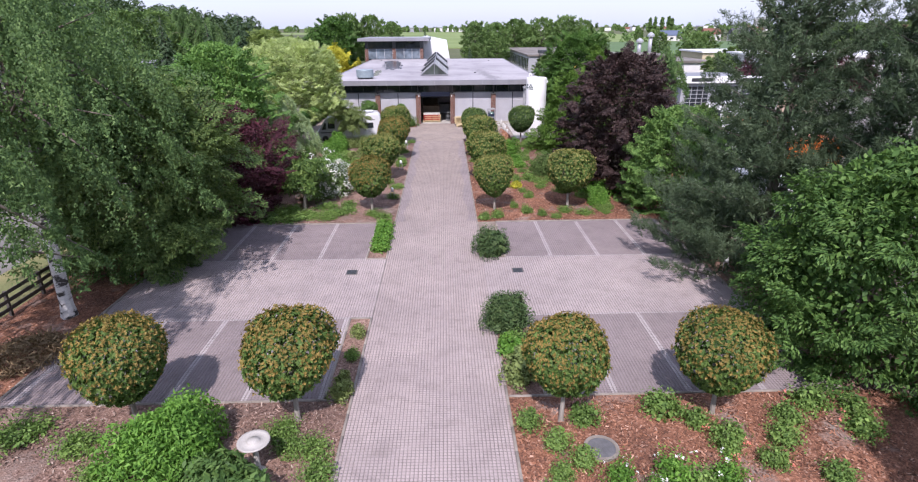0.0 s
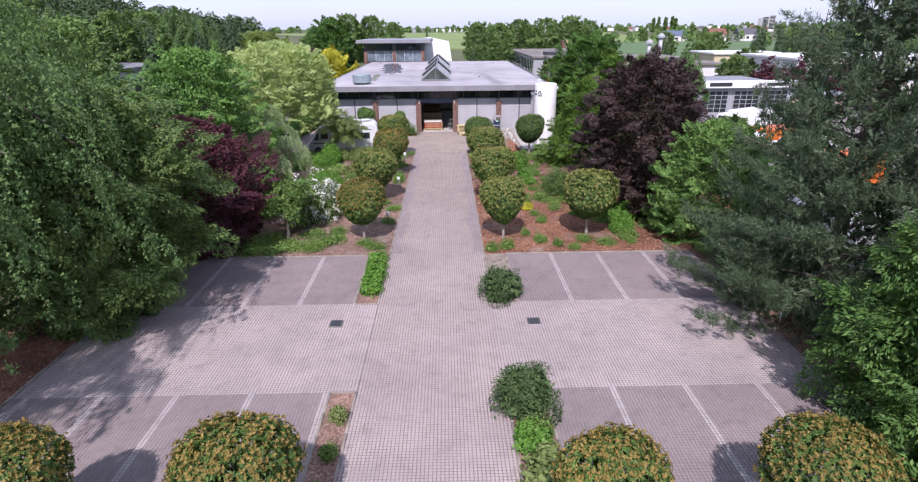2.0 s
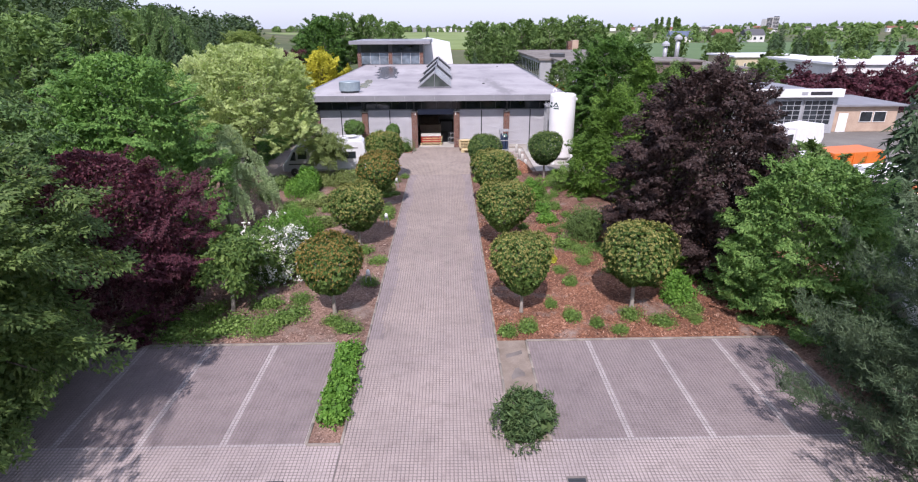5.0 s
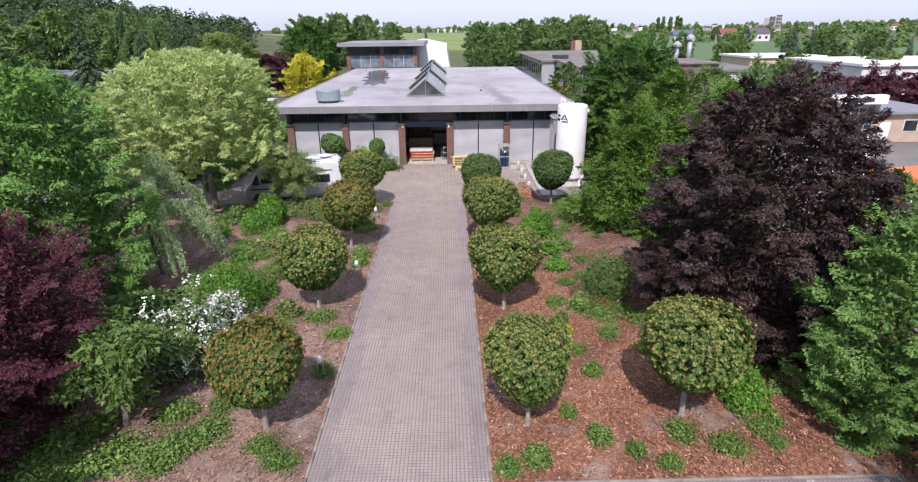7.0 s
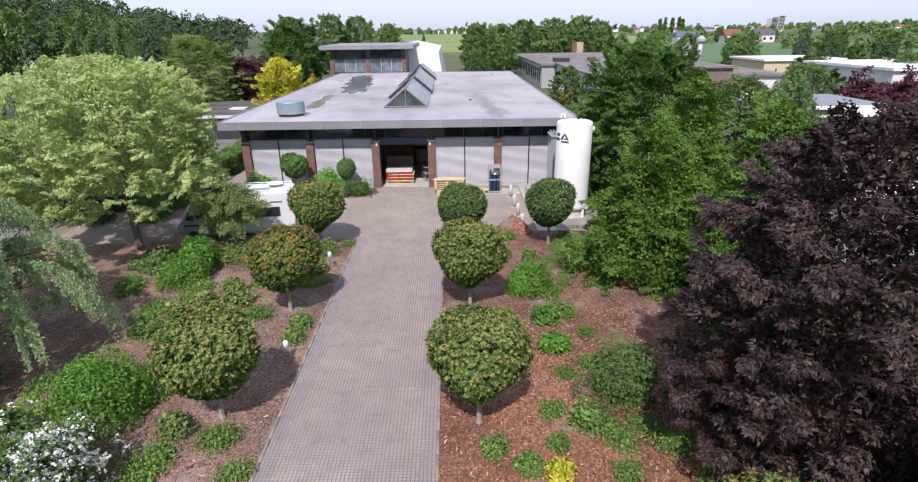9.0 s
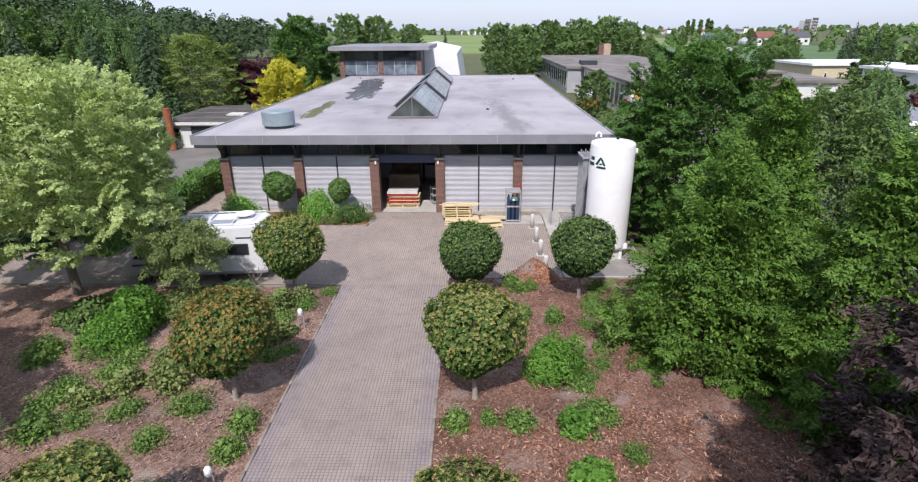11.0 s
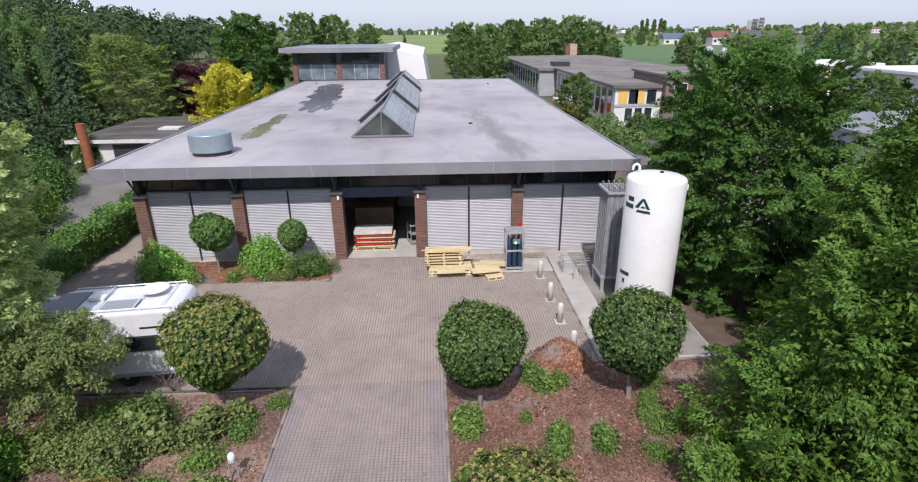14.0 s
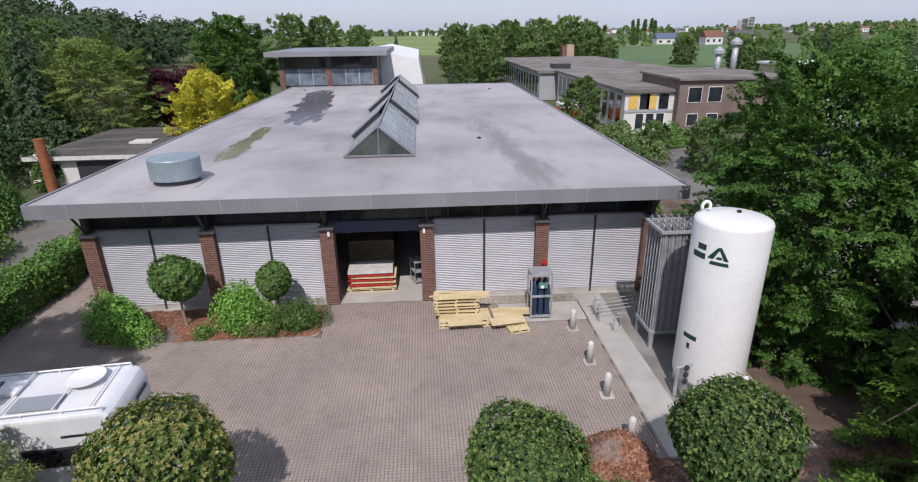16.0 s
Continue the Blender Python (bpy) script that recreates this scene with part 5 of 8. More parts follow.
def shrub(name, at, radii, leafs, label, seed=0, n=3500, leaf=0.12, category="shrub", group="", width=0.6, droop=0.1, uneven=0.12, petals=None, tilt=0.55, stems=7, depth=0.16, lobes=7):
    """A bush that sits on the ground: stems and a dome of leaves, with flowers where it has them."""
    rs = np.random.RandomState(seed)
    t = empty(name, at, rs.uniform(0, 360), label, category, group)
    h = radii[2]
    ends = [(radii[0] * 0.6 * math.cos(a), radii[1] * 0.6 * math.sin(a), h * rs.uniform(0.5, 0.8)) for a in np.linspace(0, 5.6, stems)]
    part("stem_base", limbs(rs, (0, 0, 0), (0, 0, h * 0.3), ends, 0.02 + 0.012 * h, sides=5), BARK, t)
    p, nn = lobed(rs, radii, n, lobes, uneven, depth)
    p[:, 2] = np.maximum(p[:, 2], 0.04)
    p2, n2 = shell(rs, (0, 0, h * 0.30), (radii[0] * 0.6, radii[1] * 0.6, h * 0.42), n // 5, 0.2, uneven)
    p2[:, 2] = np.maximum(p2[:, 2], 0.04)
    part("foliage", leaf_mesh("foliage", [leaf_quads(rs, p, nn, leaf, width, tilt, droop), leaf_quads(rs, p2, n2, leaf * 1.6, 0.8, 0.8, 0.1)], leafs), leafs, t)
    if petals:
        pm, cnt, size, low = petals
        out_of = rs.choice(len(p), min(len(p), cnt * 8), replace=False)
        p, nn = p[out_of] + nn[out_of] * 0.11, nn[out_of]
        heads = p[rs.choice(len(p), max(3, cnt // 7), replace=False)]      # flowers sit together in heads
        near = np.sqrt(((p[:, None] - heads[None]) ** 2).sum(2)).min(1) < (0.26 if cnt > 100 else 9.0)
        ok = np.where((nn[:, 2] > low) & near)[0][:cnt]
        pp = np.repeat(p[ok], 6, 0) + size * 0.5 * rs.normal(size=(len(ok) * 6, 3))
        pp[:, 2] = np.maximum(pp[:, 2], 0.05)
        part("blossom", leaf_mesh("blossom", [leaf_quads(rs, pp, np.repeat(nn[ok], 6, 0), size, 1.0, 0.5, 0.0)], pm), pm, t, "pale blossoms" if pm is PETAL else "coral-red blossoms")
    return t


# ball trees: two rows along the drive, and singles
kinds = [lollipop(11, LEAF_BALL, LEAF_SHOOT, 17000, 1900, "clipped ball maple with orange young leaves on a mulch bed"),
         lollipop(12, LEAF_BALL, LEAF_SHOOT_PALE, 17000, 1500, "clipped ball maple with yellow-green young leaves on a mulch bed"),
         lollipop(13, LEAF_BALL_DEEP, LEAF_SHOOT_GREEN, 24000, 1150, "clipped deep green ball maple on a mulch bed", 0.092)]
used = set()
for kind_i, x, y, sc, sz in ((0, -7.97, 12.9, 0.81, 0.97), (0, -3.1, 12.9, 0.89, 1.0), (0, 5.0, 12.6, 0.75, 0.96), (0, 9.75, 12.75, 0.82, 0.93), (0, -3.3, 33.5, 0.85, 0.96), (1, -3.4, 41.4, 0.92, 0.96), (0, -3.1, 48.4, 0.93, 1.04), (1, -3.4, 56.0, 0.9, 1.02),
                         (1, 4.75, 33.4, 0.78, 0.97), (1, 4.75, 40.9, 0.91, 1.01), (1, 4.75, 48.6, 0.94, 1.03), (2, 4.55, 55.6, 0.83, 0.95), (2, 9.45, 55.9, 0.87, 0.99), (1, 9.65, 33.7, 0.95, 1.03)):
    src = kinds[kind_i]
    m = pose(x, y, 0.03, 0, 0, (x * 37 + y * 91) % 360)
    if kind_i not in used:
        used.add(kind_i)
        src.matrix_world = m
        src.scale = (sc, sc, sz)
    else:
        ob = copy_thing(src, m)
        ob.scale = (sc, sc, sz)

# small standards before the shutters
std = lollipop(21, LEAF_GREEN, LEAF_LIME, 8000, 130, "small clipped standard tree before the shutters", 0.1, (0.98, 0.98, 0.84), 2.16, 0.055, BARK_PALE, "standard_tree")
tagged(std, group="standard trees at the wall")
std.matrix_world = pose(-7.55, 66.95, 0.03)
o = copy_thing(std, pose(-3.8, 67.1, 0.03, 0, 0, 120))
o.scale = (0.72, 0.72, 0.86)

# large trees, west side
weeping("birch_tree", (-14.35, 19.8, 0), 15.0, 6.6, LEAF_BIRCH, "tall weeping birch with white trunk beside the lot", 31, 1900, 52, 0.095, lean=(0.3, 0.2), tail=3.4, base=0.47)
weeping("birch_tree", (-14.6, 12.5, 0), 14.0, 5.8, LEAF_BIRCH, "tall weeping birch with white trunk by the fence", 32, 1200, 48, 0.095, lean=(0.2, 0.4), tail=3.0, base=0.5)
bough_tree("linden_tree", (-13.6, 25.7, 0), 10.4, 5.4, LEAF_LIND, "broad olive-green tree overhanging the lot", 33, 95000, 0.12, 150, 2.0, 0.1, rise=0.12, sag=0.34, inner=0.72)
tree("birch_tree", (-15.8, 30.5, 0), 11.0, 4.2, LEAF_BIRCH, "feathery birch behind the lot", 34, 34000, 0.13, 110, base=0.08, bark=BARK_BIRCH, clump=0.8)
bough_tree("plum_tree", (-12.9, 33.8, 0), 7.6, 4.8, LEAF_PLUM, "wine-red plum tree beside the bed", 35, 90000, 0.085, 150, 1.4, 0.03, rise=0.5, sag=0.15)
bough_tree("maple_tree", (-15.3, 41.8, 0), 11.2, 4.6, LEAF_MAPLE, "fresh green maple beside the bed", 36, 80000, 0.125, 150, 1.5, 0.04, rise=0.25, inner=0.76)
bough_tree("box_elder", (-13.7, 56.2, 0), 10.8, 5.7, LEAF_PALE, "pale variegated box elder beside the yard", 37, 150000, 0.1, 480, 0.85, 0.31, rise=0.55, sag=0.3, uneven=0.1, inner=0.86)
weeping("silver_pear", (-12.1, 45.2, 0), 6.0, 3.3, LEAF_SILVER, "weeping silver-leaved pear in the bed", 38, 620, 76, 0.078, BARK, 0.05, 1, (0, 0), 1.8)
# large trees, east side
bough_tree("cherry_tree", (16.9, 15.6, 0), 8.2, 5.0, LEAF_CHERRY, "broad cherry tree with long drooping leaves", 41, 52000, 0.165, 130, 1.6, 0.0, rise=0.35, sag=0.3, blade=0.36, quads=True, tilt=0.6)
pine("pine_tree", (17.1, 23.8, 0), 15.0, 6.0, "tall dark pine with long needles beside the lot", 42, 230, 30, 34, base=0.0)
pine("pine_tree", (19.6, 19.4, 0), 14.5, 5.0, "tall dark pine behind the cherry tree", 43, 150, 24, 30, base=0.26)
bough_tree("rowan_tree", (16.4, 33.3, 0), 7.2, 3.7, LEAF_ROWAN, "bright green rowan at the bed's edge", 44, 82000, 0.088, 150, 1.25, 0.01, rise=0.3, inner=0.75)
bough_tree("copper_maple", (14.4, 39.3, 0), 10.3, 4.4, LEAF_PURPLE, "dark purple copper maple beside the bed", 45, 130000, 0.1, 270, 1.0, 0.03, rise=0.35, sag=0.35, uneven=0.06, inner=0.86)
bough_tree("hornbeam_tree", (13.5, 51.4, 0), 8.2, 4.8, LEAF_FRESH, "pyramid-shaped green hornbeam beside the bed", 46, 80000, 0.092, 115, 1.5, 0.01, "cone", rise=0.35, sag=0.4, inner=0.6)
bough_tree("hornbeam_tree", (16.7, 55.6, 0), 10.2, 3.9, LEAF_FRESH, "taller green hornbeam behind the bed", 47, 75000, 0.092, 110, 1.5, 0.01, "cone", rise=0.35, sag=0.4, inner=0.6)
bough_tree("linden_tree", (16.6, 63.8, 0), 11.5, 4.6, LEAF_LINDEN, "dense green linden behind the gas tank", 48, 140000, 0.11, 260, 1.2, 0.01, rise=0.35, sag=0.35, uneven=0.07, inner=0.86)
bough_tree("hornbeam_tree", (16.9, 48.3, 0), 9.6, 4.2, LEAF_FRESH, "broad green hornbeam between copper maple and hornbeams", 52, 75000, 0.092, 110, 1.5, 0.01, "cone", rise=0.35, sag=0.4, inner=0.6)
bough_tree("field_maple", (20.6, 58.5, 0), 9.4, 3.6, LEAF_MID, "green field maple behind the hornbeams", 49, 44000, 0.12, 110, 1.3, 0.02)
# never in view: inferred from, and added for, its shadow on the rose bed
bough_tree("cherry_tree", (15.6, 6.6, 0), 7.0, 3.2, LEAF_CHERRY, "tree out of view, added for its shadow on the mulch", 51, 14000, 0.18, 90, 1.3, 0.2, blade=0.36)
bough_tree("golden_maple", (-17.4, 99.5, 0), 9.0, 3.5, LEAF_YELLOW, "golden yellow maple behind the side yard", 50, 36000, 0.15, 90, 1.5, 0.04, rise=1.0, sag=0.05, inner=0.68, uneven=0.2)

def conifer(name, at, height, spread, leafs, label, seed, n=26000, leaf=0.26, group=""):
    """Tiers of drooping flat boughs round a straight stem."""
    rs = np.random.RandomState(seed)
    t = empty(name, at, 0, label, "tree", group)
    k = 190
    z = height * (1 - ((np.arange(k) + 0.5) / k) ** 0.75) * 0.98 + 0.1
    ang = np.arange(k) * 2.39996 + rs.uniform(0, 0.5, k)
    ln = (spread * (1 - z / height) ** 0.85 + 0.15) * rs.uniform(0.7, 1.1, k)
    w = rs.choice(k, n, p=ln ** 1.5 / (ln ** 1.5).sum())
    u = rs.random(n) ** 0.6
    side = rs.normal(size=n) * 0.17 * ln[w] * (1.15 - u)
    c, s = np.cos(ang[w]), np.sin(ang[w])
    pts = np.stack([c * u * ln[w] - s * side, s * u * ln[w] + c * side, z[w] + 0.12 * ln[w] * np.sin(3 * u) - 0.3 * ln[w] * u ** 2 - 0.3 * np.abs(side)], 1)
    pts[:, 2] = pts[:, 2].clip(0.1)
    nn = unit(np.stack([c * 0.5, s * 0.5, np.full(n, 0.8)], 1))
    part("trunk", tube([(0, 0, -0.05), (0, 0, height * 0.5), (0, 0, height)], [height * 0.018, height * 0.01, 0.02], 8), BARK, t)
    part("crown", leaf_mesh("crown", [leaf_tris(rs, pts, nn, leaf, 0.4, 0.45, 0.45)], leafs, 3), leafs, t)
    return t


# shrubs
shrub("dwarf_pine", (3.95, 25.9, 0), (1.0, 1.0, 1.75), LEAF_DWARF, "round dwarf mountain pine at the strip's end", 61, 5200, 0.17, width=0.2, tilt=1.0, lobes=12)
shrub("dwarf_pine", (3.98, 18.1, 0), (1.05, 1.05, 2.0), LEAF_DWARF, "round dwarf mountain pine beside the drive", 62, 5600, 0.17, width=0.2, tilt=1.0, lobes=12)
shrub("yew_bush", (16.6, 28.6, 0), (1.7, 2.1, 3.0), LEAF_DWARF, "dark feathery yew under the pine", 60, 6500, 0.16, width=0.3, lobes=12, tilt=0.9)
shrub("laurel_bush", (-6.1, 11.3, 0), (1.75, 1.5, 2.3), LEAF_LIME, "bright green laurel bush beside the drive bed", 63, 12000, 0.15, width=0.34)
shrub("viburnum_bush", (-4.2, 9.7, 0), (1.75, 1.1, 1.45), LEAF_GREEN, "dark green broad-leaved viburnum bush", 64, 3800, 0.24, width=0.4)
shrub("snowball_bush", (-7.0, 37.3, 0), (2.3, 1.9, 3.1), LEAF_MID, "viburnum bush covered in white blossom", 65, 9000, 0.12, petals=(PETAL, 1900, 0.08, -0.15), uneven=0.2, lobes=11)
shrub("elder_bush", (-7.3, 41.8, 0), (2.0, 1.7, 2.3), LEAF_LIME, "bright green leafy bush in the bed", 66, 11000, 0.13, width=0.42)
shrub("hazel_bush", (-10.0, 39.2, 0), (2.3, 2.0, 2.5), LEAF_GREEN, "green hazel bush under the trees", 67, 4200, 0.2)
shrub("laurel_bush", (-9.0, 52.6, 0), (1.95, 1.6, 2.2), LEAF_LIME, "bright green laurel bush beside the motorhome", 68, 11000, 0.13, width=0.42)
tree("cotoneaster_bush", (-7.9, 55.4, 0), 4.2, 1.6, LEAF_DULL, "tall loose olive shrub with bare stems beside the motorhome", 69, 26000, 0.075, 60, clump=0.5, base=0.3, bark=BARK_PALE, trunk=0.05, squash=0.45)
shrub("cotoneaster_bush", (-6.0, 53.6, 0), (1.4, 1.2, 1.6), LEAF_DULL, "loose olive shrub beside the ball tree", 70, 4200, 0.085, uneven=0.22, depth=0.3)
shrub("hazel_bush", (-11.6, 53.9, 0), (1.4, 1.2, 1.0), LEAF_MID, "green hazel bush under the box elder", 71, 3000, 0.18)
shrub("yew_bush", (9.6, 42.2, 0), (1.8, 1.65, 2.4), LEAF_MID, "dull green feathery shrub beside the copper maple", 72, 7500, 0.1, width=0.3, uneven=0.15)
shrub("laurel_bush", (7.5, 49.9, 0), (1.05, 1.0, 1.9), LEAF_LIME, "bright green laurel bush in red mulch", 73, 7000, 0.12, width=0.42)
shrub("laurel_bush", (11.9, 34.3, 0), (0.85, 0.8, 1.6), LEAF_LIME, "bright green laurel beside a ball tree", 74, 4500, 0.12, width=0.42)
shrub("spirea_bush", (12.6, 36.9, 0), (1.7, 1.2, 1.0), LEAF_LIME, "low bright green spirea", 75, 2600, 0.14)
shrub("hazel_bush", (10.4, 52.6, 0), (0.9, 0.9, 1.2), LEAF_DULL, "small dull shrub by the hornbeam", 76, 1300, 0.13)
shrub("yard_bush", (-25.4, 80.8, 0), (2.8, 3.0, 4.2), LEAF_MAPLE, "large green bush at the side yard's edge", 79, 15000, 0.16, uneven=0.2, lobes=14)
shrub("yard_bush", (-22.4, 75.0, 0), (2.2, 2.4, 3.0), LEAF_FRESH, "low bushy shrub beside the side yard", 80, 9000, 0.15, uneven=0.2, lobes=12)
shrub("elder_bush", (-27.0, 90.5, 0), (1.4, 1.4, 4.0), LEAF_MID, "elder bush with cream blossom behind the flue", 81, 6000, 0.14, petals=(PETAL, 160, 0.1, 0.2))
shrub("box_bush", (-9.95, 66.55, 0), (2.0, 1.1, 2.0), LEAF_BOX, "broad bright green bush before the shutters", 77, 9000, 0.12, width=0.45)
shrub("box_bush", (-4.95, 66.6, 0), (1.2, 1.0, 2.25), LEAF_BOX, "upright bright green bush before the shutters", 78, 7500, 0.12, width=0.45)
shrub("juniper_bush", (-2.85, 66.45, 0), (1.2, 0.9, 1.35), LEAF_GREEN, "low dark juniper at the bed's corner", 84, 6000, 0.12, width=0.2, tilt=1.1)
shrub("cotoneaster_bush", (-8.0, 54.4, 0), (1.3, 1.1, 1.2), LEAF_DULL, "loose olive shrub under the box elder", 81, 5000, 0.085, uneven=0.25, depth=0.4, stems=10, lobes=10)
shrub("spirea_bush", (-5.6, 55.4, 0), (1.2, 0.9, 1.3), LEAF_MID, "loose green spirea beside the motorhome", 82, 2600, 0.1, uneven=0.25, depth=0.35, lobes=9)


def twiggy(name, at, h, spread, label, seed):
    rs = np.random.RandomState(seed)
    t = empty(name, at, 0, label, "shrub")
    for k in range(9):
        a = k * 0.7 + rs.uniform(0, 0.4)
        tip = Vector((math.cos(a) * spread * rs.uniform(0.5, 1), math.sin(a) * spread * rs.uniform(0.5, 1), h * rs.uniform(0.7, 1)))
        bm = tube([(0, 0, 0), tip * 0.5 + Vector((0, 0, 0.12)), tip], [0.018, 0.012, 0.004], 5)
        for j in range(5):
            s0 = tip * rs.uniform(0.4, 0.9)
            e = s0 + Vector((rs.normal(), rs.normal(), abs(rs.normal()))) * 0.22
            tube([s0, e], [0.006, 0.002], 4, bm)
        part("bare_branch", bm, BARK_PALE, t)


twiggy("bare_shrub", (-5.7, 57.2, 0), 1.3, 1.0, "leafless twiggy shrub beside the motorhome", 83)
tree("maple_sapling", (-7.8, 33.9, 0.02), 3.7, 1.35, LEAF_BALL, "young maple with a pale leaning trunk", 80, 5200, 0.17, 16, clump=0.6, base=0.32, bark=BARK_PALE, trunk=0.1, lean=(0.15, 0.2))


# low planting: a few kinds, repeated through the beds
def low_kinds():
    return {
        "c": shrub("cover_plant", (0, 0, 0), (0.75, 0.75, 0.42), LEAF_COVER, "low spreading green ground cover", 90, 1150, 0.07, "plant", "low planting", stems=3, uneven=0.4, depth=0.4, lobes=12, tilt=0.8),
        "g": shrub("perennial_plant", (0, 0, 0), (0.5, 0.5, 0.62), LEAF_COVER, "leafy green perennial clump", 91, 1000, 0.073, "plant", "low planting", stems=3, uneven=0.4, depth=0.35, lobes=9, tilt=0.8),
        "d": shrub("dark_plant", (0, 0, 0), (0.5, 0.5, 0.8), LEAF_DULL, "dull green small leafy shrub", 92, 850, 0.085, "plant", "low planting", stems=3, uneven=0.2),
        "r": shrub("rose_bush", (0, 0, 0), (0.55, 0.55, 0.7), LEAF_COVER, "rose bush with coral-red blossoms", 93, 1000, 0.07, "plant", "rose bushes", petals=(PETAL_RED, 6, 0.05, 0.0), stems=4, uneven=0.35, depth=0.35, lobes=9),
        "w": shrub("white_rose_bush", (0, 0, 0), (0.55, 0.55, 0.75), LEAF_LIME, "rose bush with white blossoms", 94, 1000, 0.07, "plant", "rose bushes", petals=(PETAL, 7, 0.06, 0.0), stems=4, uneven=0.35, depth=0.35, lobes=9),
        "l": shrub("lime_plant", (0, 0, 0), (0.6, 0.6, 0.75), LEAF_LIME, "bright lime-green leafy plant clump", 95, 1000, 0.11, "plant", "low planting", stems=3),
        "y": shrub("golden_plant", (0, 0, 0), (0.5, 0.5, 0.6), LEAF_YELLOW, "small golden-leaved garden shrub", 96, 600, 0.11, "plant", "low planting", stems=3)}


LOW, LOW_R, first = low_kinds(), {"c": 0.75, "g": 0.5, "d": 0.5, "r": 0.55, "w": 0.55, "l": 0.6, "y": 0.5}, set()


def plant(text):
    for item in text.split(";"):
        kind_key, x, y, r = item.split()
        x, y, s = float(x), float(y), (1.0 if kind_key in "rw" else 1.15) * float(r) / LOW_R[kind_key]
        m = pose(x, y, 0.03, 0, 0, (x * 53 + y * 29) % 360)
        if kind_key in first:
            ob = copy_thing(LOW[kind_key], m)
        else:
            first.add(kind_key)
            ob = LOW[kind_key]
            ob.matrix_world = m
        ob.scale = (s, s, 0.6 + 0.4 * s)


# bed before the bays, west and east
plant("c -11.1 12.4 .92;c -9.2 11.9 .69;c -7.9 10.7 .68;c -3.4 12.3 .58;c -2.3 11.5 .6;c -2.0 10.6 .6;c -3.0 11.6 .5;c -11.6 11.0 .8")
plant("r 4.0 12.4 .53;r 4.7 11.5 .55;r 5.3 10.8 .5;r 4.6 10.3 .42;g 5.7 12.6 .5;g 8.2 12.9 .61;r 9.0 12.3 .53;r 9.7 11.6 .6;r 9.4 11.1 .45;r 11.9 12.4 .6;r 11.3 11.5 .62;r 10.5 10.6 .5")
plant("r 13.0 13.1 .8;r 13.8 11.8 .7;r 14.1 12.6 .6;w 6.1 10.1 .5;w 7.5 10.1 .7;w 8.9 10.0 .55;r 8.2 9.9 .5;r 11.9 10.0 .55;r 4.3 9.6 .5;w 6.8 9.5 .5")
# strips
plant("d -1.9 17.7 .28;g -1.95 16.2 .27;d -1.95 13.9 .41;d -2.0 14.6 .3;l 3.95 16.5 .6;g 4.05 16.9 .55;d 3.95 14.6 .62;d 4.1 15.5 .6;l -2.05 26.6 .5;l -2.1 27.5 .55;l -2.05 28.4 .55;l -2.1 29.3 .5;l -2.1 30.2 .5")
# west bed
plant("c -7.2 32.4 .94;c -8.0 31.9 .9;c -9.4 31.8 .96;c -9.3 32.8 .9;c -5.7 32.7 .8;c -5.0 33.2 .8;c -6.4 34.2 .74;c -5.0 34.6 .6;c -2.4 32.0 .56;c -3.1 32.6 .54;c -6.0 32.0 .64;c -10.6 32.3 .9;c -8.6 33.6 .8;c -11.4 33.2 .8")
plant("g -2.3 45.9 .49;g -8.5 46.7 .67;d -5.6 49.1 .74;c -8.0 49.8 .72;c -3.1 40.3 .69;d -4.6 40.8 .55;c -4.6 39.6 .69;c -4.4 48.0 .76;d -8.0 48.1 .57;g -11.2 50.5 .65;c -2.1 38.9 .56;c -4.7 38.9 .72;d -5.9 44.5 .6;c -6.6 45.6 .6")
plant("c -8.0 50.8 .71;d -7.1 48.8 .65;c -6.4 47.7 .62;c -9.1 48.9 .65;d -3.0 52.3 .62;c -3.4 53.7 .66;c -2.7 54.9 .6;d -5.6 55.1 .87;c -7.1 55.9 .9;c -2.3 51.3 .42;d -3.8 54.7 .7;c -4.4 52.6 .7;c -5.2 51.3 .6;d -6.2 50.3 .6")
# east bed
plant("g 3.95 31.5 .37;g 4.8 31.8 .42;g 6.1 33.8 .28;g 6.8 32.7 .4;g 7.7 32.1 .29;g 7.4 36.0 .36;c 9.3 32.8 .56;c 10.5 32.2 .6;g 12.3 33.2 .3;c 8.5 31.6 .39;c 11.9 32.3 .33;c 8.7 38.6 .51;c 8.6 40.6 .54;l 7.8 45.0 .61;c 9.8 40.5 .61")
plant("g 5.1 39.6 .44;g 7.0 39.7 .33;g 8.1 40.7 .6;y 6.9 38.7 .43;g 6.0 38.9 .43;c 8.9 39.9 .6;c 10.4 39.7 .7;c 7.1 41.3 .52;c 9.3 46.0 .44;c 8.5 48.0 .52;c 7.9 43.3 .43;c 11.2 36.0 .6;c 9.9 37.4 .6;c 11.8 33.0 .5")
plant("c 9.4 53.3 .49;c 9.3 50.5 .4;g 8.4 49.1 .37;g 6.8 56.6 .49;g 4.1 54.5 .47;g 6.4 57.0 .36;g 7.4 56.8 .33;g 6.6 53.5 .39;g 8.0 53.6 .36;g 5.9 54.9 .2;c 10.0 55.6 .45;c 9.9 54.7 .43;c 10.6 56.9 .43;g 5.4 52.0 .3;g -6.5 65.95 .4;d -4.6 65.95 .34;d -4.0 65.9 .3")


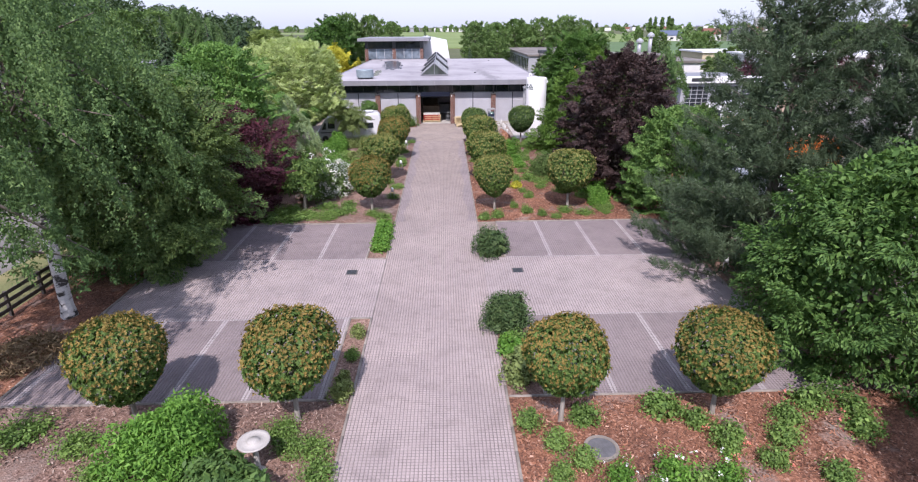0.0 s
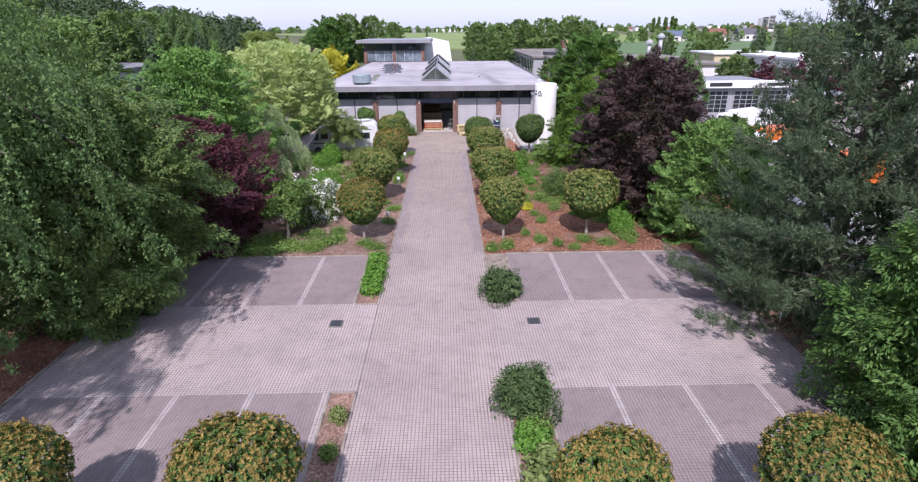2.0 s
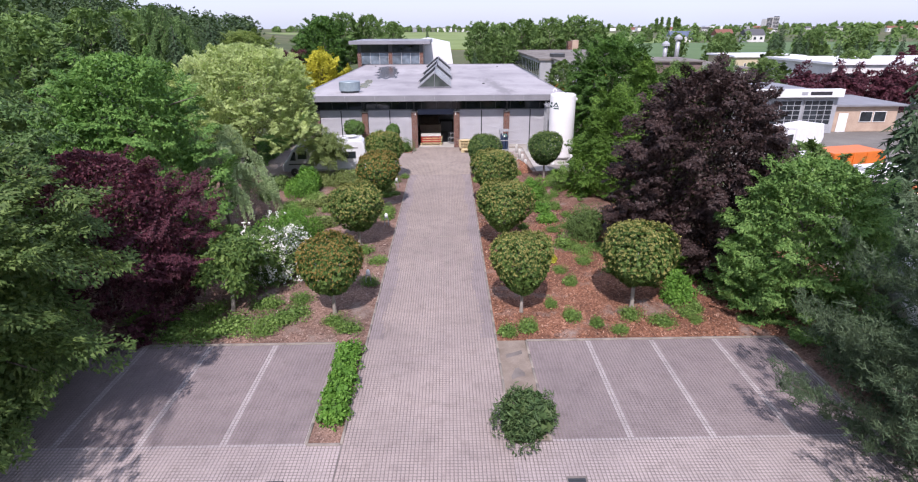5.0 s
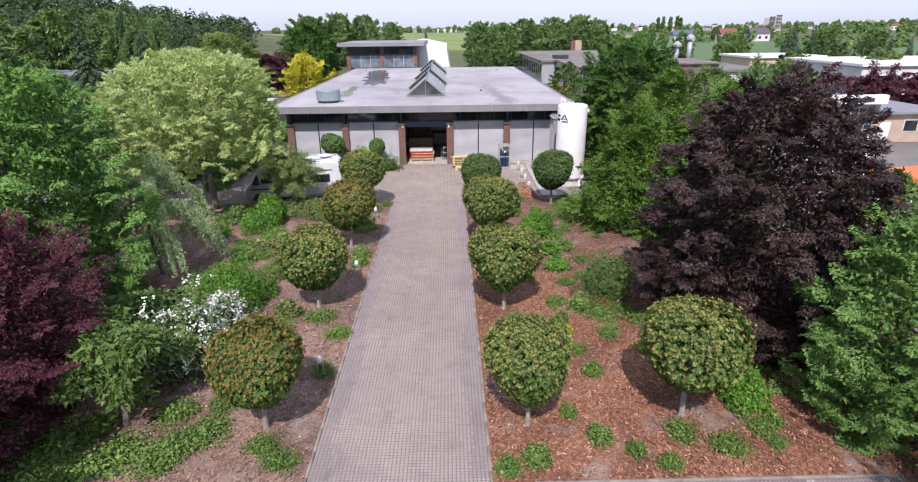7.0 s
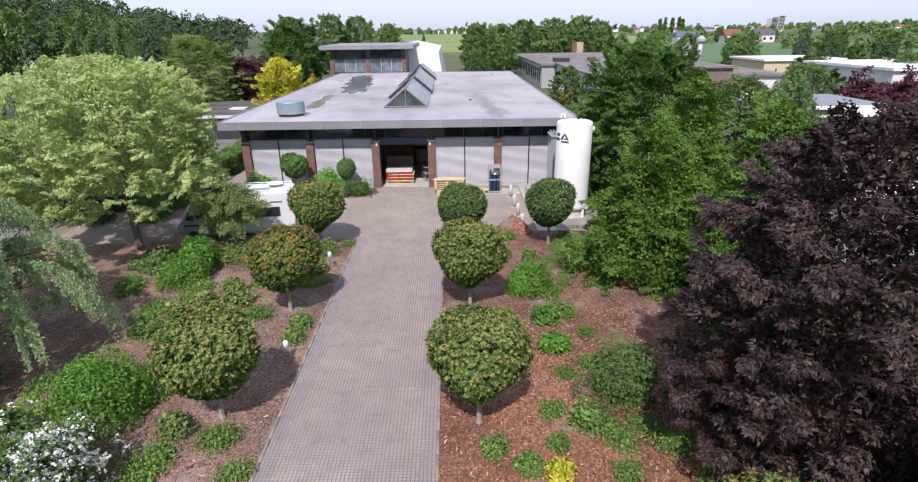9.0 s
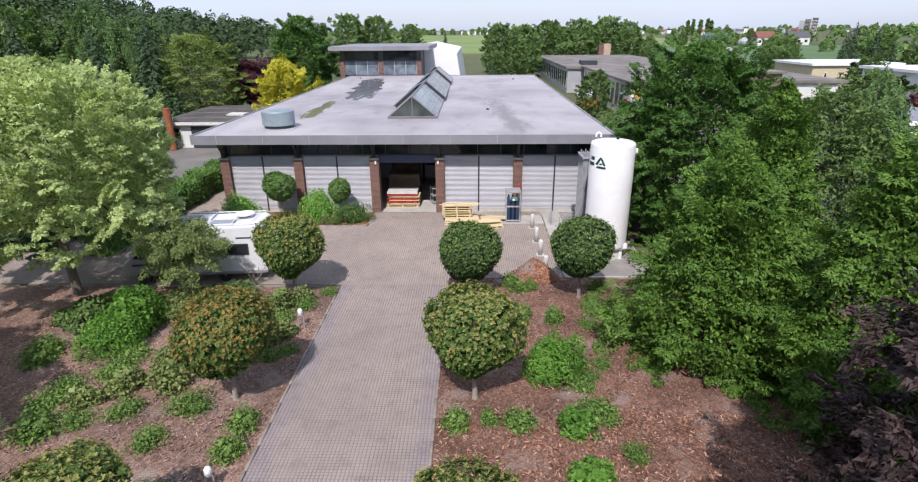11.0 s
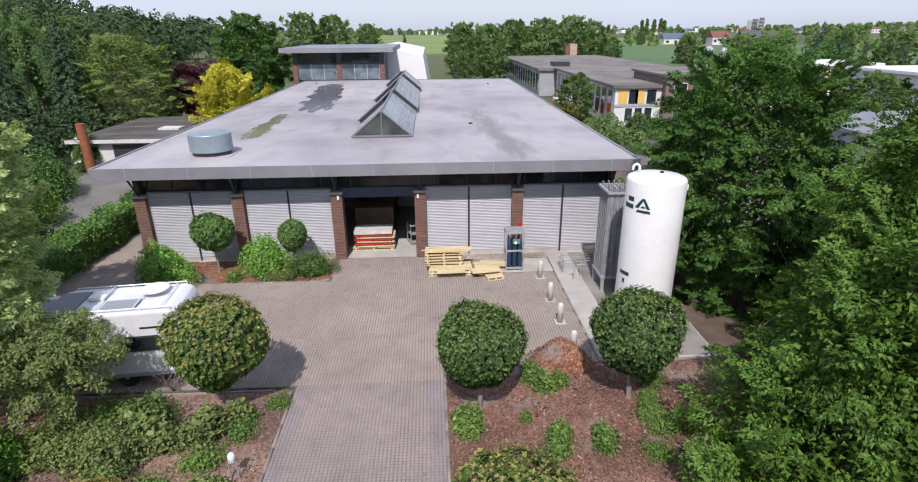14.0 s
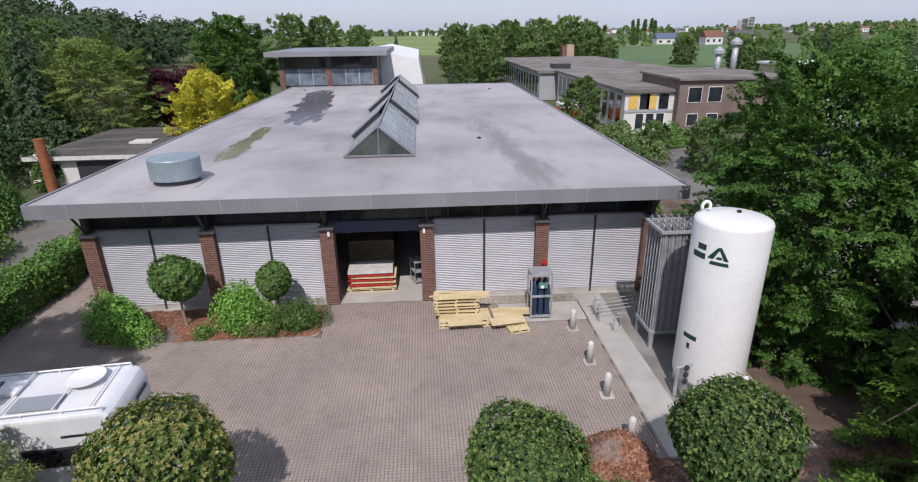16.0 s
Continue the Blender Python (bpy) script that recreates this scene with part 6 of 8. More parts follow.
plant("g 4.2 47.2 .45;g 5.2 47.4 .3;g 6.1 47.3 .5;l 7.8 47.1 .6;g 8.7 47.6 .5;c 8.7 49.7 .4;c 9.9 54.3 .5;g 4.1 55.0 .5;g 6.5 57.3 .4;g 6.8 54.1 .4;g 8.1 54.0 .4;c 9.8 55.0 .5;c 10.4 56.6 .5;g -2.3 47.1 .5;c -7.6 47.2 .6;c -9.2 48.1 .7;g -11.4 51.1 .6;c -8.4 51.2 .6")
plant("d -2.9 55.5 .5;d -3.9 55.2 .55;c -2.9 50.9 .5;c -1.9 56.2 .4;d -4.8 54.4 .6;c -3.6 51.6 .6;g -7.0 43.2 .5;c -3.8 44.2 .6;c -4.9 46.4 .6;c -9.2 43.8 .6;c -2.2 36.4 .5;g 11.0 38.3 .5;c 7.2 37.4 .4;c 6.2 43.9 .4;c 8.9 43.9 .5")


# hedge at the side yard
def hedge(name, x0, y0, x1, y1, width, height, leafs, label, seed, n):
    rs = np.random.RandomState(seed)
    t = empty(name, (x0, y0, 0), math.degrees(math.atan2(y1 - y0, x1 - x0)), label, "hedge")
    ln = math.hypot(x1 - x0, y1 - y0)
    # plain box; its deep green stands for the hedge's shaded inside
    part("branch_core", box(0.15, ln - 0.15, -width / 2 + 0.22, width / 2 - 0.22, 0, height - 0.25), LEAF_BALL_DEEP, t, "solid dark green core in place of the shaded inside")
    u = rs.random((n, 3)) * np.array([ln, width, height]) - np.array([0, width / 2, 0])
    side = rs.choice(3, n, p=[0.4, 0.3, 0.3])
    nn = np.zeros((n, 3))
    u[side == 0, 2] = height
    nn[side == 0, 2] = 1
    u[side == 1, 1], nn[side == 1, 1] = -width / 2, -1
    u[side == 2, 1], nn[side == 2, 1] = width / 2, 1
    wave = 0.16 * np.sin(u[:, 0] * 1.9 + u[:, 2] * 2.3) + 0.12 * np.sin(u[:, 0] * 4.7 + u[:, 1] * 3.0 + 1.0)
    u += 0.1 * rs.normal(size=(n, 3)) + nn * (wave[:, None] - 0.14)
    u[:, 2] = u[:, 2].clip(0.05)
    part("foliage", leaf_mesh("foliage", [leaf_quads(rs, u, nn, 0.125, 0.7, 0.9, 0.2)], leafs), leafs, t)


hedge("hornbeam_hedge", -15.6, 60.5, -15.2, 84.0, 1.6, 1.75, LEAF_MAPLE, "clipped green hornbeam hedge beside the yard", 101, 30000)

# ---- gas tank ----
tank = empty("gas_tank", (11.7, 61.05, 0.03), 0, "tall white upright cryogenic gas tank on a concrete pad", "tank")
part("vessel", lathe([(0.55, 0.42), (1.08, 0.62), (1.1, 0.75), (1.1, 5.92), (1.07, 6.02), (0.95, 6.08), (0.4, 6.13), (0.01, 6.14)], 56), WHITE, tank, "white painted steel vessel", True)
part("skirt", lathe([(0.9, 0.0), (0.9, 0.6)], 40), WHITE_OLD, tank)
for a in (45, 135, 225, 315):
    ca, sa = math.cos(radians(a)), math.sin(radians(a))
    part("leg", tube([(0.98 * ca, 0.98 * sa, 0), (0.98 * ca, 0.98 * sa, 0.9)], [0.1, 0.1], 8), WHITE, tank, "white steel leg")
    part("foot_plate", lathe([(0.2, 0.0), (0.2, 0.03)], 12), STEEL, tank).location = (0.98 * ca, 0.98 * sa, 0)
ring = [(0.13 * math.cos(a), 0.45, 6.27 + 0.16 * math.sin(a)) for a in np.linspace(-0.4, math.pi + 0.4, 10)]
part("lifting_eye", tube([(x - 0.66, y, z) for x, y, z in ring], [0.05] * 10, 8), WHITE, tank, "white lifting eye")
part("valve_cap", lathe([(0.07, 6.1), (0.07, 6.19), (0.03, 6.2)], 12), BLACK, tank).location = (0.25, 0.2, 0)
part("side_lug", box(1.08, 1.24, -0.08, 0.08, 5.5, 5.72, 0.01), WHITE, tank)
part("side_lug", box(0.72, 1.0, -0.75, -0.55, 0.6, 0.85, 0.01), WHITE, tank)


def wrap(name, a0, a1, z0, z1, mat, parent, label="", r=1.104, skew=0.0):
    """A flat print that follows the vessel's curve. Angles from the front, in degrees."""
    n = 6
    v = []
    for k in range(n + 1):
        a = radians(a0 + (a1 - a0) * k / n - 90)
        dz = skew * k / n
        v += [(r * math.cos(a), r * math.sin(a), z0 + dz), (r * math.cos(a), r * math.sin(a), z1 + dz)]
    part(name, mesh_of(name, v, [(2 * k, 2 * k + 2, 2 * k + 3, 2 * k + 1) for k in range(n)], mat), mat, parent, label)


def decal(corners, mat, parent, label=""):
    """A four-cornered print on the vessel: corners as (angle, height)."""
    n, r, v = 6, 1.104, []
    (a0, z0), (a1, z1), (a2, z2), (a3, z3) = corners
    for i in range(n + 1):
        for k in range(n + 1):
            u, w = k / n, i / n
            a = (a0 + (a1 - a0) * u) * (1 - w) + (a3 + (a2 - a3) * u) * w
            z = (z0 + (z1 - z0) * u) * (1 - w) + (z3 + (z2 - z3) * u) * w
            v.append((r * math.cos(radians(a - 90)), r * math.sin(radians(a - 90)), z))
    q = [(i * (n + 1) + k, i * (n + 1) + k + 1, (i + 1) * (n + 1) + k + 1, (i + 1) * (n + 1) + k) for i in range(n) for k in range(n)]
    part("print_shape", mesh_of("print_shape", v, q, mat), mat, parent, label)


# maker's mark: lettering bars and a slanted triangular emblem
decal(((-79, 5.22), (-63, 5.22), (-63, 5.4), (-79, 5.4)), GREEN_INK, tank, "dark green lettering bar")
decal(((-88, 4.94), (-63, 4.94), (-63, 5.12), (-88, 5.12)), GREEN_INK, tank, "dark green lettering bar")
decal(((-56, 4.86), (-27, 4.86), (-29, 4.97), (-53, 4.97)), GREEN_INK, tank, "dark green emblem base")
decal(((-60, 5.03), (-51, 5.03), (-40, 5.42), (-45, 5.42)), GREEN_INK, tank)
decal(((-45, 5.42), (-40, 5.42), (-28, 5.03), (-35, 5.03)), GREEN_INK, tank)
decal(((-47, 5.05), (-37, 5.05), (-39, 5.13), (-45, 5.13)), GREEN_INK, tank)
wrap("print_bar", -82, -56, 2.2, 2.36, GREEN_INK, tank, "green warning strip")
wrap("print_bar", -72, -66, 1.85, 2.05, DARK_INK, tank)
part("valve_manifold", tube([(-1.0, -0.55, 0.05), (-1.05, -0.6, 0.7), (-1.0, -0.58, 1.3), (-0.8, -0.6, 1.45)], [0.07, 0.07, 0.06, 0.05], 8), STEEL, tank, "steel valve pipes")
part("valve_manifold", tube([(-1.2, -0.35, 0.05), (-1.2, -0.35, 1.1), (-0.95, -0.4, 1.2)], [0.06, 0.06, 0.05], 8), STEEL, tank)
for z in (0.8, 1.05, 1.3):
    part("valve", lathe([(0.02, 0), (0.1, 0.03), (0.1, 0.09), (0.02, 0.12)], 12), STEEL_DARK, tank).matrix_local = pose(-1.12, -0.62, z, 90, 0, 20)

# ---- finned vaporiser ----
vap = empty("vaporiser", (10.75, 63.55, 0.03), 0, "tall galvanised finned-tube vaporiser on short legs", "vaporiser")
VW, VD, VZ0, VZ1 = 1.75, 1.45, 0.75, 4.62
part("base_frame", box(0, VW, 0, VD, VZ0 - 0.12, VZ0), STEEL, vap)
part("top_frame", box(-0.02, VW + 0.02, -0.02, 0.06, VZ1, VZ1 + 0.1), STEEL, vap)
part("top_frame", box(-0.02, VW + 0.02, VD - 0.06, VD + 0.02, VZ1, VZ1 + 0.1), STEEL, vap)
part("top_frame", box(-0.02, 0.06, 0.06, VD - 0.06, VZ1, VZ1 + 0.1), STEEL, vap)
part("top_frame", box(VW - 0.06, VW + 0.02, 0.06, VD - 0.06, VZ1, VZ1 + 0.1), STEEL, vap)
for x in (0.1, VW - 0.1):
    for y in (0.1, VD - 0.1):
        part("leg", box(x - 0.07, x + 0.07, y - 0.07, y + 0.07, 0, VZ0 - 0.12), STEEL, vap)
for i in range(7):
    for j in range(6):
        cx, cy = 0.14 + i * (VW - 0.28) / 6, 0.14 + j * (VD - 0.28) / 5
        if 0 < i < 6 and 0 < j < 5:
            continue
        bm = tube([(cx, cy, VZ0), (cx, cy, VZ1 + 0.05)], [0.03, 0.03], 6)
        for a in range(8):
            ca, sa = math.cos(a * math.pi / 4) * 0.115, math.sin(a * math.pi / 4) * 0.115
            f = [bm.verts.new(p) for p in ((cx, cy, VZ0), (cx + ca, cy + sa, VZ0), (cx + ca, cy + sa, VZ1), (cx, cy, VZ1))]
            bm.faces.new(f)
        part("finned_tube", bm, STEEL, vap, "star-finned aluminium tube")
for i in range(7):
    x = 0.14 + i * (VW - 0.28) / 6
    for j in range(3):
        y = 0.2 + j * 0.5
        part("return_bend", tube([(x, y, VZ1 + 0.03), (x, y + 0.02, VZ1 + 0.2), (x, y + 0.12, VZ1 + 0.27), (x, y + 0.22, VZ1 + 0.2), (x, y + 0.24, VZ1 + 0.03)], [0.025] * 5, 6), STEEL, vap)

# pipe rails before the vaporiser
for k, (x, y) in enumerate(((9.55, 65.9), (9.9, 65.0), (10.3, 65.3), (9.6, 66.6))):
    st = empty("pipe_stand", (x, y, 0.03), 0, "small steel pipe stand on the concrete pad", "pipe", "pipe stands")
    part("post", tube([(0, 0, 0), (0, 0, 0.75)], [0.025, 0.025], 6), STEEL, st)
    part("crossbar", tube([(-0.2, 0, 0.6), (0.2, 0, 0.6)], [0.02, 0.02], 6), STEEL, st)
    part("base_plate", box(-0.08, 0.08, -0.08, 0.08, 0, 0.015), STEEL, st)
for y in (65.7, 66.0, 66.3, 66.6):
    pr = empty("pipe_run", (9.4, y, 0.0), 0, "straight steel pipe run along the wall", "pipe", "pipe runs")
    part("pipe", tube([(0, 0, 0.55), (2.2, 0.4, 0.55)], [0.016, 0.016], 6), STEEL, pr)
    part("support", tube([(0.15, 0.03, 0.03), (0.15, 0.03, 0.55)], [0.02, 0.02], 5), STEEL, pr)
    part("support", tube([(2.0, 0.36, 0.03), (2.0, 0.36, 0.55)], [0.02, 0.02], 5), STEEL, pr)

# ---- gas bottle rack ----
rack = empty("gas_bottle_rack", (6.78, 66.25, 0.013), 0, "galvanised cage of dark gas bottles on a pad", "gas bottles")
for x in (0, 0.86):
    for y in (0, 0.75):
        part("post", box(x - 0.03, x + 0.03, y - 0.03, y + 0.03, 0, 2.0), STEEL, rack)
for z in (0.08, 1.0, 1.93):
    part("rail", box(0.03, 0.83, -0.025, 0.025, z, z + 0.09), STEEL, rack)
    part("rail", box(0.03, 0.83, 0.725, 0.775, z, z + 0.09), STEEL, rack)
    part("rail", box(-0.025, 0.025, 0.03, 0.72, z, z + 0.09), STEEL, rack)
    part("rail", box(0.835, 0.885, 0.03, 0.72, z, z + 0.09), STEEL, rack)
part("floor_plate", box(0.03, 0.83, 0.03, 0.72, 0.05, 0.08), STEEL, rack)
part("roof_grid", box(0.0, 0.86, 0.0, 0.75, 2.02, 2.06), STEEL, rack)
for i in range(3):
    for j in range(3):
        b = part("bottle", lathe([(0.11, 0.0), (0.115, 0.03), (0.115, 1.3), (0.09, 1.42), (0.04, 1.48), (0.04, 1.6)], 16), BLUE_DARK, rack, "dark blue gas bottle", True)
        b.location = (0.17 + i * 0.26, 0.13 + j * 0.25, 0.08)
part("manifold_panel", box(0.3, 0.66, -0.06, -0.027, 1.42, 1.68, 0.01), plain("green_grey_panel", (0.10, 0.25, 0.2), 0.5), rack, "green manifold panel with gauges")
for z in (1.5,):
    part("gauge", lathe([(0.07, 0), (0.07, 0.03)], 14), WHITE, rack).matrix_local = pose(0.44, -0.06, z, 90, 0, 0)

# ---- bollards ----
def bollard(x, y):
    b = empty("bollard", (x, y, 0), 0, "pale concrete-filled bollard with domed head", "bollard", "bollards before the tank")
    part("post", lathe([(0.12, 0.02), (0.12, 0.78), (0.1, 0.85), (0.05, 0.89), (0.01, 0.9)], 18), WHITE_OLD, b, "", True)
    part("foot", box(-0.22, 0.22, -0.2, 0.2, 0.0, 0.03), CONCRETE, b)


for y in (65.3, 62.9, 60.95, 58.75):
    bollard(8.32, y)

# ---- pallets and boards ----
PB = [box(-0.6, 0.6, -0.05, 0.05, 0, 0.022), box(-0.05, 0.05, -0.4, 0.4, 0, 0.1)]
pm = []
for bmx, nm in zip(PB, ("deck_board", "stringer")):
    me = bpy.data.meshes.new(nm)
    bmx.to_mesh(me)
    bmx.free()
    me.materials.append(WOOD_PALE)
    pm.append(me)


def pallet(x, y, z, turn, sx=1.0, sy=1.0, tilt=0.0):
    p = empty("pallet", (x, y, z), turn, "fresh pale wooden pallet", "pallet", "pallets at the wall")
    p.matrix_world = pose(x, y, z, tilt, 0, turn)
    for k in range(7):
        o = part("deck_board", pm[0], WOOD_PALE, p)
        o.location, o.scale = (0, (-0.36 + 0.12 * k) * sy, 0.122), (sx, sy, 1)
    for k in (-1, 0, 1):
        o = part("stringer", pm[1], WOOD_PALE, p)
        o.location, o.scale = (0.52 * k * sx, 0, 0.022), (1, sy, 1)
    for k in (-1, 0, 1):
        o = part("deck_board", pm[0], WOOD_PALE, p)
        o.location, o.scale = (0, 0.35 * k * sy, 0.0), (sx, sy, 1)


for i, (x, y, turn) in enumerate(((3.98, 66.3, 1), (4.02, 66.35, 2), (3.72, 66.75, -2), (3.7, 66.78, 3), (3.68, 66.76, -1), (3.66, 66.8, 2), (3.72, 66.78, -2))):
    pallet(x, y, 0.0 + 0.146 * i, turn, 1.75 if i < 2 else 1.6 - 0.04 * (i % 3), 1.25 if i < 2 else 0.95)
pallet(6.1, 65.5, 0.0, 12, 0.7, 0.85)
pallet(5.85, 66.3, 0.0, 95, 0.95, 1.1)
rs0 = random.Random(5)
for i in range(7):
    bo = empty("loose_board", (3.8 + rs0.uniform(-0.2, 0.3), 66.4 + 0.09 * i, 1.034 + 0.026 * (i % 3)), rs0.uniform(-3, 3), "loose pale plank on the pallets", "plank", "loose planks")
    part("plank", box(-1.05, 1.05, -0.05, 0.05, 0, 0.024, 0.003), WOOD_PALE, bo)
sh = empty("plywood_sheet", (5.85, 66.3, 0.148), 4, "pale plywood sheet lying on a pallet", "board")
part("sheet", box(-0.62, 0.62, -0.75, 0.75, 0, 0.03, 0.004), WOOD_PALE, sh)

# a pale board slid off the stack
for x, y, z, turn in ((4.0, 65.75, 0.293, 2), (5.7, 65.7, 0.30, 8), (6.2, 66.7, 0.18, -5)):
    bo = empty("loose_board", (x, y, z), turn, "pale chipboard sheet lying on pallets", "board", "loose planks")
    part("plank", box(-0.7, 0.7, -0.3, 0.3, 0, 0.02, 0.003), WOOD_PALE, bo)

# packs of boards inside the door, on bearers
WOOD_BROWN = mottled("brown_board", [(0.3, (0.13, 0.09, 0.06)), (0.7, (0.21, 0.15, 0.10))], 2.0, 25.0, 0.8)
zz = 0.165
for i, (h, mt, nm, lb) in enumerate(((0.07, WOOD_PALE, "timber_pack", "pack of pale boards on a pallet"), (0.09, RED, "red_board_pack", "pack of red boards on bearers"), (0.06, WOOD_PALE, "timber_pack", "pack of pale boards on bearers"),
                                     (0.08, RED, "red_board_pack", "pack of red boards on bearers"), (0.06, WOOD_PALE, "timber_pack", "pack of pale boards on bearers"), (0.08, RED, "red_board_pack", "pack of red boards on bearers"), (0.16, WHITE_OLD, "sheet_pack", "pack of pale grey sheets on top"))):
    b = empty(nm, (-0.1 + (0.14 if mt is WOOD_PALE else 0.0), 70.0, zz), rs0.uniform(-1.5, 1.5), lb, "boards", "board stack in the doorway")
    for k in range(3):
        part("bearer", box(-0.8 + 0.75 * k, -0.7 + 0.75 * k, -0.58, 0.58, 0, 0.05), WOOD_DARK, b)
    for k in range(3):
        part("board", box(-1.03, 1.03, -0.6, 0.6, 0.05 + k * h / 3 + 0.001, 0.05 + (k + 1) * h / 3, 0.003), mt, b)
    zz += 0.05 + h
for x, y, h, w in ((-0.2, 72.3, 1.75, 1.1), (-0.35, 74.6, 2.3, 1.0)):
    b = empty("brown_board_pack", (x, y, 0.016), 0, "tall stack of brown boards deep in the hall", "boards", "board stacks in the hall")
    for k in range(12):
        part("board", box(-w, w, -0.7, 0.7, k * h / 12 + 0.006, (k + 1) * h / 12, 0.003), WOOD_BROWN, b)
pallet(-0.1, 70.0, 0.016, 0, 1.9, 1.4)
dk = empty("machine_bench", (1.5, 76.2, 0.016), 0, "dark workbench deep in the hall", "bench")
part("bench_top", box(-0.8, 0.8, -0.5, 0.5, 1.45, 1.55), WOOD_DARK, dk)
for x in (-0.7, 0.7):
    part("leg", box(x - 0.05, x + 0.05, -0.45, 0.45, 0, 1.45), WOOD_DARK, dk)
tb = empty("tool_trolley", (2.0, 70.4, 0.016), 20, "steel tool trolley inside the door", "trolley")
for z in (0.1, 0.6, 1.1):
    part("tray", box(-0.2, 0.2, -0.35, 0.35, z, z + 0.05, 0.005), STEEL, tb)
for x in (-0.18, 0.18):
    for y in (-0.33, 0.33):
        part("post", tube([(x, y, 0), (x, y, 1.25)], [0.018, 0.018], 6), STEEL, tb)

vl = empty("wall_valve", (7.72, 68.3, 1.75), 0, "small rusty valve with handwheel on the brick pier", "valve")
part("pipe", tube([(0, -0.06, -0.5), (0, -0.06, 0.1), (0, 0.02, 0.14)], [0.03, 0.03, 0.03], 8), RUST, vl)
part("handwheel", lathe([(0.03, -0.02), (0.13, -0.02), (0.14, 0.0), (0.13, 0.02), (0.03, 0.02)], 16), RED, vl).matrix_local = pose(0, -0.14, 0.0, 90, 0, 0)
part("body", box(-0.07, 0.07, -0.12, -0.01, -0.1, 0.1, 0.01), RUST, vl)

# ---- mulch heap ----
def heap(name, x, y, rx, ry, h, mat, label, seed):
    rs = np.random.RandomState(seed)
    n, m = 22, 40
    v, q = [], []
    for i in range(n + 1):
        u = i / n
        for k in range(m):
            a = k * 2 * math.pi / m
            wob = 1 + 0.12 * math.sin(3 * a + seed) + 0.06 * math.sin(7 * a)
            peak = 1 + 0.35 * u * math.cos(a)
            zz = h * (1 - u ** 1.25) * peak + (0.05 * rs.normal() + 0.06 * math.sin(5 * a + 9 * u)) * (1 - u)
            v.append((u * rx * wob * math.cos(a), u * ry * wob * math.sin(a), max(zz, -0.02)))
    q = [(i * m + k, i * m + (k + 1) % m, (i + 1) * m + (k + 1) % m, (i + 1) * m + k) for i in range(n) for k in range(m)]
    t = empty(name, (x, y, 0.02), 0, label, "heap")
    part("mound", mesh_of("mound", v, [f[::-1] for f in q], mat, True), mat, t)
    r = np.sqrt(rs.random(900)) * 1.05
    a = rs.random(900) * 6.2832
    z = h * (1 - r.clip(0, 1) ** 1.25) * (1 + 0.35 * r * np.cos(a)) + 0.02
    pts = np.stack([r * rx * np.cos(a), r * ry * np.sin(a), np.maximum(z, 0.01)], 1)
    up = np.tile(np.array([[0.0, 0.0, 1.0]]), (900, 1))
    tagged(part("loose_chip", leaf_mesh("loose_chip", [leaf_quads(rs, pts, up, 0.09, 0.4, 0.5, 0.0, 0.1)], mat), mat, t), kind="stuff")


heap("bark_heap", 7.6, 58.1, 1.2, 0.95, 0.95, MULCH, "heap of red bark chips beside a bollard", 3)


# ---- motorhome ----
def wheel(parent, x, y, r=0.34, w=0.22):
    t = part("wheel", lathe([(r * 0.6, -w / 2), (r * 0.95, -w / 2), (r, -w * 0.35), (r, w * 0.35), (r * 0.95, w / 2), (r * 0.6, w / 2)], 24), BLACK, parent, "black tyre")
    t.matrix_local = pose(x, y, r, 90, 0, 0)
    part("rim", lathe([(r * 0.6, -w * 0.45), (r * 0.6, w * 0.45), (0.05, w * 0.5)], 18), STEEL, t)
    return t


def side_profile(outline, y0, y1, bevel=0.06):
    bm = bmesh.new()
    a = [bm.verts.new((x, y0, z)) for x, z in outline]
    b = [bm.verts.new((x, y1, z)) for x, z in outline]
    n = len(outline)
    bm.faces.new(a)
    bm.faces.new(b[::-1])
    for k in range(n):
        bm.faces.new((a[k], b[k], b[(k + 1) % n], a[(k + 1) % n]))
    bmesh.ops.recalc_face_normals(bm, faces=bm.faces[:])
    if bevel:
        bmesh.ops.bevel(bm, geom=bm.edges[:], offset=bevel, segments=2, affect="EDGES", profile=0.6)
    return bm


van = empty("motorhome", (-11.95, 57.0, 0), 6.0, "white motorhome parked on the paving, roof hatch open", "motorhome")
van.scale = (0.95, 1.0, 1.0)
VANSIDE = mottled("motorhome_white", [(0.3, (0.62, 0.63, 0.65)), (0.7, (0.74, 0.75, 0.77))], 0.8, 15.0, 0.35, 0.0, 0.03, 0.004, amount=0.15)
part("body", side_profile([(2.55, 0.45), (7.1, 0.45), (7.15, 1.2), (7.1, 2.45), (6.98, 2.68), (6.75, 2.8), (2.9, 2.8), (2.55, 2.74)], 0, 2.2, 0.08), VANSIDE, van, "white coachwork")
